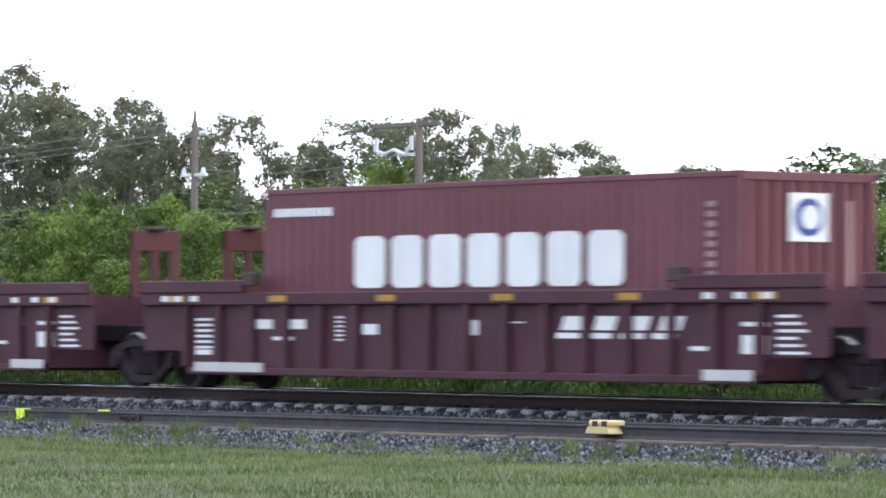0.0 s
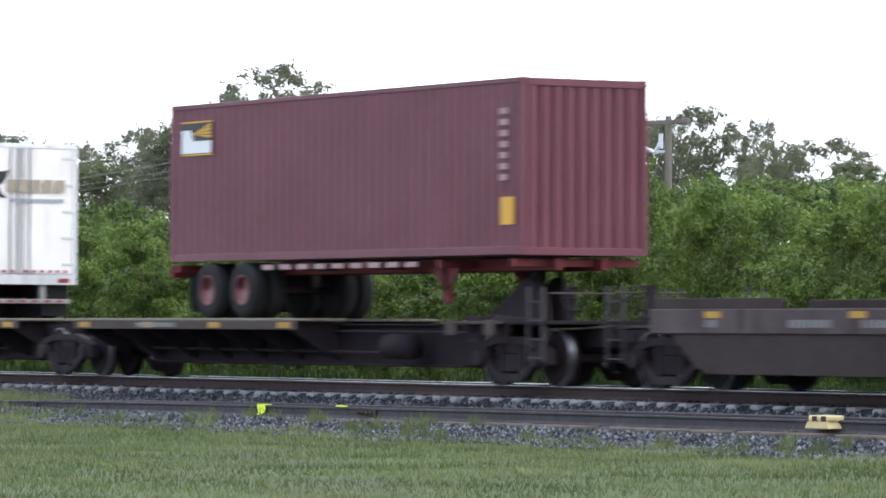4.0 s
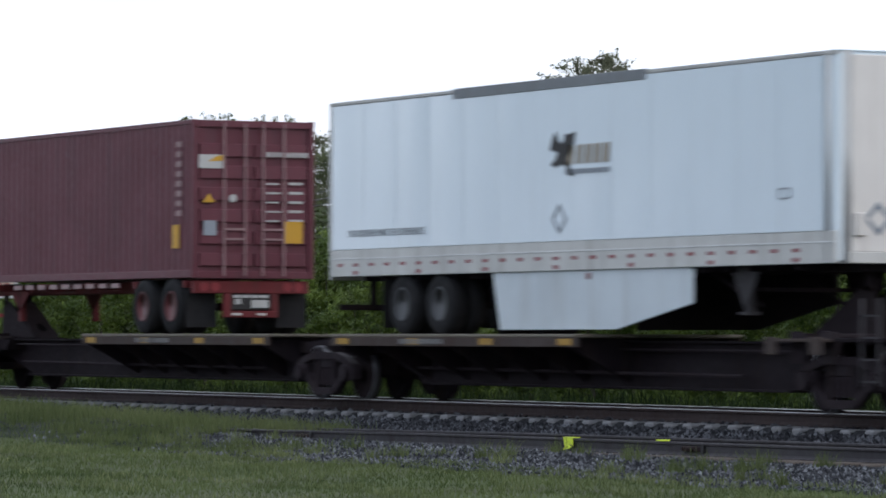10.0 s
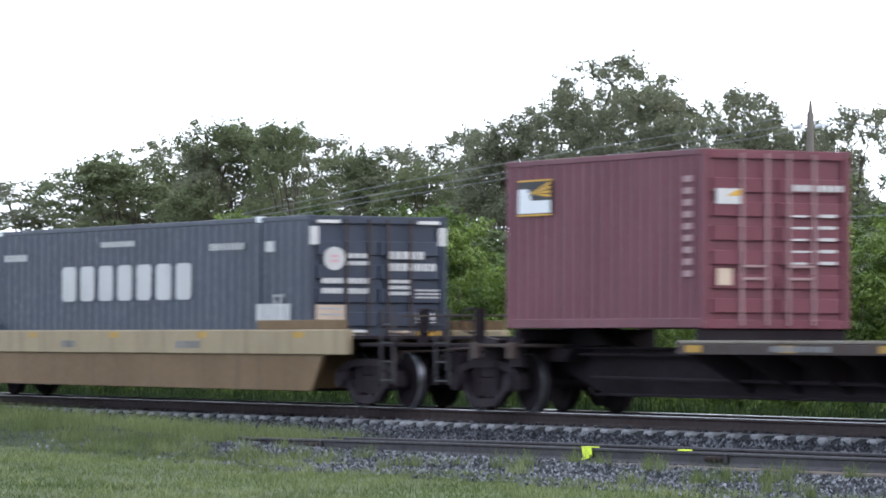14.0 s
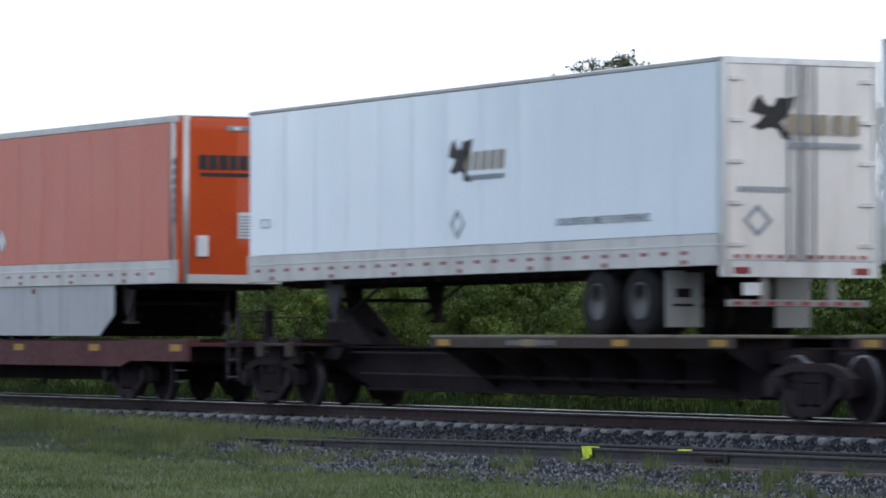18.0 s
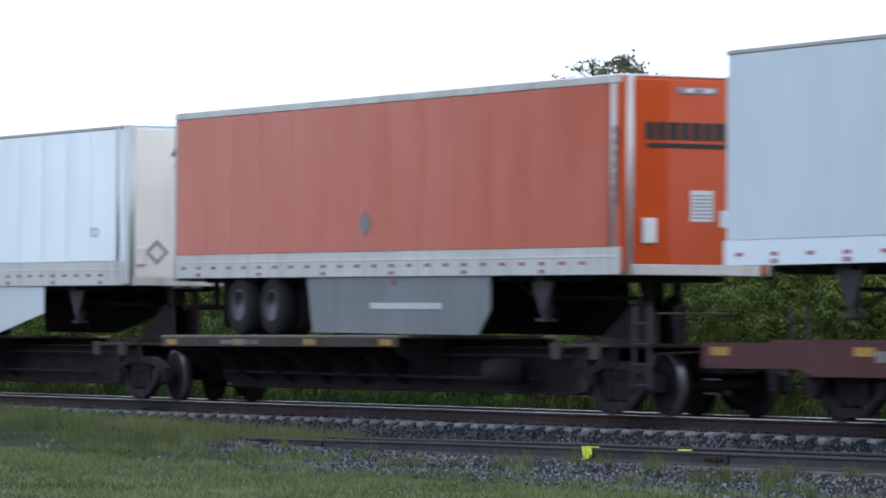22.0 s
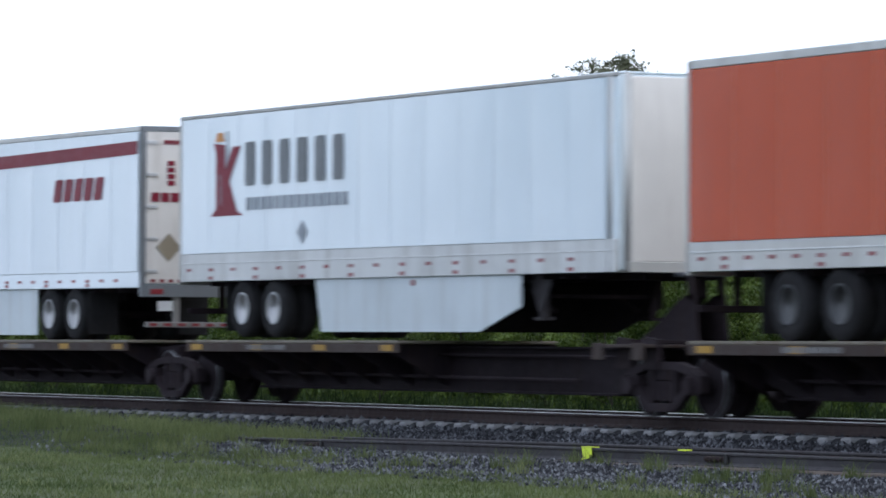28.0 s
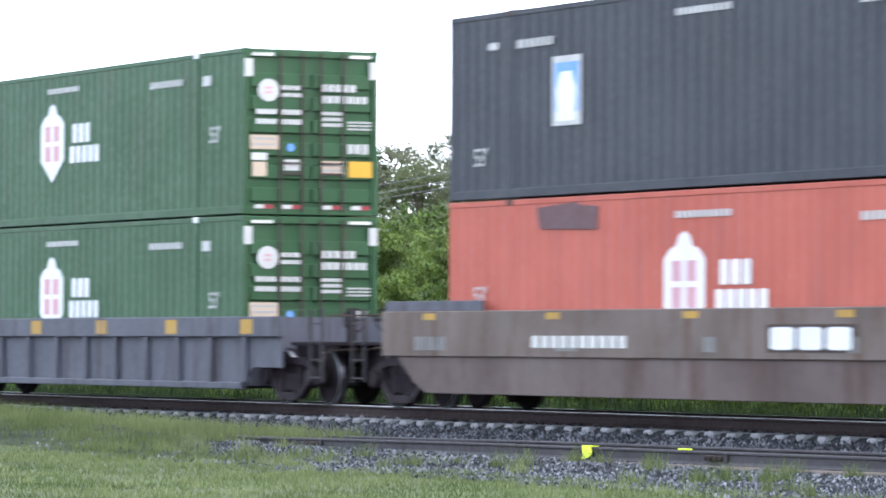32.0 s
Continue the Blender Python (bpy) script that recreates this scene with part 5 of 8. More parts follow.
    part("reflector_strip", s, "tape_red", t)
    part("reflector_strip", w, white, t)
    return t


def chassis(nose):
    """A red container chassis; x from its left end, z from the foot of its tyres."""
    L = 12.3
    t = thing("container_chassis", "red skeletal container chassis with tandem wheels", "chassis", "trailers on the train")
    s = Shape()
    for y in (-0.5, 0.38):
        s.box(0.1, L - 0.1, y, y + 0.12, 0.78, 0.98, 0.01)
    for k in range(6):
        x = 0.3 + k * (L - 0.7) / 5
        s.box(x, x + 0.12, -1.2, 1.2, 0.84, 0.97, 0.01)
    part("frame", s, "chassis_red", t)
    back = 0.0 if nose > 0 else L
    xs = [back + nose * r for r in ((1.6, 2.9) if nose > 0 else (0.85, 2.15))]
    for x in xs:
        for side in (-1, 1):
            wheel(t, x, 0.5, side, 0.5, "rim_red")
        part("axle", Shape().rod((x, -0.95, 0.5), (x, 0.95, 0.5), 0.065), "spine_black", t)
    lx = L - 3.0 if nose > 0 else 3.0
    s = Shape()
    for y in (-0.85, 0.73):
        s.box(lx - 0.07, lx + 0.07, y, y + 0.12, 0.25, 0.84, 0.01)
        s.plate([(lx - 0.5, 0.84), (lx, 0.45), (lx + 0.5, 0.84)], y, y + 0.04)
    part("landing_gear", s, "chassis_red", t)
    bx = 0.05 if nose > 0 else L - 0.05
    part("rear_beam", Shape().box(bx - 0.08, bx + 0.06, -1.15, 1.15, 0.74, 0.97, 0.01), "chassis_red", t)
    part("bumper_guard", Shape().box(bx - 0.06, bx + 0.06, -0.54, 0.54, 0.30, 0.42, 0.01).box(bx - 0.05, bx + 0.05, -0.54, -0.40, 0.42, 0.74).box(bx - 0.05, bx + 0.05, 0.40, 0.54, 0.42, 0.74), "chassis_red", t)
    out = bx + 0.065 if nose < 0 else bx - 0.085
    plate = part("number_plate", Shape().box(out - 0.07, out - 0.02, -0.39, 0.39, 0.44, 0.73, 0.01), "black", t, "dark plate with pale illegible bars")
    part("plate_print", end_bars(-0.36, 0.36, 0.66, 0.71, 4, out - 0.018, 0.15).box(out - 0.02, out - 0.012, 0.0, 0.34, 0.48, 0.62).box(out - 0.02, out - 0.012, -0.33, -0.2, 0.54, 0.64), "print_dull", plate)
    for y in (-0.95, -0.72, 0.72, 0.95):
        round_badge(t, y, 0.86, 0.085, "tape_red", "tail_light", X=out)
    part("reflector_strip", end_bars(-0.4, 0.6, 0.34, 0.38, 2, out + 0.002, 0.6), "rail_white", t)
    s = Shape()
    for k in range(9):
        x = 3.6 + k * 0.62
        s.box(x, x + 0.4, -1.21, -1.2, 0.86, 0.95)
    part("reflector_strip", s, "rod_red", t)
    fx = max(xs) + 0.62 if nose < 0 else min(xs) - 0.7
    for y in (-1.2, 0.6):
        part("mudflap", Shape().box(fx - 0.012, fx + 0.012, y, y + 0.6, 0.12, 0.8), "rubber", t)
    return t

# ---- rail cars ----
def truck_meshes():
    """The meshes of a two-axle freight truck about its centre, rail top at z=0."""
    frame = Shape()
    # ring pieces leave the two windows and the spring nest open
    frame.plate([(-1.16, 0.36), (-1.04, 0.32), (-0.72, 0.32), (-0.68, 0.44), (-0.70, 0.60), (-1.16, 0.60)], -1.15, -0.99)
    frame.plate([(1.16, 0.36), (1.04, 0.32), (0.72, 0.32), (0.68, 0.44), (0.70, 0.60), (1.16, 0.60)], -1.15, -0.99)
    frame.plate([(-1.16, 0.58), (-0.8, 0.60), (-0.45, 0.68), (0.45, 0.68), (0.8, 0.60), (1.16, 0.58), (0.84, 0.72), (0.45, 0.80), (-0.45, 0.80), (-0.84, 0.72)], -1.15, -1.0)
    frame.plate([(-0.76, 0.36), (-0.70, 0.46), (-0.34, 0.20), (-0.34, 0.09), (-0.42, 0.11)], -1.15, -1.0)
    frame.plate([(0.76, 0.36), (0.70, 0.46), (0.34, 0.20), (0.34, 0.09), (0.42, 0.11)], -1.15, -1.0)
    frame.plate([(-0.36, 0.08), (0.36, 0.08), (0.36, 0.20), (-0.36, 0.20)], -1.17, -0.98)
    frame.box(-0.38, -0.29, -1.13, -1.0, 0.18, 0.70).box(0.29, 0.38, -1.13, -1.0, 0.18, 0.70)
    springs = Shape()
    for x in (-0.17, 0.0, 0.17):
        springs.lathe((x, -1.08, 0.42), [(-0.07, 0.02), (0.07, 0.02)], 6)
        springs.rod((x, -1.07, 0.24), (x, -1.07, 0.52), 0.07, None, 10)
    bolster = Shape().box(-0.22, 0.22, -1.12, 1.12, 0.52, 0.70, 0.02).rod((0, 0, 0.66), (0, 0, 0.84), 0.3, None, 14)
    prof = [(-0.07, 0.40), (-0.06, 0.455), (0.03, 0.455), (0.04, 0.49), (0.075, 0.49), (0.075, 0.40), (0.03, 0.36), (0.03, 0.16), (0.10, 0.13), (0.10, 0.08), (-0.10, 0.08), (-0.10, 0.13), (-0.05, 0.16), (-0.05, 0.36)]
    near = Shape().lathe((0, -0.76, 0.455), [(y, r) for y, r in prof], 28)
    far = Shape().lathe((0, 0.76, 0.455), [(-y, r) for y, r in prof], 28)
    axle = Shape().rod((0, -1.1, 0.455), (0, 1.1, 0.455), 0.08, None, 10)
    cap = Shape().lathe((0, -1.17, 0.455), [(-0.06, 0.05), (-0.06, 0.13), (0.06, 0.15)], 12)
    tread = Shape().lathe((0, -0.76, 0.455), [(-0.060, 0.436), (-0.069, 0.438), (-0.064, 0.4565), (0.028, 0.4575), (0.028, 0.44)], 28)
    return {k: (s.mesh(k, M[m], k in ("wheel", "wheel_far")), k) for k, s, m in (
        ("side_frame", frame, "truck_iron"), ("spring", springs, "truck_iron"), ("bolster", bolster, "spine_black"), ("wheel", near, "spine_black"),
        ("wheel_far", far, "spine_black"), ("axle", axle, "spine_black"), ("bearing_cap", cap, "truck_iron"), ("wheel_face", tread, "polished"))}


TRUCK = truck_meshes()


def truck(parent, x):
    t = part("truck", TRUCK["bolster"][0], "", parent)
    t.location.x = x

    def sub(name, key, at=0.0, turn=0):
        ob = new(name, TRUCK[key][0])
        ob.parent, ob.location.x = t, at
        ob.rotation_euler.z = turn
    for turn in (0, math.pi):
        sub("side_frame", "side_frame", 0, turn)
        sub("spring", "spring", 0, turn)
    for dx in (-0.88, 0.88):
        sub("wheel", "wheel", dx)
        sub("wheel", "wheel_far", dx)
        sub("axle", "axle", dx)
        sub("bearing_cap", "bearing_cap", dx)
        sub("wheel_tread", "wheel_face", dx)


def coupler(t, x, way):
    """Draft gear, coupler head and hoses at a free end."""
    part("draft_sill", Shape().box(*sorted((x, x + way * 1.7)), -0.3, 0.3, 0.62, 1.0, 0.02), "spine_black", t)
    part("coupler", Shape().box(*sorted((x + way * 1.6, x + way * 2.1)), -0.12, 0.12, 0.72, 0.96, 0.03).box(*sorted((x + way * 2.05, x + way * 2.3)), -0.2, 0.2, 0.68, 1.0, 0.05), "truck_iron", t)
    part("end_platform", Shape().box(*sorted((x + way * 0.2, x + way * 1.5)), -1.35, 1.35, 1.0, 1.06, 0.01), "sill_grey", t)
    for y in (-1.36, 1.30):
        s = Shape()
        for k in range(4):
            s.box(*sorted((x + way * 0.95, x + way * 1.42)), y, y + 0.03, 0.45 + k * 0.3, 0.475 + k * 0.3)
        s.box(*sorted((x + way * 0.95, x + way * 0.98)), y, y + 0.05, 0.4, 1.6).box(*sorted((x + way * 1.40, x + way * 1.43)), y, y + 0.05, 0.4, 1.6)
        part("ladder", s, "rail_grey", t)
    q = x + way * 1.38
    part("uncoupling_lever", Shape().tube([Vector((q, -1.3, 0.72)), Vector((q, -1.2, 0.92)), Vector((q, -0.5, 0.94)), Vector((q + way * 0.4, -0.2, 0.98))], 0.018, 6), "deck_edge", t)
    part("platform_rail", Shape().tube([Vector((q, -1.2, 1.06)), Vector((q, -1.2, 1.5)), Vector((q, 0.1, 1.5)), Vector((q, 0.1, 1.06))], 0.018, 6), "deck_edge", t)
    w = Shape()
    for k in range(12):
        c, d = radians(30 * k), radians(30 * k + 30)
        w.rod((q - 0.1, -0.68 + 0.2 * math.cos(c), 1.42 + 0.2 * math.sin(c)), (q - 0.1, -0.68 + 0.2 * math.cos(d), 1.42 + 0.2 * math.sin(d)), 0.016, None, 5)
        if k % 3 == 0:
            w.rod((q - 0.1, -0.68, 1.42), (q - 0.1, -0.68 + 0.2 * math.cos(c), 1.42 + 0.2 * math.sin(c)), 0.012, None, 5)
    part("hand_brake", w, "truck_iron", t)
    part("brake_stand", Shape().box(*sorted((x + way * 1.1, x + way * 1.25)), -0.74, -0.62, 1.06, 1.62), "spine_black", t)
    part("air_hose", Shape().rod((x + way * 1.9, 0.35, 0.7), (x + way * 2.1, 0.3, 0.4), 0.03, None, 6).rod((x + way * 2.1, 0.3, 0.4), (x + way * 2.35, 0.15, 0.38), 0.03, None, 6), "rubber", t)


def holed_slope(x, way):
    """The leaning face plate of a hitch with a round hole low in it."""
    n, s = 16, Shape()
    a, b = Vector((x + way * 0.12, 0, 1.78)), Vector((x + way * 1.56, 0, 1.03))
    back = Vector((-way * 0.04, 0, -0.035))
    def at(u, w):
        return a.lerp(b, u) + Vector((0, w * (0.20 + 0.06 * u), 0))
    outer, inner = [], []
    for k in range(n):
        g = 2 * math.pi * (k + 0.5) / n
        c, d = math.cos(g), math.sin(g)
        m = max(abs(c), abs(d))
        outer.append(at(0.5 + 0.5 * c / m, d / m))
        inner.append(at(0.72 + 0.11 * c, 0.42 * d))
    v = outer + inner + [p + back for p in outer + inner]
    f = []
    for k in range(n):
        q = (k + 1) % n
        f += [(k, q, n + q, n + k), (2 * n + k, 2 * n + q, 3 * n + q, 3 * n + k), (k, q, 2 * n + q, 2 * n + k), (n + k, n + q, 3 * n + q, 3 * n + k)]
    return s.add(v, f)


def hitch_stand(t, x, way, red=False, steel="hitch_rust"):
    """Trailer hitch: two cheeks, a leaning face plate with a hole, a capped head. way: the side to which the face leans."""
    if red:
        h = part("hitch", Shape().box(x - 0.5, x + 0.55, -0.36, 0.36, 1.0, 1.05, 0.02), "flat_red", t)
        for y in (-0.30, 0.25):
            part("hitch_cheek", Shape().plate([(x - 0.36, 1.03), (x + 0.16, 1.03), (x + 0.16, 1.5), (x - 0.04, 1.72), (x - 0.12, 2.0), (x - 0.36, 2.0)], y, y + 0.05), "flat_red", h)
            part("hitch_arm", Shape().plate([(x + 0.52, 1.03), (x + 1.02, 1.03), (x + 0.36, 2.0), (x + 0.14, 2.0)], y, y + 0.05), "flat_red", h)
            part("hitch_plate", Shape().plate([(x - 0.40, 2.0), (x + 0.34, 2.0), (x + 0.40, 2.1), (x + 0.1, 2.15), (x - 0.42, 2.12)], y - 0.02, y + 0.19 if y > 0 else y + 0.21), "spine_black", h)
        part("hitch_web", Shape().box(x - 0.3, x - 0.22, -0.25, 0.25, 1.02, 2.0), "hitch_rust", h)
        part("hitch_lock", Shape().box(x + 0.3, x + 0.5, -0.25, 0.25, 1.5, 1.68, 0.02), "bumper_grey", h)
        return
    h = part("hitch", Shape().box(x - 0.5, x + 0.5, -0.34, 0.34, 1.0, 1.05, 0.02), steel, t)
    for y in (-0.27, 0.23):
        part("hitch_cheek", Shape().plate([(x - way * 0.36, 1.03), (x + way * 1.50, 1.03), (x + way * 0.10, 1.76), (x - way * 0.24, 1.80)], y, y + 0.04), steel, h)
        part("hitch_post", Shape().plate([(x - way * 0.22, 1.70), (x - way * 0.06, 1.70), (x - way * 0.02, 2.06), (x - way * 0.24, 2.06)], y, y + 0.04), steel, h)
    part("hitch_face", holed_slope(x, way), steel, h)
    part("hitch_lock", Shape().box(x + way * 0.12 - 0.1, x + way * 0.12 + 0.1, -0.13, 0.13, 1.72, 2.05, 0.03), "spine_black", h)
    part("hitch_plate", Shape().box(x - 0.30, x + 0.34, -0.30, -0.05, 2.05, 2.12, 0.02).box(x - 0.30, x + 0.34, 0.05, 0.30, 2.05, 2.12, 0.02).box(x - 0.30, x + 0.02, -0.05, 0.05, 2.052, 2.118), "hitch_cap", h)


def spine(left, right, deck, hitch_right, z=1.10, free_left=False, free_right=False, air_tank=False, empty=False, red_step=False):
    """One platform of a spine car between two truck centres, with its wheel deck and hitch."""
    L = right - left
    label = "empty sooty spine car platform with raised trailer hitch" if empty else "sooty black spine car platform with yellow-marked wheel deck"
    t = thing("spine_car", label, "rail car", "spine cars of the train")
    a, b = deck[0] - left, deck[1] - left
    part("centre_sill", Shape().plate([(0.5, 0.98), (0.5, 0.70), (1.3, 0.62), (2.5, 0.30), (L - 2.5, 0.30), (L - 1.3, 0.62), (L - 0.5, 0.70), (L - 0.5, 0.98)], -0.38, 0.38), "sill_grey", t)
    part("sill_flange", Shape().box(2.4, L - 2.4, -0.5, 0.5, 0.27, 0.31, 0.01).box(0.5, L - 0.5, -0.5, 0.5, 0.97, 1.01, 0.01), "sill_grey", t)
    for y0, y1 in ((-1.45, -0.42), (0.42, 1.45)):
        d = part("wheel_deck", Shape().box(a, b, y0, y1, z - 0.05, z, 0.01), "deck_top", t)
        e = y0 if y0 < 0 else y1 - 0.04
        part("deck_edge", Shape().box(a, b, e, e + 0.04, z - 0.20, z - 0.052, 0.008), "deck_edge", d)
        pts = [(0.38, 0.35), (0.38, z - 0.06), (1.43, z - 0.06), (1.43, z - 0.2)]
        me = Shape().endplate([(p, q) if y0 > 0 else (-p, q) for p, q in pts], -0.025, 0.025).mesh("deck_bracket", M["spine_black"])
        for k in range(7):
            ob = part("deck_bracket", me, "", d)
            ob.location.x = a + 0.3 + k * (b - a - 0.6) / 6
        if y0 < 0:
            s = Shape()
            for k in range(4):
                x = a + 0.25 + k * (b - a - 0.9) / 3
                s.box(x, x + 0.45, e - 0.006, e + 0.002, z - 0.17, z - 0.07)
            part("yellow_mark", s, "yellow_mark", d)
            part("number_marking", bars(a + 2.6, a + 4.2, z - 0.16, z - 0.08, 9, e - 0.003), "number_grey", d)
    h = L - 0.80 if hitch_right else 0.80
    hitch_stand(t, h, -1 if hitch_right else 1, False, "hitch_rust" if empty else "truck_iron")
    part("hitch_foot", Shape().box(h - 0.9, h + 0.9, -0.7, 0.7, 0.96, 1.03, 0.01), "spine_black", t)
    if empty or red_step:
        way = -1 if hitch_right else 1
        part("hitch_step", Shape().box(*sorted((h + way * 2.4, h + way * 3.5)), -0.60, -0.40, 1.01, 1.12, 0.01), "hitch_red", t)
        part("hitch_step", Shape().box(*sorted((h + way * 0.55, h + way * 1.05)), -0.60, -0.40, 1.032, 1.13, 0.01), "hitch_red", t)
    s = Shape().box(h - 0.75, h + 0.75, -1.42, -0.45, 1.0, 1.05, 0.01)
    s.box(h - 0.75, h - 0.45, -1.44, -1.38, 0.82, 1.07, 0.01).box(h + 0.45, h + 0.75, -1.44, -1.38, 0.82, 1.07, 0.01)
    part("side_walkway", s, "deck_edge", t)
    for x in ((0.0, 0.85) if not hitch_right else (L - 0.5, L - 1.3)):
        part("end_bracket", Shape().plate([(x, 0.70), (x + 0.46, 0.70), (x + 0.46, 1.12), (x + 0.06, 1.16), (x, 1.10)], -1.18, -1.10).box(x + 0.06, x + 0.4, -1.1, -0.4, 1.06, 1.12, 0.01), "truck_iron", t)
    s = Shape()
    for x, w in ((0.6, 1), (L - 0.6, -1)):
        s.plate([(x, 0.98), (x + w * 1.5, 0.98), (x + w * 1.3, 0.78), (x, 0.8)] if w > 0 else [(x, 0.98), (x, 0.8), (x + w * 1.3, 0.78), (x + w * 1.5, 0.98)], -0.75, 0.75)
    part("end_bolster", s, "spine_black", t)
    if air_tank:
        part("air_tank", Shape().rod((b + 2.2, -0.85, 0.62), (b + 3.0, -0.85, 0.62), 0.22, None, 14), "sill_grey", t, "", True)
    part("brake_pipe", Shape().rod((1.5, -0.55, 0.9), (L - 1.5, -0.55, 0.86), 0.025, None, 6).rod((2.5, -0.6, 0.55), (L - 3.5, -0.6, 0.5), 0.03, None, 6), "truck_iron", t)
    truck(t, 0.0)
    if free_right:
        truck(t, L)
        coupler(t, L - 0.1, 1)
    else:
        part("articulation", Shape().box(L - 0.6, L + 0.5, -0.35, 0.35, 0.72, 0.95, 0.03), "spine_black", t)
    if free_left:
        coupler(t, 0.1, -1)
    return t


def well(left, right, top=1.24, step=0.86, low="car_brown", band="car_band", label="dark brown well car with a worn pale side band", guides="car_brown", marks=8, bold=False):
    """A smooth-sided well car between its truck centres."""
    L = right - left
    t = thing("well_car", label, "rail car", "well cars of the train")
    for side in (-1, 1):
        y0, y1 = (-1.50, -1.38) if side < 0 else (1.38, 1.50)
        part("side_band", Shape().box(0.0, L, y0, y1, step, top, 0.015), band, t)
        i0, i1 = (-1.46, -1.38) if side < 0 else (1.38, 1.46)
        part("side_sill", Shape().plate([(0.5, step - 0.002), (1.1, 0.42), (1.5, 0.26), (L - 1.45, 0.26), (L - 1.0, step - 0.002)], i0, i1), low, t)
        for g0, g1 in ((0.1, 3.5), (L - 3.6, L - 0.1)):
            part("guide_plate", Shape().box(g0, g1, *((y0 + 0.03, y0 + 0.06) if side < 0 else (y1 - 0.06, y1 - 0.03)), top, top + 0.16, 0.008), guides, t)
    part("well_floor", Shape().box(1.9, L - 1.9, -1.36, 1.36, 0.25, 0.31), "spine_black", t)
    part("end_wall", Shape().box(1.6, 1.7, -1.38, 1.38, 0.3, top - 0.1).box(L - 1.7, L - 1.6, -1.38, 1.38, 0.3, top - 0.1), low, t)
    part("end_sill", Shape().box(-0.5, 1.7, -0.45, 0.45, 0.75, 1.02, 0.02).box(L - 1.7, L + 0.5, -0.45, 0.45, 0.75, 1.02, 0.02), "spine_black", t)
    part("end_deck", Shape().box(-0.6, 1.6, -1.36, 1.36, top - 0.16, top - 0.1, 0.01).box(L - 1.6, L + 0.6, -1.36, 1.36, top - 0.16, top - 0.1, 0.01), "spine_black", t)
    s, rnd = Shape(), random.Random(int(-left))
    for k in range(marks):
        x = 1.2 + rnd.random() * 0.6 + k * (L - 3.0) / marks
        w = rnd.choice((0.35, 0.7, 1.1))
        bars(x, x + w, step + 0.1, step + 0.1 + (top - step) * 0.3, max(2, int(w / 0.13)), -1.503, 0.3, shape=s)
    part("data_marking", s, "number_grey", t)
    s = Shape()
    for k in range(5):
        x = 1.5 + k * (L - 3.6) / 4
        s.box(x, x + 0.42, -1.506, -1.498, top - 0.14, top - 0.04)
    part("yellow_mark", s, "yellow_mark", t)
    if bold:
        part("sign_ground", Shape().box(L * 0.60, L * 0.60 + 2.35, -1.506, -1.498, 0.93, 1.32), "deck_edge", t)
        part("name_blocks", glyphs(L * 0.60 + 0.1, L * 0.60 + 2.3, 0.97, 1.28, 3, -1.508, 0.25, 0.15), "print_white", t)
        part("number_marking", bars(5.2, 8.2, 0.98, 1.16, 10, -1.505, 0.35), "rail_white", t)
    truck(t, 0.0)
    truck(t, L)
    coupler(t, 0.0, -1)
    coupler(t, L, 1)
    return t


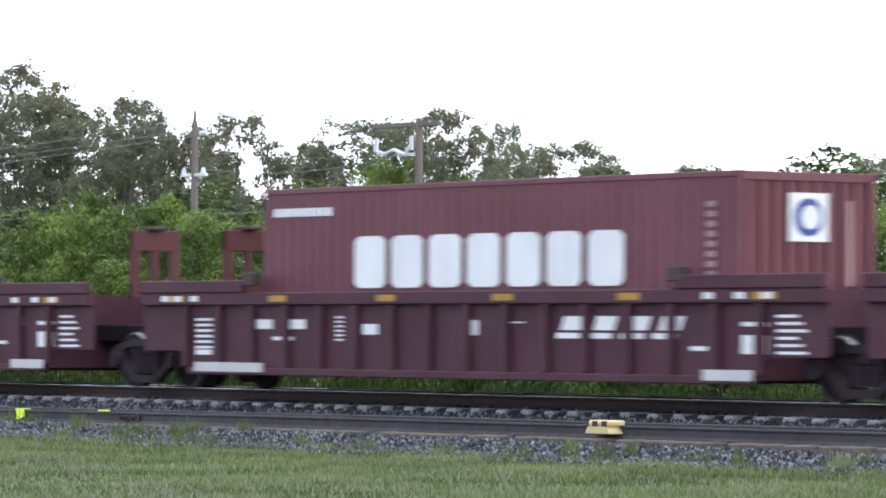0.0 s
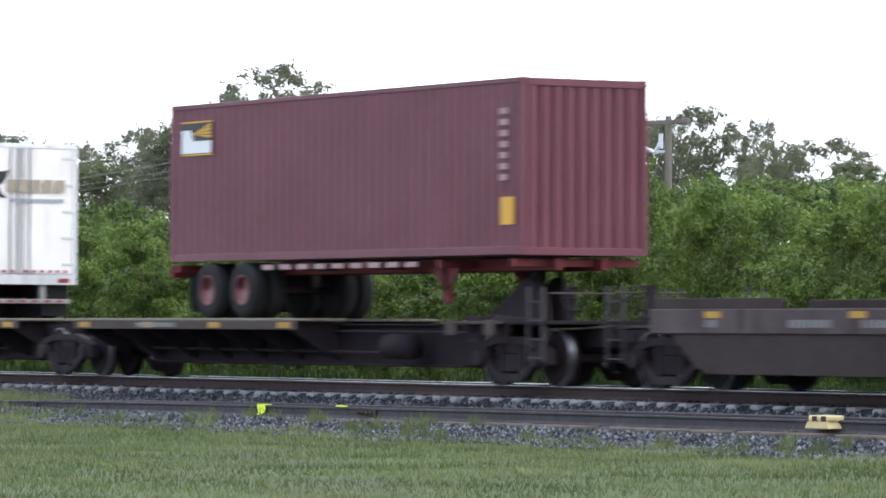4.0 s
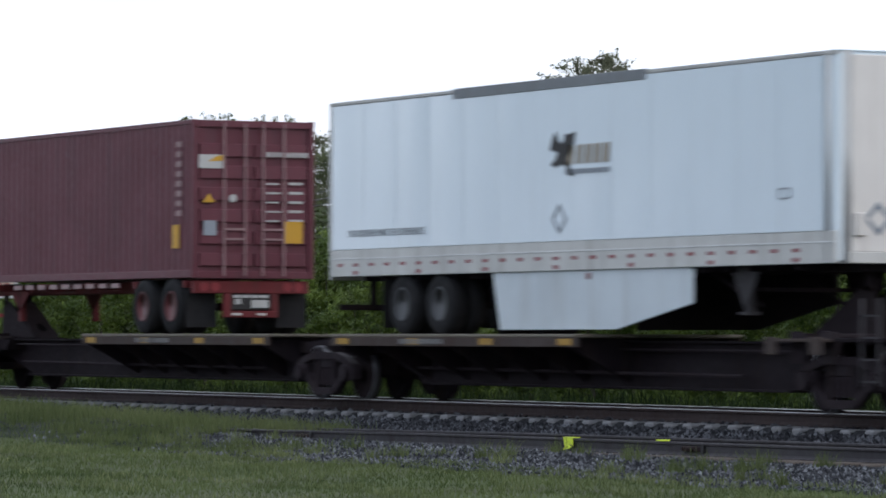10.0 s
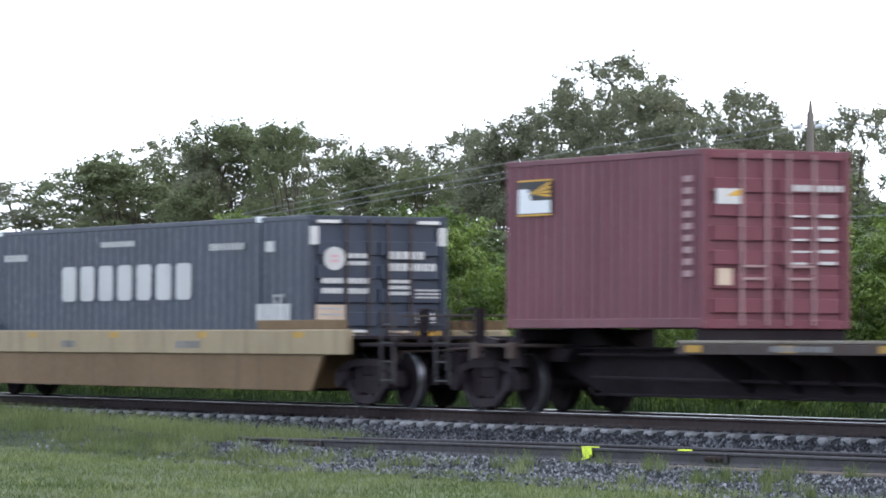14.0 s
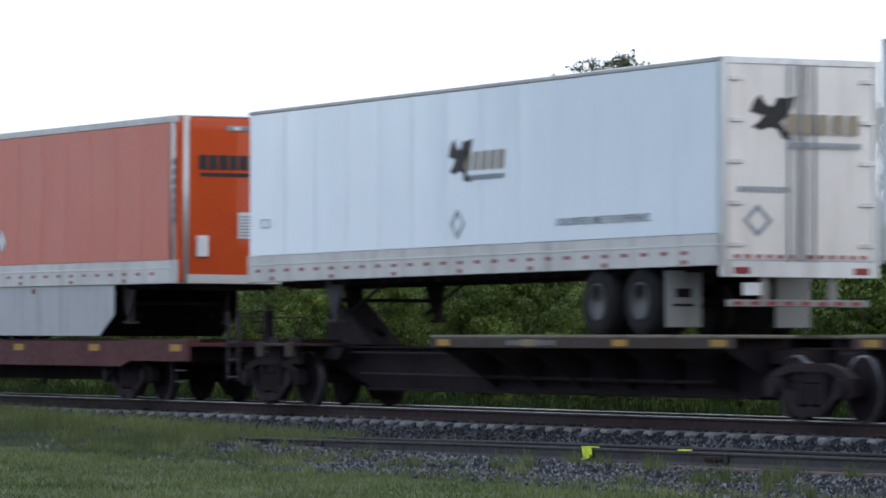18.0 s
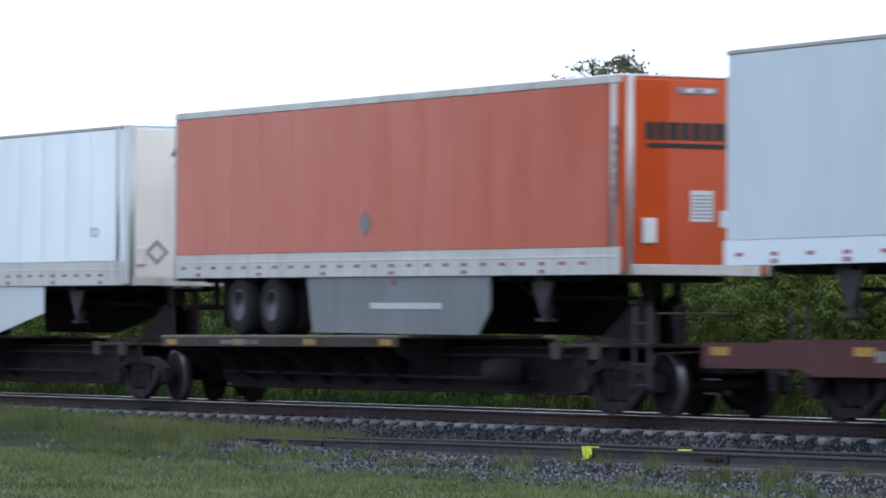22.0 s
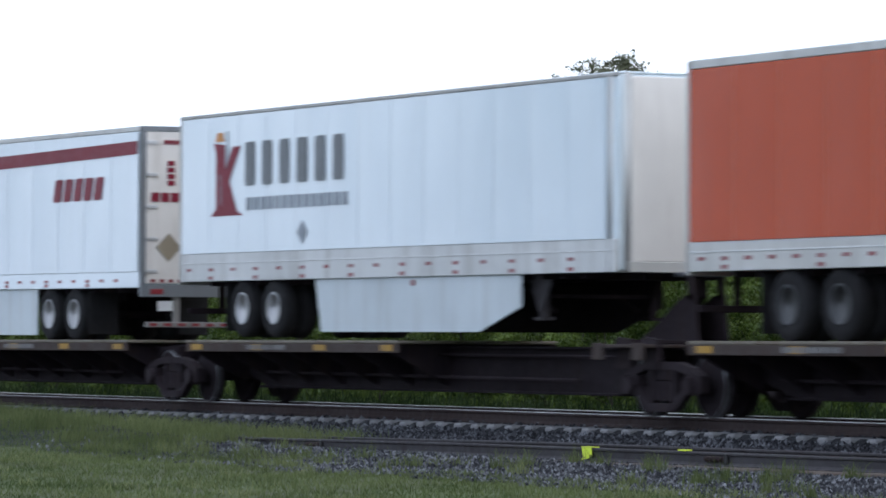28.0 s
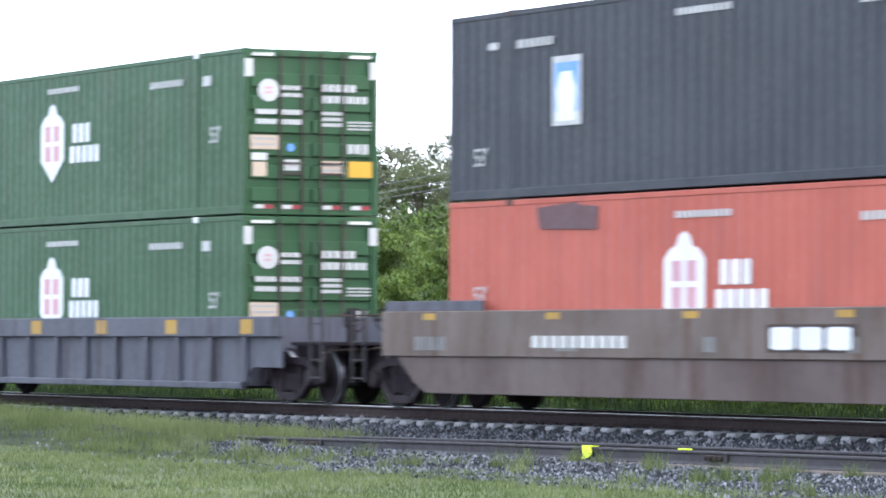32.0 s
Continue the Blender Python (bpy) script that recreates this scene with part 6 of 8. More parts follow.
def ribbed_well(left, right, pitch, top=1.56, chord=1.36, skin="maroon", chord_skin="maroon", label="maroon ribbed well car with white lettering blocks", raised=True, words=True, own_trucks=(True, False)):
    """A well car with posts along its sides."""
    L = right - left
    t = thing("well_car", label, "rail car", "well cars of the train")
    part("side_wall", Shape().plate([(0.0, 0.62), (1.2, 0.62), (1.6, 0.28), (L - 1.6, 0.28), (L - 1.2, 0.62), (L, 0.62), (L, chord), (0.0, chord)], -1.42, -1.38), skin, t)
    part("side_wall", Shape().plate([(0.0, 0.62), (1.2, 0.62), (1.6, 0.28), (L - 1.6, 0.28), (L - 1.2, 0.62), (L, 0.62), (L, chord), (0.0, chord)], 1.38, 1.42), skin, t)
    for y in (-1.52, 1.40):
        part("top_chord", Shape().box(0.0, L, y, y + 0.12, chord, top, 0.015), chord_skin, t)
        part("bottom_chord", Shape().box(1.5, L - 1.5, y, y + 0.12, 0.24, 0.36, 0.015), skin, t)
    n = int((L - 2.4) / pitch) + 1
    me = Shape().box(-0.07, 0.07, -1.52, -1.42, 0.36, chord - 0.002, 0.015).mesh("side_post", M[skin])
    for k in range(n):
        ob = new("side_post", me)
        ob.parent, ob.location.x = t, 1.4 + k * (L - 2.8) / (n - 1)
    if raised:
        for x0, x1 in ((0.0, 3.2), (L - 3.3, L)):
            for y in (-1.54, 1.44):
                part("raised_chord", Shape().box(x0, x1, y, y + 0.1, top, top + 0.2, 0.015), skin, t)
        for x in (3.2, L - 3.4):
            part("post_cap", Shape().box(x, x + 0.35, -1.55, -1.40, top + 0.1, top + 0.32, 0.02), "deck_edge", t)
    part("well_floor", Shape().box(1.9, L - 1.9, -1.36, 1.36, 0.25, 0.31), "spine_black", t)
    part("end_wall", Shape().box(1.5, 1.62, -1.38, 1.38, 0.3, top).box(L - 1.62, L - 1.5, -1.38, 1.38, 0.3, top), skin, t)
    part("end_sill", Shape().box(-0.9, 1.6, -0.45, 0.45, 0.75, 1.05, 0.02).box(L - 1.6, L + 0.9, -0.45, 0.45, 0.75, 1.05, 0.02), "spine_black", t)
    s = Shape()
    for k in range(6):
        x = 0.9 + k * (L - 2.4) / 5
        s.box(x, x + 0.5, -1.528, -1.518, chord + 0.05, top - 0.05)
    part("yellow_mark", s, "yellow_mark", t)
    if words:
        s = bars(11.65, 14.75, 0.98, 1.18, 4, -1.424, 0.36, 0.1)
        bars(11.55, 14.6, 0.86, 0.94, 4, -1.424, 0.28, 0.0, s)
        bars(3.3, 5.2, 0.98, 1.13, 2, -1.424, 0.35, 0.0, s)
        bars(3.95, 5.1, 0.80, 0.86, 1, -1.424, 0.5, 0.0, s)
        bars(6.5, 6.95, 0.90, 1.06, 1, -1.424, 0.1, 0.0, s)
        bars(9.3, 9.6, 0.90, 1.12, 1, -1.424, 0.1, 0.0, s)
        bars(10.2, 10.8, 1.08, 1.10, 1, -1.424, 0.1, 0.0, s)
        bars(14.7, 15.1, 0.70, 0.76, 1, -1.424, 0.1, 0.0, s)
        part("name_blocks", s, "print_white", t, "white lettering blocks")
        s = Shape()
        for k in range(6):
            s.box(1.62, 2.12, -1.426, -1.418, 0.66 + k * 0.09, 0.70 + k * 0.09)
            s.box(L - 1.1, L - 0.45 - 0.1 * (k % 3), -1.426, -1.418, 0.66 + k * 0.1, 0.70 + k * 0.1)
            s.box(5.75, 5.95, -1.426, -1.418, 0.80 + k * 0.07, 0.83 + k * 0.07)
        s.box(1.62, 2.1, -1.426, -1.418, 0.56, 0.64)
        for q in range(2):
            s.box(L - 1.85 + 0.3 * q, L - 1.61 + 0.3 * q, -1.426, -1.418, 0.66, 0.92)
        s.box(L - 1.85, L - 1.3, -1.426, -1.418, 1.04, 1.10).box(L - 2.5, L - 2.35, -1.426, -1.418, 1.02, 1.2)
        part("data_marking", s, "print_white", t)
        part("sill_label", Shape().box(1.74, 3.8, -1.53, -1.52, 0.29, 0.44).box(L - 2.6, L - 1.5, -1.53, -1.52, 0.29, 0.44), "print_dull", t, "long pale label plate")
        s = Shape()
        for x in (0.7, 1.1, 1.6, L - 2.6, L - 1.9, L - 1.3):
            s.box(x, x + 0.22, -1.53, -1.518, top + 0.02 - 0.16, top - 0.05)
        part("chord_label", s, "print_white", t)
    truck(t, 0.6 if own_trucks[0] else -0.45)
    if own_trucks[0]:
        coupler(t, -0.2, -1)
    if own_trucks[1]:
        truck(t, L - 0.3)
        coupler(t, L, 1)
    return t


def stand_frame(t, x, z0, z1):
    """A red-brown upright frame with round holes over the end of a well car."""
    for y0, y1 in ((-0.48, -0.30), (-0.07, 0.07), (0.30, 0.48)):
        part("stand_post", Shape().box(x, x + 0.1, y0, y1, z0, z1, 0.015), "flat_red", t)
    part("stand_beam", Shape().box(x - 0.004, x + 0.104, -0.48, 0.48, z1 - 0.36, z1, 0.015), "flat_red", t)
    part("stand_beam", Shape().box(x - 0.004, x + 0.104, -0.48, 0.48, z0, z0 + 0.28, 0.015), "flat_red", t)
    part("stand_cap", Shape().box(x - 0.08, x + 0.22, -0.14, 0.14, z1, z1 + 0.07, 0.02), "deck_edge", t)


def flat_car(left, right, trucks, stand=None, plates=()):
    """A long red-brown flat car."""
    L = right - left
    t = thing("flat_car", "dusty red-brown flat car with yellow side marks", "rail car", "flat cars of the train")
    part("deck", Shape().box(0.0, L, -1.40, 1.40, 0.98, 1.05, 0.01), "flat_red", t)
    for y in (-1.46, 1.38):
        part("side_sill", Shape().plate([(0.0, 0.72), (2.6, 0.72), (3.0, 0.62), (L - 3.0, 0.62), (L - 2.6, 0.72), (L, 0.72), (L, 1.08), (0.0, 1.08)], y, y + 0.08), "flat_red", t)
    part("centre_sill", Shape().plate([(0.3, 0.95), (0.3, 0.7), (3.4, 0.62), (5.0, 0.34), (L - 5.0, 0.34), (L - 3.4, 0.62), (L - 0.3, 0.7), (L - 0.3, 0.95)], -0.34, 0.34), "spine_black", t)
    s = Shape()
    for k in range(15):
        x = 0.8 + k * (L - 1.6) / 14
        s.endplate([(-1.36, 0.72), (1.36, 0.72), (1.36, 0.97), (-1.36, 0.97)], x - 0.04, x + 0.04)
    part("cross_bearer", s, "spine_black", t)
    s = Shape()
    for k in range(8):
        x = 0.25 + k * (L - 1.0) / 7
        s.box(x, x + 0.5, -1.466, -1.458, 0.9, 1.02)
    part("yellow_mark", s, "yellow_mark", t)
    s = bars(4.6, 7.6, 0.82, 0.97, 12, -1.463, 0.25)
    bars(L - 12.0, L - 10.4, 0.8, 0.95, 6, -1.463, 0.25, 0.0, s)
    bars(L * 0.5, L * 0.5 + 1.3, 0.8, 0.95, 5, -1.463, 0.25, 0.0, s)
    part("data_marking", s, "bumper_grey", t)
    for y in (-0.95, 0.75):
        part("deck_rail", Shape().box(1.0, L - 1.0, y, y + 0.2, 1.05, 1.12, 0.01), "flat_red", t)
    for x0, x1 in plates:
        part("bridge_plate", Shape().box(x0, x1, -1.3, -0.5, 1.06, 1.16, 0.02), "bumper_grey", t)
    if stand is not None:
        hitch_stand(t, stand, 1, True)
    for x in trucks:
        truck(t, x - left)
    s = Shape().rod((8, -1.0, 0.6), (9.2, -1.0, 0.6), 0.2, None, 12)
    part("air_tank", s, "spine_black", t, "", True)
    for x, w in ((0.0, -1), (L, 1)):
        part("coupler", Shape().box(*sorted((x, x + w * 0.45)), -0.12, 0.12, 0.72, 0.96, 0.03), "truck_iron", t)
        s = Shape()
        for k in range(3):
            s.box(*sorted((x - w * 0.05, x - w * 0.5)), -1.47, -1.44, 0.35 + k * 0.2, 0.375 + k * 0.2)
        part("step", s, "rail_grey", t)
    return t

# ---- ground and track ----
RAIL_X0, RAIL_X1 = -190.0, 40.0


def ground_height(x, y):
    """Height of the bare ground: the raised bed of the main line, the low siding, the verge."""
    def ramp_(a, b, q):
        return max(0.0, min(1.0, (q - a) / (b - a)))
    z = -0.60
    z += 0.30 * ramp_(-3.1, -1.5, y) * (1 - ramp_(2.0, 3.6, y)) + 0.09 * ramp_(-1.34, -1.15, y) * (1 - ramp_(1.5, 2.2, y))
    z += 0.10 * ramp_(-6.9, -6.0, y) * (1 - ramp_(-3.2, -1.75, y))
    # the verge rises over the buried end of the siding
    swell = ramp_(-61.0, -72.0, x) * ramp_(-16.0, -7.0, y) * (1 - ramp_(-5.0, -3.0, y))
    z += 0.27 * swell
    z += 0.03 * noise.noise(Vector((x * 0.35, y * 0.35, 0.0))) * (1 - ramp_(-7.5, -6.5, y) * (1 - ramp_(4, 6, y)))
    return z


def sheet(name, xs, ys, material, label, lift=0.0):
    v = [(x, y, ground_height(x, y) + lift) for y in ys for x in xs]
    n = len(xs)
    f = [(j * n + i, j * n + i + 1, (j + 1) * n + i + 1, (j + 1) * n + i) for j in range(len(ys) - 1) for i in range(n - 1)]
    me = bpy.data.meshes.new(name)
    me.from_pydata(v, [], f)
    me.materials.append(M[material])
    me.polygons.foreach_set("use_smooth", [True] * len(me.polygons))
    return tagged(new(name, me), label, "ground", "", "structure")


def steps(a, b, d):
    n = max(1, int(round((b - a) / d)))
    return [a + (b - a) * i / n for i in range(n + 1)]


XS = [-2500, -900, -400, -240] + steps(-190, 40, 2.0) + [120, 400, 900, 2500]
sheet("ground", XS, [-2500, -600, -150] + steps(-60, -10.5, 1.5) + [-9.6, -8.8, -8.4], "soil", "mown grass verge on sandy soil")
sheet("ballast", XS, [-8.4, -7.6, -6.9, -6.4, -6.0, -5.0, -4.0, -3.2, -2.8, -2.4, -2.0, -1.75, -1.5, -1.34, -1.15, 0.0, 1.15, 1.5, 2.0, 2.8, 3.6, 4.2], "bed", "crushed stone ballast bed, near black as shaded gaps between stones")
sheet("ground_behind", XS, [4.2, 6.0, 10.0, 20.0, 45.0, 150.0, 600.0, 2500.0], "litter", "leafy ground under the trees")


def rail_shape(x0, x1, y, z, s=None, scale=1.0):
    """A flat-bottomed rail by its section."""
    half = [(0.000, 0.0), (0.030, -0.003), (0.037, -0.012), (0.037, -0.035), (0.010, -0.05), (0.009, -0.14), (0.04, -0.165), (0.075, -0.178), (0.075, -0.19)]
    ring = [(y - a * scale, z + b * scale) for a, b in half[::-1]] + [(y + a * scale, z + b * scale) for a, b in half[1:]]
    return (s or Shape()).endplate(ring, x0, x1)


main = tagged(new("railway_track"), "main line track of worn steel rails on concrete ties", "railway track", "", "structure")
for y in (-0.755, 0.755):
    r = part("rail", rail_shape(RAIL_X0, RAIL_X1, y, 0.0), "rail_side", main)
    crown = [(-0.028, -0.004), (-0.027, 0.001), (-0.018, 0.005), (0.0, 0.007), (0.018, 0.005), (0.030, 0.0), (0.030, -0.012)]
    part("rail_head", Shape().endplate([(y + a, b) for a, b in crown], RAIL_X0, RAIL_X1), "rail_top", r)

tie_main = Shape().box(-0.125, 0.125, -1.30, 1.30, -0.40, -0.196, 0.03).mesh("tie", M["concrete"])
for k in range(132):
    ob = new("tie", tie_main)
    ob.parent, ob.location = main, (-108.0 + 0.61 * k, 0.03 * math.sin(5.1 * k), 0.006 * math.sin(3.3 * k))

siding = tagged(new("siding_track"), "old grey siding track half sunk in gravel", "railway track", "", "structure")
SIDE_Z = [(-66.0, -0.415), (-62.0, -0.372), (-56.0, -0.318), (-50.0, -0.292), (-44.0, -0.264), (-36.0, -0.245), (-30.0, -0.225), (-5.0, -0.20)]
for y in (-5.15, -3.65):
    for k, ((xa, za), (xb, zb)) in enumerate(zip(SIDE_Z, SIDE_Z[1:])):
        s = rail_shape(xa, xb, y, 0.0, None, 0.92)
        s.v = [(px, py, pz + za + (zb - za) * (px - xa) / (xb - xa)) for px, py, pz in s.v]
        part("rail", s, "rail_grey", siding)


def side_z(x):
    for (xa, za), (xb, zb) in zip(SIDE_Z, SIDE_Z[1:]):
        if x <= xb:
            return za + (zb - za) * (x - xa) / (xb - xa)
    return -0.2


for x in (-60.45, -48.72):
    z = side_z(x)
    for y in (-5.15,):
        j = part("joint_bar", Shape().box(x - 0.22, x + 0.24, y - 0.05, y + 0.05, z - 0.12, z - 0.05, 0.012), "rail_side", siding, "dark bolted joint bar")
        s = Shape()
        for k in range(4):
            s.rod((x - 0.17 + k * 0.12, y - 0.05, z - 0.085), (x - 0.17 + k * 0.12, y - 0.08, z - 0.085), 0.022, None, 6)
        part("bolt", s, "rail_side", j)
    part("joint_gap", Shape().box(x + 0.245, x + 0.33, y - 0.045, y + 0.045, z - 0.17, z - 0.01, 0.01), "black", siding)
tie_mesh = Shape().box(-0.12, 0.12, -6.0 + 0.35, -3.15, -0.12, 0.0, 0.02).mesh("tie", M["tie_wood"])
rnd = random.Random(5)
for k in range(62):
    x = -64.5 + k * 0.56 + rnd.uniform(-0.05, 0.05)
    ob = new("tie", tie_mesh)
    ob.parent, ob.location = siding, (x, rnd.uniform(-0.08, 0.08), side_z(x) - 0.172)
    ob.rotation_euler.z = rnd.uniform(-0.03, 0.03)

# a lime ribbon and a paint dab on the siding rail, and a cream block beside it
z = side_z(-52.0)
flag = thing("marker_ribbon", "lime plastic ribbon folded over the siding rail", "ribbon")
part("fold", Shape().box(-52.14, -51.86, -5.20, -5.08, z + 0.002, z + 0.014, 0.004), "lime", flag)
part("tail", Shape().plate([(-52.10, z), (-51.86, z), (-51.84, z - 0.10), (-51.94, z - 0.14), (-52.16, z - 0.17), (-52.06, z - 0.13)], -5.215, -5.200), "lime", flag)
dab = thing("marker_tape", "small strip of lime tape on the siding rail", "tape")
part("strip", Shape().box(-49.62, -49.40, -5.19, -5.10, side_z(-49.5) + 0.002, side_z(-49.5) + 0.02, 0.004), "lime", dab)
z = side_z(-36.65)
block = thing("rail_block", "cream painted steel block clamped on the siding rail", "derail")
part("body", Shape().box(-36.90, -36.44, -5.36, -5.10, z - 0.02, z + 0.06, 0.02), "cream", block)
part("foot", Shape().plate([(-36.94, z - 0.11), (-36.42, z - 0.11), (-36.48, z - 0.02), (-36.88, z - 0.02)], -5.38, -5.12), "cream", block)
part("shadow_slot", Shape().box(-36.80, -36.70, -5.37, -5.35, z - 0.03, z + 0.05).box(-36.60, -36.50, -5.37, -5.35, z - 0.03, z + 0.05), "hitch_rust", block)


def scatter(name, material, count, area, size, flat, label, category, seed):
    """Many small broken stones lying on the ground, in one mesh."""
    g = np.random.default_rng(seed)
    base = np.array([(1, 0, 0), (-1, 0, 0), (0, 1, 0), (0, -1, 0), (0.15, 0.1, 1.0)], float)
    faces = np.array([(0, 2, 4), (2, 1, 4), (1, 3, 4), (3, 0, 4)])
    pts = area(g, count)
    count = len(pts)
    v = base[None] * (size * g.uniform(0.6, 1.5, (count, 1, 1))) * g.uniform(0.6, 1.25, (count, 5, 1))
    v += g.normal(0, size * 0.18, (count, 5, 3))
    v[..., 2] *= flat
    a = g.uniform(0, 6.28, count)[:, None]
    x, y = v[..., 0] * np.cos(a) - v[..., 1] * np.sin(a), v[..., 0] * np.sin(a) + v[..., 1] * np.cos(a)
    z = np.array([ground_height(px, py) for px, py in pts]) + size * 0.35
    v = np.stack([x + pts[:, :1], y + pts[:, 1:], v[..., 2] + z[:, None]], -1).reshape(-1, 3)
    f = (faces[None] + 5 * np.arange(count)[:, None, None]).reshape(-1, 3)
    me = bpy.data.meshes.new(name)
    me.vertices.add(len(v))
    me.vertices.foreach_set("co", v.ravel())
    me.loops.add(f.size)
    me.loops.foreach_set("vertex_index", f.ravel())
    me.polygons.add(len(f))
    me.polygons.foreach_set("loop_start", np.arange(0, f.size, 3))
    me.materials.append(M[material])
    me.update()
    me.validate()
    return tagged(new(name, me), label, category, "", "stuff")


def strip_area(x0, x1, y0, y1):
    return lambda g, n: np.stack([g.uniform(x0, x1, n), g.uniform(y0, y1, n)], -1)


def gravel_area(g, n):
    """Loose gravel round the siding, thinning out into the verge."""
    x, y = g.uniform(-76, -26, n), -3.2 - 5.9 * g.random(n) ** 0.9
    keep = (y > grass_edge(x) - 0.5 + g.normal(0, 0.25, n)) & (x > weedy_line(y) + g.normal(0, 0.9, n) - 6.0 * (g.random(n) < 0.06))
    return np.stack([x[keep], y[keep]], -1)


def weedy_line(y):
    """Beyond this line the verge has overgrown the gravel."""
    return -66.0 + 2.4 * (-4.8 - y)


def grass_edge(x):
    """The wavering line where grass takes over from gravel."""
    left = np.clip((-56.0 - x) / 4.0, 0, 1)
    return -8.35 + 0.22 * np.sin(x * 1.7) + 0.2 * np.sin(x * 0.63 + 1.0) + 0.12 * np.sin(x * 4.1) - 0.5 * left


scatter("ballast_stones", "stone", 42000, strip_area(-104, -26, -3.5, -1.34), 0.034, 1.1, "broken dark grey ballast stones", "stones", 1)
scatter("ballast_stones", "stone_pale", 70000, gravel_area, 0.026, 1.1, "broken pale grey gravel by the siding", "stones", 2)
scatter("ballast_stones", "stone", 7000, strip_area(-104, -26, -1.1, 1.6), 0.042, 0.8, "broken grey ballast stones", "stones", 3)


def blades(name, material, count, area, low, high, wide, label, seed, lean=0.5):
    """Upright blades of grass, each one thin bent leaf, in one mesh."""
    g = np.random.default_rng(seed)
    p = area(g, count)
    count = len(p)
    z = np.array([ground_height(px, py) for px, py in p])
    h = g.uniform(low, high, count) * g.uniform(0.6, 1.2, count)
    a, b = g.uniform(0, 6.28, count), g.uniform(0, 6.28, count)
    w = wide * g.uniform(0.6, 1.4, count)
    ca, sa = np.cos(a) * w, np.sin(a) * w
    l = lean * h * g.uniform(0.1, 1.0, count)
    lx, ly = np.cos(b) * l, np.sin(b) * l
    v = np.empty((count, 5, 3))
    v[:, 0] = np.stack([p[:, 0] - ca, p[:, 1] - sa, z - 0.01], -1)
    v[:, 1] = np.stack([p[:, 0] + ca, p[:, 1] + sa, z - 0.01], -1)
    v[:, 2] = np.stack([p[:, 0] + 0.7 * ca + 0.35 * lx, p[:, 1] + 0.7 * sa + 0.35 * ly, z + 0.6 * h], -1)
    v[:, 3] = np.stack([p[:, 0] - 0.7 * ca + 0.35 * lx, p[:, 1] - 0.7 * sa + 0.35 * ly, z + 0.6 * h], -1)
    v[:, 4] = np.stack([p[:, 0] + lx, p[:, 1] + ly, z + h], -1)
    f = np.array([(0, 1, 4)]) if high < 0.1 else np.array([(0, 1, 2), (0, 2, 3), (3, 2, 4)])
    f = (f[None] + 5 * np.arange(count)[:, None, None]).reshape(-1, 3)
    me = bpy.data.meshes.new(name)
    me.vertices.add(count * 5)
    me.vertices.foreach_set("co", v.ravel())
    me.loops.add(f.size)
    me.loops.foreach_set("vertex_index", f.ravel())
    me.polygons.add(len(f))
    me.polygons.foreach_set("loop_start", np.arange(0, f.size, 3))
    me.materials.append(M[material])
    me.update()
    me.validate()
    return tagged(new(name, me), label, "grass", "", "stuff")


def verge(g, n):
    """The stretch of verge before the siding, thin where the gravel ends."""
    x = g.uniform(-82, -16, n)
    y = -6.0 - 23.0 * g.random(n) ** 1.25
    keep = (y < grass_edge(x) - 0.45 * g.random(n) ** 2 + 0.25 * g.normal(0, 1, n) * (g.random(n) < 0.3)) | (x < weedy_line(y) + g.normal(0, 0.7, n))
    return np.stack([x[keep], y[keep]], -1)


def tufts(spots, spread_, per):
    def area(g, n):
        c = np.array(spots)
        p = np.repeat(c, per, 0)[:, :2] + g.normal(0, 1, (len(c) * per, 2)) * np.repeat(c, per, 0)[:, 2:3] * np.array([1.0, 0.45]) * spread_
        return p
    return area


blades("grass", "blade", 260000, verge, 0.025, 0.085, 0.007, "short dry green mown grass", 11, 1.1)
g0 = np.random.default_rng(4)
edge = [(x, float(grass_edge(x)) + 0.1 * math.sin(x * 9.0), 0.22) for x in np.arange(-60, -24, 0.62)]
blades("grass", "weed", 0, tufts(edge, 1.0, 60), 0.03, 0.13, 0.006, "ragged grass along the gravel edge", 12, 0.9)
clumps = [(float(g0.uniform(-64, -28)), float(g0.uniform(-8.2, -5.6)), float(g0.uniform(0.06, 0.16))) for k in range(46)]
blades("grass", "weed", 0, tufts(clumps, 1.0, 80), 0.05, 0.28, 0.005, "weeds growing in the gravel", 13, 0.8)
bits = [(float(g0.uniform(-66, -18)), float(-8.9 - 12 * g0.random() ** 1.5), float(g0.uniform(0.1, 0.4))) for k in range(420)]
blades("grass", "dry_blade", 0, tufts(bits, 1.0, 70), 0.04, 0.11, 0.005, "paler tufts in the mown verge", 16, 1.0)
near = [(float(g0.uniform(-63, -53)), float(g0.uniform(-8.6, -6.2)), float(g0.uniform(0.1, 0.3))) for k in range(46)]
blades("grass", "weed", 0, tufts(near, 1.0, 60), 0.04, 0.2, 0.005, "weeds spreading over the gravel", 17, 0.9)
swale = [(float(g0.uniform(-92, -62.5)), float(g0.uniform(-6.9, -3.3)), 0.45) for k in range(300)]
blades("grass", "weed", 0, tufts(swale, 1.0, 130), 0.08, 0.30, 0.005, "taller weeds over the buried end of the siding", 14, 0.8)
# far-side weeds hold the shade below the thickets in their leaf colour
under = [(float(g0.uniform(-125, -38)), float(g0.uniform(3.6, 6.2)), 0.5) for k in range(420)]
blades("grass", "weed_shaded", 0, tufts(under, 1.0, 80), 0.2, 0.75, 0.02, "weeds along the far side of the bed, toned dark as shade", 15)

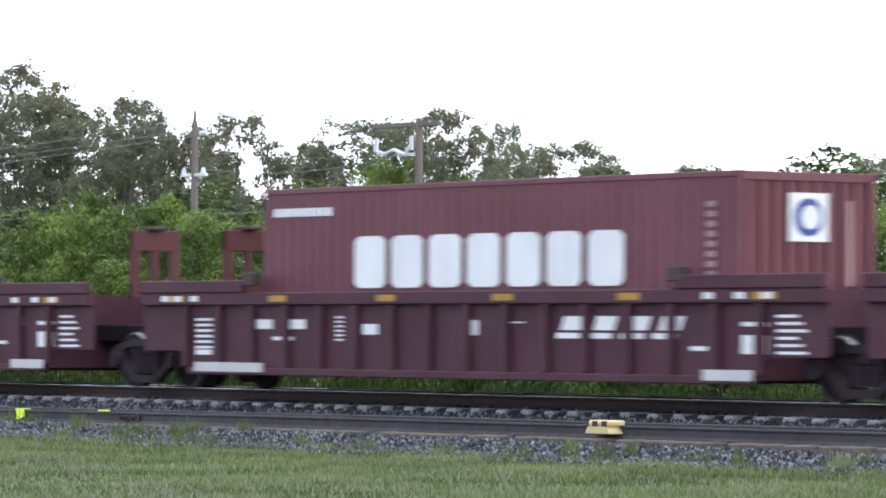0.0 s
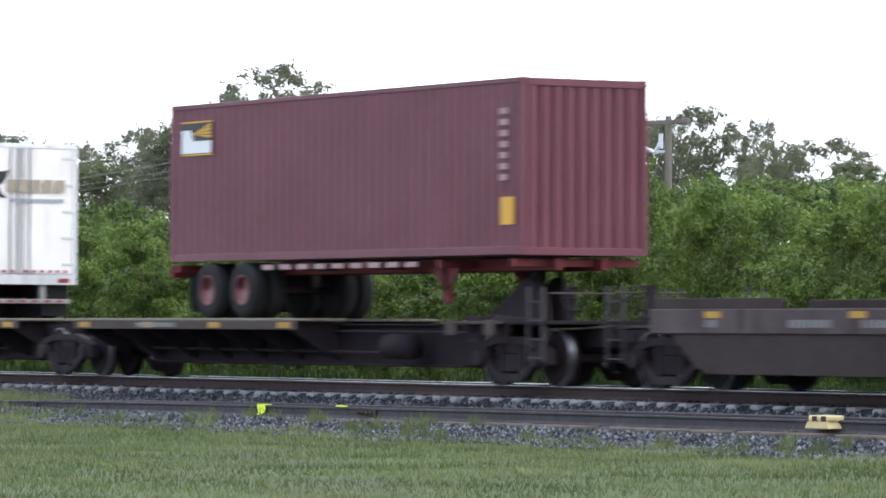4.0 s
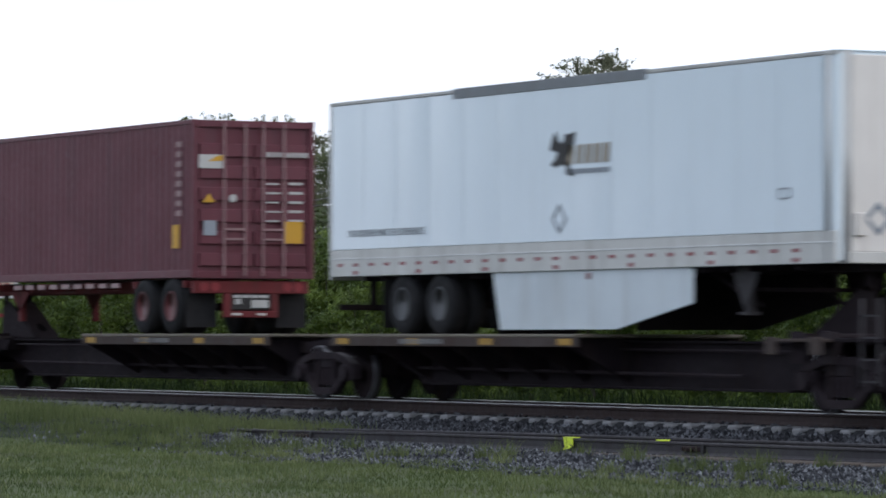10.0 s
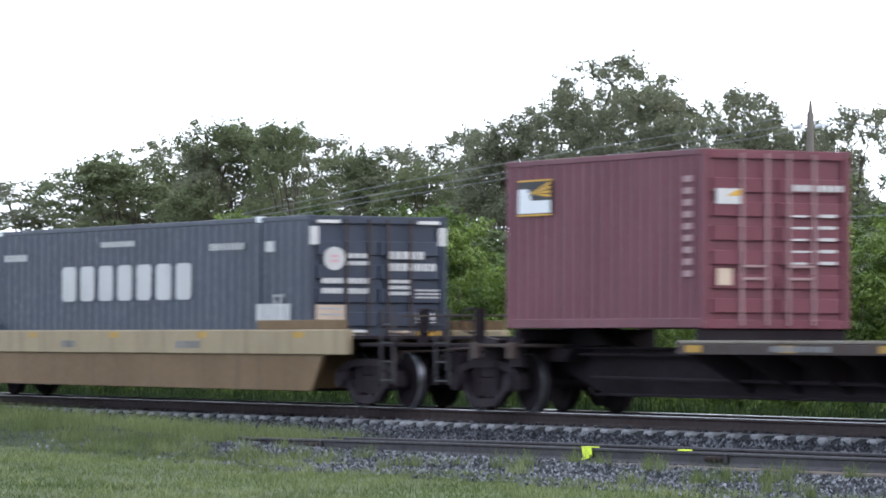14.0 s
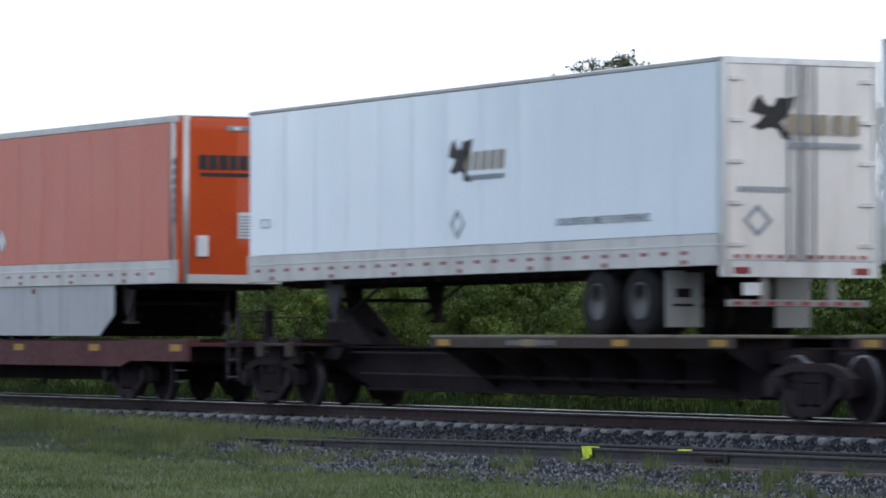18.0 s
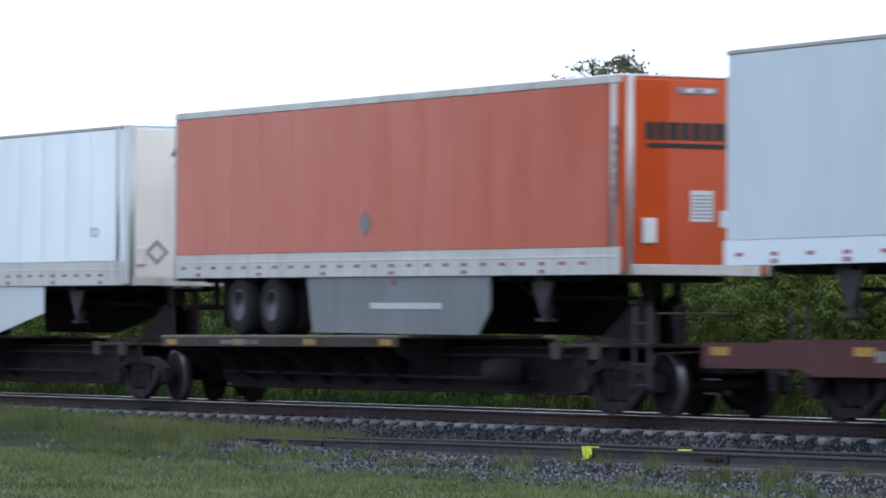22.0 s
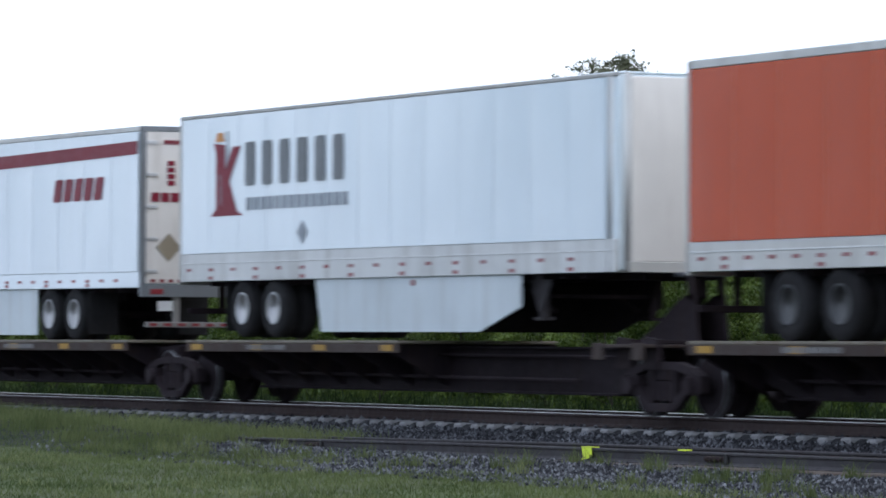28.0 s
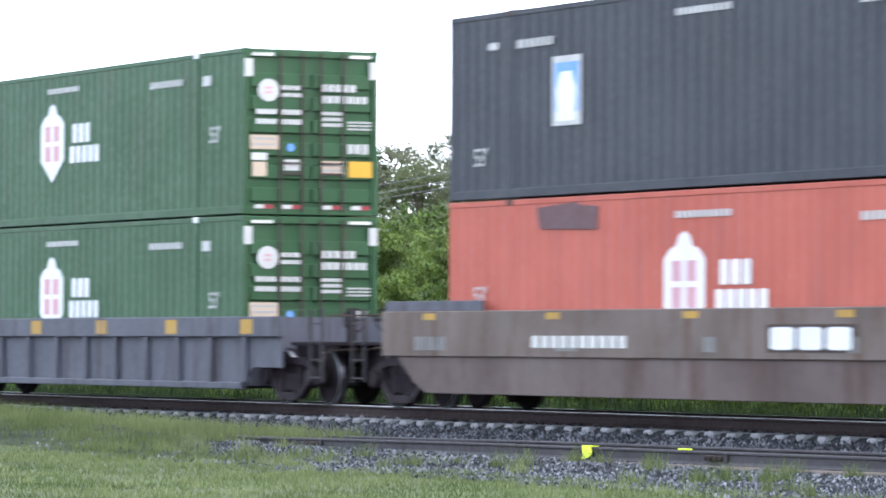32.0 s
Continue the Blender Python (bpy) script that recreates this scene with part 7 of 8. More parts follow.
# ---- trees ----
def leaf_mass(name, material, centres, radii, count, size, seed, squash=0.85):
    """Leaves in small rosettes, each leaf one small face that turns outwards and to the light."""
    g = np.random.default_rng(seed)
    c, r = np.array(centres, float), np.array(radii, float)
    pick = g.choice(len(c), count, p=r ** 2 / (r ** 2).sum())
    d = g.normal(size=(count, 3)) + np.array([0, 0, 0.3])
    d /= np.linalg.norm(d, axis=1, keepdims=True)
    p = c[pick] + d * ((g.random(count) ** 0.5) * g.uniform(0.7, 1.0 + 0.7 * g.random(count) ** 2) * r[pick])[:, None] * np.array([1, 1, squash])
    face = d * 0.7 + g.normal(size=(count, 3)) * 0.5 + np.array([0, 0, 0.55])
    u = np.cross(face, g.normal(size=(count, 3)))
    u /= np.linalg.norm(u, axis=1, keepdims=True)
    w = np.cross(face, u)
    w /= np.linalg.norm(w, axis=1, keepdims=True)
    s = (size * g.uniform(0.5, 1.35, count))[:, None]
    v = np.stack([p - u * s, p + w * s * 0.75 + u * s * 0.2, p + u * s * 0.9 - w * s * 0.5], 1).reshape(-1, 3)
    f = np.arange(count * 3).reshape(-1, 3)
    me = bpy.data.meshes.new(name)
    me.vertices.add(len(v))
    me.vertices.foreach_set("co", v.ravel())
    me.loops.add(f.size)
    me.loops.foreach_set("vertex_index", f.ravel())
    me.polygons.add(len(f))
    me.polygons.foreach_set("loop_start", np.arange(0, f.size, 3))
    me.materials.append(M[material])
    me.update()
    me.validate()
    return me


def make_tree(name, label, height, width, material, seed, clumps, leaves, leaf, trunk, clear, lobe, peak, sprays=12, tips=0.0):
    """A tree: trunk, limbs that reach the lobes of the crown, and leafy sprays over each lobe. lobe: its radius range; tips: share of thin shoots above the crown."""
    g = random.Random(seed)
    t = thing(name, label, "tree" if trunk > 0.2 else "bush")
    lean = (g.uniform(-0.3, 0.3), g.uniform(-0.3, 0.3))
    knots = [Vector((lean[0] * k / 4 * 1.5, lean[1] * k / 4, height * 0.78 * k / 4)) for k in range(5)]
    rad = [trunk * (1 - 0.21 * k) * 0.42 for k in range(5)]
    part("trunk", Shape().tube(knots, rad, 8), "bark", t, "grey-brown trunk")
    centres, radii = [], []
    for k in range(clumps):
        f = clear + (1 - clear) * g.random() ** 0.9
        ring = math.sqrt(max(0.02, 1 - max(0.0, (f - peak) / (1 - peak)) ** 2))
        out = width / 2 * ring * (0.35 + 0.65 * math.sqrt(g.random()))
        a = g.uniform(0, 2 * math.pi)
        r = g.uniform(*lobe)
        c = Vector((out * math.cos(a), out * math.sin(a), min(height - r * 0.9, height * f)))
        # each lobe carries leafy sprays over its upper and outer face
        for q in range(sprays):
            d = Vector((g.gauss(0, 1) + 0.4 * math.cos(a), g.gauss(0, 1) + 0.4 * math.sin(a), g.gauss(0.35, 0.9))).normalized()
            centres.append(tuple(c + d * r * g.uniform(0.6, 1.05)))
            radii.append(r * g.uniform(0.26, 0.46))
        if f > 0.7 and g.random() < tips:
            top = c + Vector((g.uniform(-0.3, 0.3), g.uniform(-0.3, 0.3), r * g.uniform(0.9, 1.35)))
            top.z = min(top.z, height * 1.02)
            for q in range(4):
                centres.append(tuple(c.lerp(top, 0.5 + 0.17 * q) + Vector((g.uniform(-0.08, 0.08), g.uniform(-0.08, 0.08), 0))))
                radii.append(g.uniform(0.08, 0.13))
        if k % (4 if trunk > 0.2 else 6) == 0:
            base = knots[min(3, int(f * 4 * 0.8))]
            mid = base.lerp(c, 0.5) + Vector((0, 0, 0.08 * height * g.random()))
            part("limb", Shape().tube([base, mid, c], [trunk * 0.12, trunk * 0.07, trunk * 0.02], 5), "bark", t)
    part("crown", leaf_mass("crown", material, centres, radii, leaves, leaf, seed), material, t, "loose leafy crown")
    return t


def plant(kinds, spots, order, turn, size):
    """Set the kinds out over the spots: x, y, height, width."""
    used = set()
    for k, (x, y, h, w) in enumerate(spots):
        kind = order(k, x, y, h)
        ob = copy_thing(kinds[kind], Matrix()) if kind in used else kinds[kind]
        used.add(kind)
        ob.matrix_basis = pose(x, y, ground_height(x, y) - 0.02 - 0.02 * h, 0, 0, turn * k) @ Matrix.Diagonal((w / size[0], w / size[0], h / size[1], 1))


TREES = [(-145.2, 24, 7.3, 6.4), (-134.6, 22.5, 7.7, 5.4), (-136.5, 25.5, 8.4, 5.6), (-127.0, 23, 8.6, 3.4), (-127.3, 24, 8.5, 3.8), (-121.4, 22.5, 8.3, 2.4), (-125.6, 25.5, 8.1, 3.4), (-118.0, 23, 7.3, 3.0),
         (-117.5, 24, 7.5, 3.2), (-112.4, 22.5, 6.7, 2.8), (-114.7, 25.5, 7.9, 3.0), (-108.0, 23, 7.7, 3.2), (-107.9, 24, 8.2, 3.4), (-102.1, 22.5, 9.2, 3.6), (-105.8, 25.5, 8.7, 3.2), (-99.5, 23, 8.2, 3.6),
         (-99.9, 24, 7.8, 2.6), (-95.3, 22.5, 8.0, 3.0), (-99.2, 25.5, 7.7, 2.2), (-93.2, 23, 7.0, 2.0), (-93.3, 24, 7.0, 1.9), (-89.6, 22.5, 7.3, 2.6),
         (-93.3, 27, 6.8, 2.4), (-86.0, 24, 7.1, 3.3), (-87.0, 26, 7.1, 2.5), (-83.3, 25, 7.3, 2.6), (-83.9, 27, 7.0, 1.4), (-78.9, 24, 6.2, 2.2), (-79.9, 26, 6.4, 2.8), (-76.9, 25, 5.7, 2.0),
         (-77.6, 27, 5.5, 2.4), (-72.0, 24, 5.5, 2.6), (-72.7, 26, 5.3, 2.6), (-69.4, 25, 5.2, 2.9), (-69.2, 27, 5.7, 2.6), (-65.0, 26, 5.4, 3.0), (-61.5, 25, 5.6, 3.0),
         (-147.1, 29, 7.5, 6.4), (-133.1, 29, 6.9, 6.0), (-121.1, 29, 6.4, 5.4), (-110.7, 29, 6.0, 5.2), (-101.7, 29, 5.6, 5.0), (-94.0, 30, 5.4, 4.8), (-86.5, 30, 5.0, 4.6)]
KINDS = [make_tree("tree", "dark green broadleaf tree against the bright sky", 8.0, 3.0, "leaf_hazed", 21, 62, 40000, 0.044, 0.30, 0.06, (0.36, 0.66), 0.55, 15, 0.6),
         make_tree("tree", "airy dark tree with gaps in its crown", 8.0, 3.0, "leaf_hazed", 22, 50, 32000, 0.043, 0.26, 0.08, (0.34, 0.62), 0.6, 15, 0.9),
         make_tree("tree", "dense mid-green tree behind the tracks", 8.0, 3.0, "leaf_olive", 23, 64, 42000, 0.045, 0.30, 0.05, (0.36, 0.68), 0.5, 15, 0.5)]
plant(KINDS, TREES, lambda k, x, y, h: 1 if -103 < x < -88 and h > 7.5 and k % 2 else 2 if x < -110 and k % 2 else (0, 1, 0)[k % 3], 73, (2.8, 8.0))

BUSHES = [(-112.2, 9, 4.2, 4.0), (-109.9, 10, 4.1, 4.0), (-101.2, 8.6, 4.1, 3.4), (-97.7, 9, 4.4, 3.6), (-97.0, 10, 4.6, 3.8), (-90.8, 8.6, 4.3, 3.2), (-88.8, 9, 4.2, 2.9), (-87.4, 10, 4.6, 3.8),
          (-82.4, 8.6, 4.0, 2.6), (-81.4, 9, 3.4, 2.4), (-81.8, 10, 3.6, 2.4), (-77.8, 8.6, 3.8, 2.6), (-76.9, 9, 4.1, 3.0), (-77.1, 10, 3.9, 2.4), (-72.8, 8.6, 4.5, 2.5), (-71.7, 9, 4.4, 2.6), (-71.6, 10, 3.9, 2.4),
          (-67.8, 8.6, 3.9, 2.8), (-67.5, 9.4, 4.4, 2.9), (-64.0, 8.6, 4.3, 2.5), (-63.9, 10, 4.9, 2.7), (-61.3, 9.4, 4.5, 2.4), (-58.9, 8.6, 4.3, 2.5), (-59.0, 10, 4.2, 2.7), (-56.4, 9.4, 4.2, 2.8),
          (-53.5, 8.6, 4.0, 2.7), (-53.4, 10, 4.1, 2.8), (-50.7, 9.4, 4.0, 2.8), (-47.8, 8.6, 4.0, 2.8), (-45.0, 9.4, 4.0, 3.0), (-105.6, 8.8, 3.7, 3.6), (-94.2, 8.2, 3.2, 2.8), (-85.0, 8.0, 3.0, 2.4), (-74.9, 7.9, 2.9, 2.3), (-69.9, 7.9, 3.0, 2.3), (-56.0, 7.9, 2.9, 2.3)]
KINDS_B = [make_tree("bush", "bright green leafy thicket beside the tracks", 4.0, 2.8, "leaf_bright", 31, 27, 19000, 0.046, 0.10, 0.05, (0.36, 0.62), 0.55, 15, 0.5),
           make_tree("bush", "fresh green thicket with dense foliage", 4.0, 2.8, "leaf_bright", 32, 24, 19000, 0.046, 0.10, 0.05, (0.38, 0.66), 0.45, 15, 0.5)]
plant(KINDS_B, BUSHES, lambda k, x, y, h: k % 2, 57, (2.8, 4.0))
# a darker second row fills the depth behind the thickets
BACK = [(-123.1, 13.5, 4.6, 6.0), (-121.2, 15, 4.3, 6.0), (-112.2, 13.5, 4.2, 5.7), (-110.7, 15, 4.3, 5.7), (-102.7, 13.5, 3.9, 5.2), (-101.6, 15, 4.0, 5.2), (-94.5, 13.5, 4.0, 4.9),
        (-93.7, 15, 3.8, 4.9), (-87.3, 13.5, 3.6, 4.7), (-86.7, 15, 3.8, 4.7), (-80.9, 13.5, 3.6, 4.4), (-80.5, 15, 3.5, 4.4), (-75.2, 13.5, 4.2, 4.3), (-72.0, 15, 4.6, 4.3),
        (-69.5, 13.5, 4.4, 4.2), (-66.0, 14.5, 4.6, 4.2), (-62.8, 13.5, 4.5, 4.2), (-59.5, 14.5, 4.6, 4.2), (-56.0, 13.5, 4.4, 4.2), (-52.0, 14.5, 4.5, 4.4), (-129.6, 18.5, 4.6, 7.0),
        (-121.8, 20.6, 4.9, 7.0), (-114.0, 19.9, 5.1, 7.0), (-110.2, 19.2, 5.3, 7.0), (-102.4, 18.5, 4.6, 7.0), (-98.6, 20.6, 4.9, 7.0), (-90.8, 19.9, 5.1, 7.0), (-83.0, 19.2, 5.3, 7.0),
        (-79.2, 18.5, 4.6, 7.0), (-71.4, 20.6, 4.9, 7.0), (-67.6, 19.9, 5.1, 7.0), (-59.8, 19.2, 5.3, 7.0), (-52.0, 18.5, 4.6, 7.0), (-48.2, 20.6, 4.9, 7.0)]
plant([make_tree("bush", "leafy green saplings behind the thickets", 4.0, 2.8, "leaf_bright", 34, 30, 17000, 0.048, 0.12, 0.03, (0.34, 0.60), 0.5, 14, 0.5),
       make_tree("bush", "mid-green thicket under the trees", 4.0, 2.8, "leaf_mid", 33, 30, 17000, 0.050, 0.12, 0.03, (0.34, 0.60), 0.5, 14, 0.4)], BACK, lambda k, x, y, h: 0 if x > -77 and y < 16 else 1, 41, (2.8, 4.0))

# ---- poles and wires ----
def pole(x, y, top, label):
    t = thing("utility_pole", label, "utility pole", "utility poles")
    part("post", Shape().rod((0, 0, -1.0), (0, 0, top), 0.135, 0.085, 12), "pole_wood", t)
    t.matrix_basis = pose(x, y, 0.145) @ Matrix.Diagonal((0.861, 0.861, 0.861, 1))
    return t


p1 = pole(-81.15, 16, 6.7, "grey timber utility pole with white insulators")
part("pole_tip", Shape().rod((0, 0, 6.65), (0, 0, 7.0), 0.06, 0.03, 8), "pole_wood", p1)
part("bracket", Shape().box(-0.62, 0.62, -0.06, 0.06, 5.18, 5.27, 0.01), "insulator", p1)
part("bracket_strut", Shape().rod((-0.5, 0, 5.2), (-0.05, 0, 4.8), 0.03, None, 6).rod((0.5, 0, 5.2), (0.05, 0, 4.8), 0.03, None, 6), "aluminium", p1)
for dx in (-0.55, 0.45):
    part("insulator", Shape().rod((dx, 0, 5.26), (dx, 0, 5.42), 0.08, 0.05, 10), "insulator", p1)
for dx, zz in ((-0.55, 6.38), (0.5, 6.35)):
    part("insulator", Shape().rod((dx - 0.2, 0, zz), (dx + 0.12, 0, zz + 0.02), 0.06, None, 10), "insulator", p1)
p2 = pole(-71.8, 16, 6.4, "dark utility pole with a crossarm and white brackets")
part("crossarm", Shape().box(-2.1, 0.9, -0.06, 0.06, 6.18, 6.30, 0.01), "pole_wood", p2)
s = Shape()
for a, b in (((-1.95, 0, 5.60), (-1.55, 0, 5.52)), ((-1.55, 0, 5.52), (-1.15, 0, 5.62)), ((-1.15, 0, 5.62), (-0.6, 0, 5.48)), ((-0.6, 0, 5.48), (-0.35, 0, 5.75))):
    s.rod(a, b, 0.05, None, 8)
s.rod((-1.95, 0, 5.6), (-1.95, 0, 5.95), 0.06, None, 8).rod((-0.35, 0, 5.6), (-0.35, 0, 5.95), 0.06, None, 8).rod((-0.6, 0, 5.48), (0, 0, 5.5), 0.03, None, 6)
part("insulator_bracket", s, "insulator", p2)


def wire(a, b, sag, n=14):
    t = thing("overhead_wire", "thin pale overhead wire between the poles", "wire", "overhead wires")
    line = [Vector(a).lerp(Vector(b), i / n) - Vector((0, 0, sag * 4 * (i / n) * (1 - i / n))) for i in range(n + 1)]
    part("strand", Shape().tube(line, 0.009), "wire", t)


wire((-81.62, 16, 5.88), (-113.0, 16.2, 4.35), -0.12)
wire((-80.60, 16, 5.74), (-113.0, 16.4, 4.28), -0.05)
wire((-80.60, 16, 5.60), (-113.0, 16.6, 4.16), -0.05)
wire((-81.15, 15.86, 3.70), (-125.0, 15.6, 4.2), 0.08)
wire((-81.15, 15.86, 3.70), (-45.0, 16, 4.4), 0.2)
wire((-80.5, 16, 4.75), (-72.0, 16, 4.95), 0.25)
wire((-80.6, 16, 5.74), (-71.8, 16, 5.5), 0.22)
wire((-71.8, 16, 5.5), (-40.0, 17, 5.6), 0.6)

# ---- the train ----
SPEED = 18.6
MOVING = []


def put(t, u, z=0.0, tilt=0.0, y=0.0):
    """Lay a thing on the train: u is its left end's place along the track at the start; tilt lifts its right end."""
    MOVING.append((t, u, y, z, tilt))
    return t


def on_deck(t, left, right, top_left, top_right, top=3.93):
    """A trailer by its ends and the heights of its roof there."""
    put(t, left, (top_left - top), math.degrees(math.atan2(top_right - top_left, right - left)))


# maroon articulated wells
for left, right, first_truck in ((-36.0, -18.2, False), (-54.5, -36.8, False), (-74.2, -56.2, True)):
    t = put(ribbed_well(left, right, 1.02, own_trucks=(first_truck, False)), left)
    if left < -40:
        stand_frame(t, 0.9 if left > -60 else 0.4, 1.5, 2.62)
    if left < -60:
        stand_frame(t, 17.6, 1.5, 2.66)
put(banner_container("dull red container with large white lettering blocks", 12.19, 2.59, False, "end", 1.0), -51.15, 0.62)
# two smooth wells
W2 = put(well(-96.4, -78.3), -96.4)
part("support_frame", Shape().box(6.0, 19.2, -1.2, -1.0, 0.3, 1.44, 0.02).box(6.0, 19.2, 1.0, 1.2, 0.3, 1.44, 0.02), "spine_black", W2)
W3 = put(well(-120.8, -102.6), -120.8)
part("support_frame", Shape().box(6.6, 18.9, -1.2, -1.0, 0.3, 1.52, 0.02).box(6.6, 18.9, 1.0, 1.2, 0.3, 1.52, 0.02), "spine_black", W3)
put(reefer(), -89.7, 1.45)
put(banner_container("red container with large white lettering blocks and round badge", 12.19, 2.87, False, "end", 1.05), -113.7, 1.53)

# five-platform spine car
for n, (a, b, d, right) in enumerate(((-141.6, -125.4, (-140.6, -131.95), True), (-159.07, -141.6, (-151.7, -143.05), False), (-176.3, -159.07, (-169.2, -160.5), False),
                                      (-193.4, -176.3, (-186.2, -177.7), False), (-210.0, -193.4, (-203.7, -195.0), False))):
    put(spine(a, b, d, right, 1.10, n == 4, n == 0, n == 0, False, False), a)
put(chassis(1), -137.2, 1.10)
t = container("dull red container on a chassis with yellow fan sign", 12.19, 2.89, "container_red", doors=False)
shield_sign(t, 0.45, 1.95, 1.2, 0.62, -1.228)
s = Shape()
for k in range(7):
    s.box(11.5, 11.75, -1.232, -1.224, 2.3 - k * 0.18, 2.40 - k * 0.18)
part("number_marking", s, "rod_red", t)
part("yellow_label", Shape().box(11.55, 11.95, -1.232, -1.224, 0.5, 0.95), "print_yellow", t)
put(t, -137.1, 2.12)
L = 12.45
t = trailer("short white trailer with bird emblem and warm-tinted white doors", L, -1, "white_skin", "white_door", 10, 0.24, "aluminium", (0.95, 2.15), (4.5, 8.8, 1.6, "white_skin", 0.1), tape=16)
part("bird_emblem", Shape().plate([(5.0 + 0.8 * px, 2.45 + 0.72 * pz) for px, pz in BIRD], -1.312, -1.303), "black", t, "black bird emblem")
part("name_blocks", bars(5.65, 7.1, 2.6, 2.92, 5, -1.308, 0.3, 0.05), "print_gold", t)
part("bird_emblem", Shape().endplate([(-1.0 + 0.75 * px, 2.7 + 0.66 * pz) for px, pz in BIRD], L + 0.022, L + 0.03), "black", t, "black bird emblem")
part("name_blocks", end_bars(-0.3, 1.05, 2.86, 3.14, 5, L + 0.06), "print_gold", t)
part("name_line", end_bars(-0.2, 1.0, 2.64, 2.72, 9, L + 0.06, 0.25), "print_grey", t)
part("name_line", bars(8.9, 11.4, 1.40, 1.47, 16, -1.308, 0.35), "print_grey", t)
on_deck(t, -158.44, -146.0, 4.72, 4.66, 3.6 + 0.02)
t.scale.z = 3.6 / 3.93
BIRD_BACK = bird_trailer(-1)
BIRD_SKIRT = bird_trailer(-1, False, False, True)
BIRD_FORE = bird_trailer(1)
on_deck(BIRD_SKIRT, -176.05, -159.9, 5.04, 4.94)
on_deck(plain_trailer(), -193.44, -177.35, 5.07, 5.02)
on_deck(ring_trailer(True), -210.86, -196.36, 5.06, 4.98)

# a well car that carries a trailer low
put(well(-233.96, -213.95, 1.22, 0.84), -233.96)
on_deck(bird_trailer(1, mark=7.05), -230.1, -213.9, 4.40, 4.48)

# second five-platform spine car
for n, (a, b, d, right) in enumerate(((-254.2, -237.6, (-253.3, -244.6), True), (-271.9, -254.2, (-264.3, -255.8), False), (-288.8, -271.9, (-281.8, -273.2), False),
                                      (-306.4, -288.8, (-299.2, -290.5), False), (-323.15, -306.4, (-316.6, -308.0), False))):
    put(spine(a, b, d, right, 1.11, n == 4, n == 0, False, n == 3, False), a)
on_deck(bird_trailer(1, True), -253.67, -237.45, 5.02, 5.04)
put(chassis(-1), -272.0, 1.11)
t = container("dull red container on a chassis with steel-rod doors", 12.19, 2.89, "container_red")
shield_sign(t, 0.5, 1.95, 1.2, 0.62, -1.228)
shield_sign(t, -1.1, 2.0, 0.48, 0.25, 0, True, 12.2)
s = Shape()
for k in range(8):
    s.box(11.45, 11.7, -1.232, -1.224, 2.4 - k * 0.18, 2.50 - k * 0.18)
part("number_marking", s, "rod_red", t)
part("yellow_label", Shape().box(11.3, 11.6, -1.232, -1.224, 0.55, 0.98), "print_yellow", t)
part("yellow_label", Shape().box(12.19, 12.205, 0.62, 0.98, 0.65, 1.05), "print_yellow", t)
part("warning_label", Shape().endplate([(-1.02, 1.38), (-0.78, 1.38), (-0.9, 1.54)], 12.19, 12.205), "print_yellow", t)
part("notice", Shape().box(12.19, 12.205, -1.0, -0.75, 0.78, 1.05), "print_grey", t, "faded beige notice")
round_badge(t, -0.42, 1.46, 0.075, "print_dull", "round_label", X=12.2)
put(t, -271.8, 2.12)
on_deck(ring_trailer(False), -289.05, -274.55, 5.04, 4.98)
t = container("short dull red container with steel-rod doors", 6.06, 2.57, "container_red")
shield_sign(t, 0.4, 1.72, 1.1, 0.55, -1.228)
shield_sign(t, -1.02, 1.78, 0.45, 0.22, 0, True, 6.07)
s = Shape()
for k in range(9):
    s.box(5.5, 5.75, -1.232, -1.224, 2.1 - k * 0.17, 2.19 - k * 0.17)
part("number_marking", s, "rod_red", t)
part("notice", Shape().box(6.06, 6.075, -1.0, -0.76, 0.62, 0.86), "notice_buff", t)
put(t, -322.3, 1.28)
sp = Shape()
for x in (-322.1, -316.5):
    sp.box(x + 323.15, x + 323.35, -1.2, 1.2, 0.98, 1.28, 0.02)
part("container_pedestal", sp, "sill_grey", MOVING[-6][0])

# tan well with a long blue-black container
put(well(-347.0, -327.4, 1.28, 0.86, "car_tan_low", "car_tan", "tan well car with a pale upper band", "car_tan_low", 3), -347.0)
put(tower_container("blue-black container with white lettering blocks and rod doors", "navy", emblem="wide"), -345.6, 0.32)

# three-platform spine car
for n, (a, b, d, right) in enumerate(((-369.0, -351.0, (-367.45, -357.93), True), (-387.9, -369.0, (-386.3, -376.8), True), (-405.6, -387.9, (-398.85, -389.4), False))):
    put(spine(a, b, d, right, 1.19, n == 2, n == 0, n == 0), a)
on_deck(copy_thing(BIRD_FORE, Matrix()), -367.2, -351.0, 5.13, 5.07)
on_deck(copy_thing(BIRD_FORE, Matrix()), -385.85, -369.65, 5.12, 5.04)
on_deck(BIRD_BACK, -406.2, -390.0, 5.04, 5.12)

# two flat cars
put(flat_car(-435.97, -408.44, (-432.5, -411.9), None, ((3.6, 9.0), (10.6, 16.0))), -435.97)
put(flat_car(-464.66, -437.1, (-461.2, -440.5), 20.9), -464.66)
ORANGE = orange_trailer()
ORANGE.scale.z = 1.023
on_deck(ORANGE, -425.7, -409.3, 5.15, 5.13, 4.02)
t = crest_trailer(-1)
t.scale.z = 1.03
on_deck(t, -464.35, -448.25, 5.19, 5.17, 4.05)

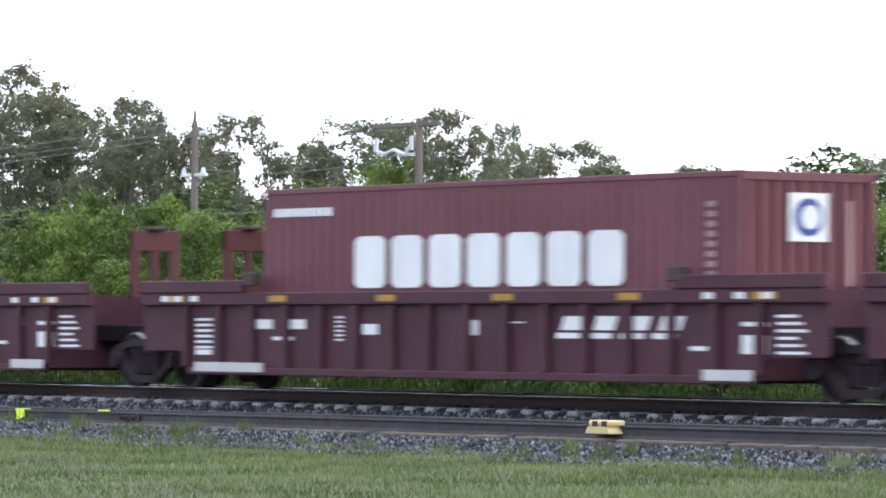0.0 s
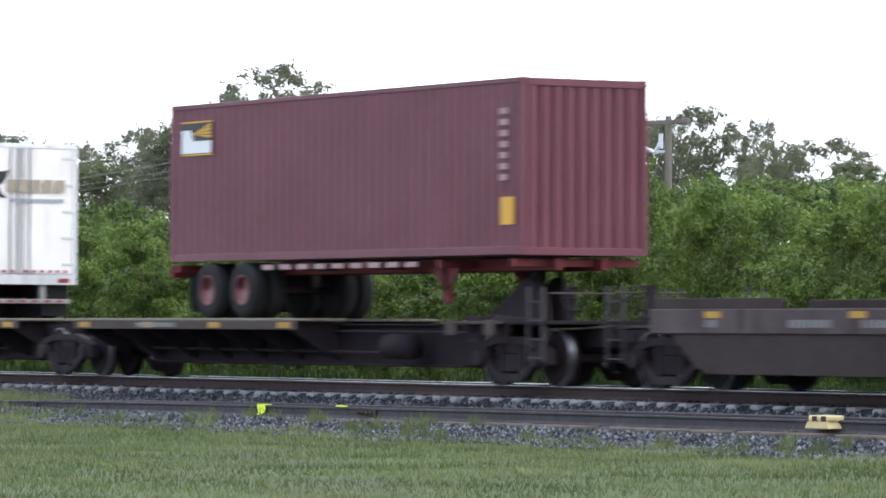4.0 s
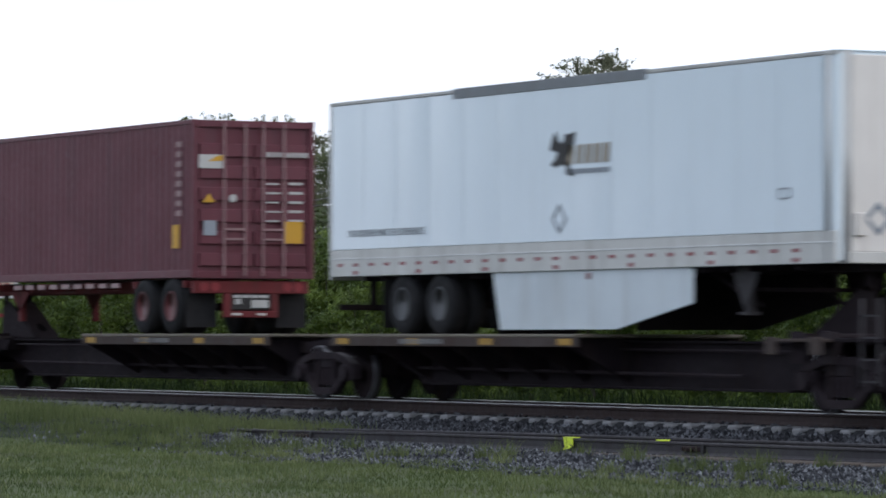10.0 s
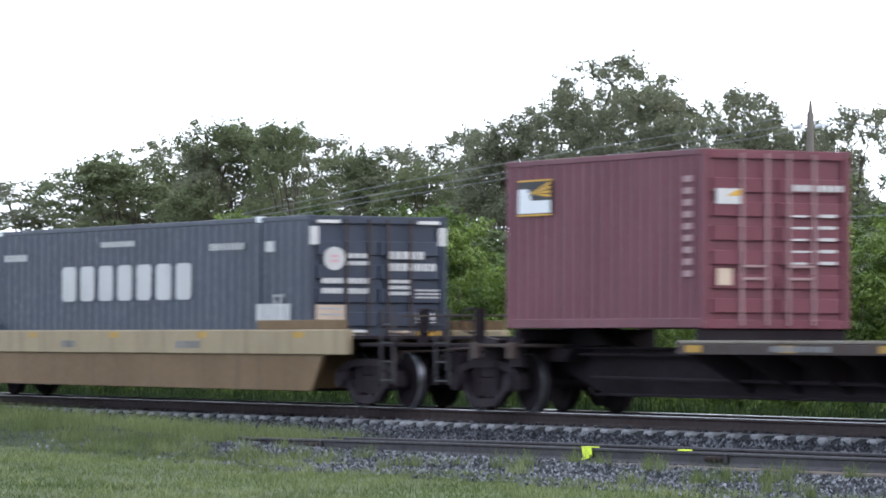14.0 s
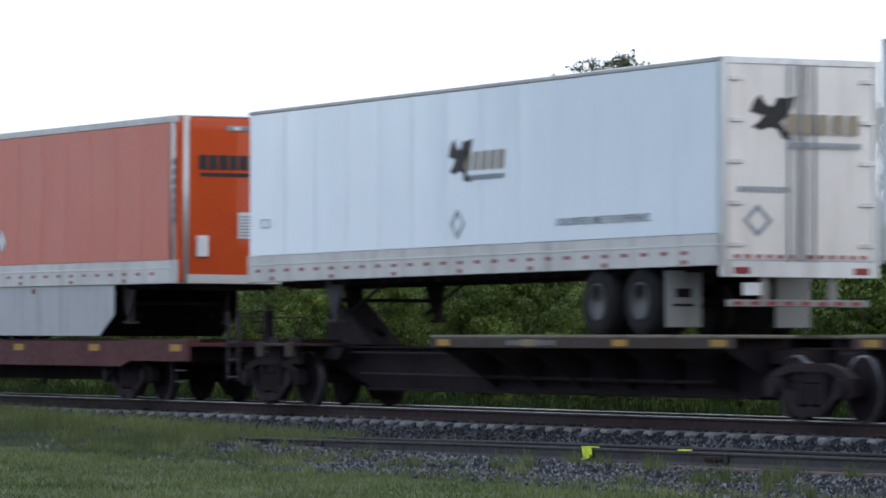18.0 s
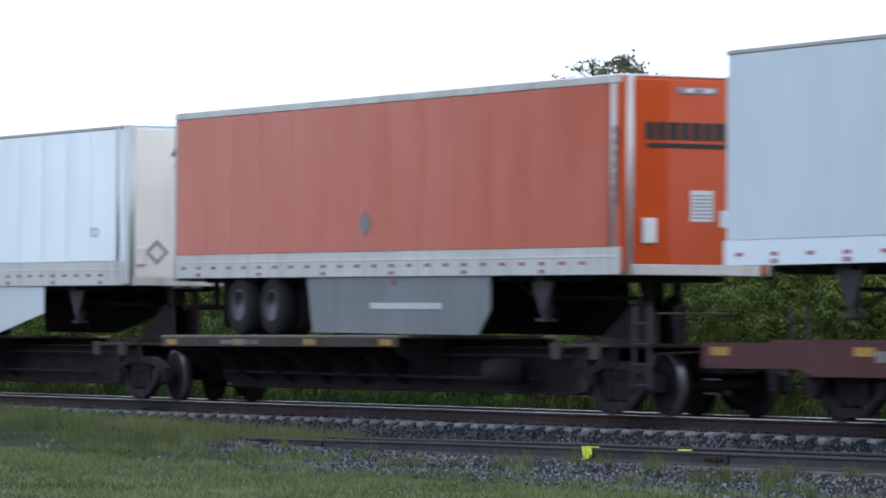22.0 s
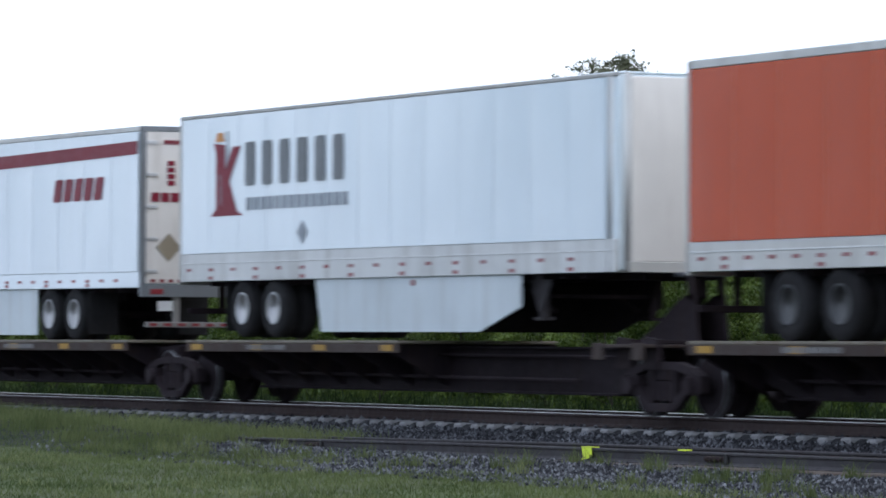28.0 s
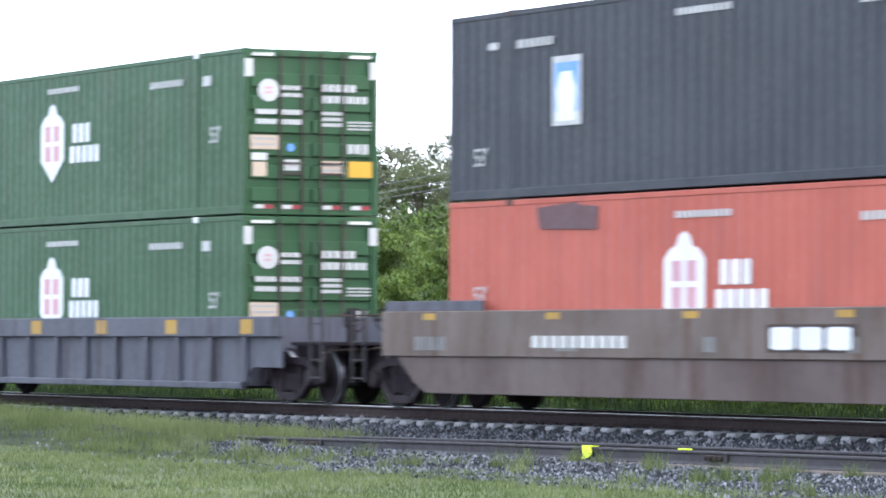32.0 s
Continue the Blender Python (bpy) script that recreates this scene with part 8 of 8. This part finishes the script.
# three-platform spine car
for n, (a, b, d, right) in enumerate(((-485.7, -467.7, (-484.0, -474.43), True), (-504.45, -485.7, (-502.9, -493.4), True), (-522.27, -504.45, (-515.34, -505.96), False))):
    put(spine(a, b, d, right, 1.19, n == 2, n == 0, n == 0), a)
on_deck(orange_trailer(True), -483.8, -467.4, 5.15, 5.02)
on_deck(copy_thing(BIRD_FORE, Matrix()), -502.4, -486.2, 5.16, 5.05)
STRIPE = stripe_trailer()
on_deck(STRIPE, -522.75, -506.75, 5.06, 5.17)

# third five-platform spine car
for n, (a, b, d, right) in enumerate(((-543.0, -526.25, (-541.65, -533.15), True), (-560.5, -543.0, (-559.2, -550.65), True), (-578.0, -560.5, (-576.7, -568.2), True),
                                      (-595.84, -578.0, (-594.5, -586.0), True), (-612.5, -595.84, (-605.95, -597.2), False))):
    put(spine(a, b, d, right, 1.10, n == 4, n == 0, False), a)
on_deck(orange_trailer(False, True), -542.5, -526.1, 4.99, 5.03)
on_deck(copy_thing(BIRD_FORE, Matrix()), -559.95, -543.75, 4.99, 5.04)
on_deck(copy_thing(ORANGE, Matrix()), -577.0, -560.6, 5.1, 5.12, 4.02)
on_deck(crest_trailer(1), -595.16, -579.0, 5.08, 5.06)
on_deck(copy_thing(STRIPE, Matrix()), -613.0, -596.95, 5.06, 5.0)

# wells at the tail
put(well(-636.75, -616.5, 1.24, 0.86, "car_brown", "car_worn", "dark brown well car with a worn grey band"), -636.75)
GREEN = tower_container("green container with a white hexagonal emblem and rod doors", "green")
put(GREEN, -635.05, 0.33)
put(well(-660.9, -640.75, 1.55, 0.83, "car_taupe_low", "car_taupe", "dusty taupe well car with white stencil blocks", "car_blue", 4, True), -660.9)
put(tower_container("faded red container with white emblem and dark patch", "container_rose"), -658.9, 0.36)
put(tower_container("charcoal container with a white and blue poster", "charcoal", emblem="poster"), -658.9, 3.27)
put(ribbed_well(-683.5, -664.9, 1.46, 1.49, 1.14, "car_blue", "car_blue", "blue-grey ribbed well car with soot-stained sides", False, False, (True, True)), -683.5)
put(copy_thing(GREEN, Matrix()), -683.1, 0.36)
put(copy_thing(GREEN, Matrix()), -683.1, 3.27)


def motions():
    """The train runs past at an even speed."""
    for t, u, y, z, tilt in MOVING:
        size = t.scale.copy()
        walk(t, [(s, pose(u + SPEED * s, y, z, 0, -tilt, 0)) for s in (0.0, 16.0, 32.0)])
        t.scale = size


motions()
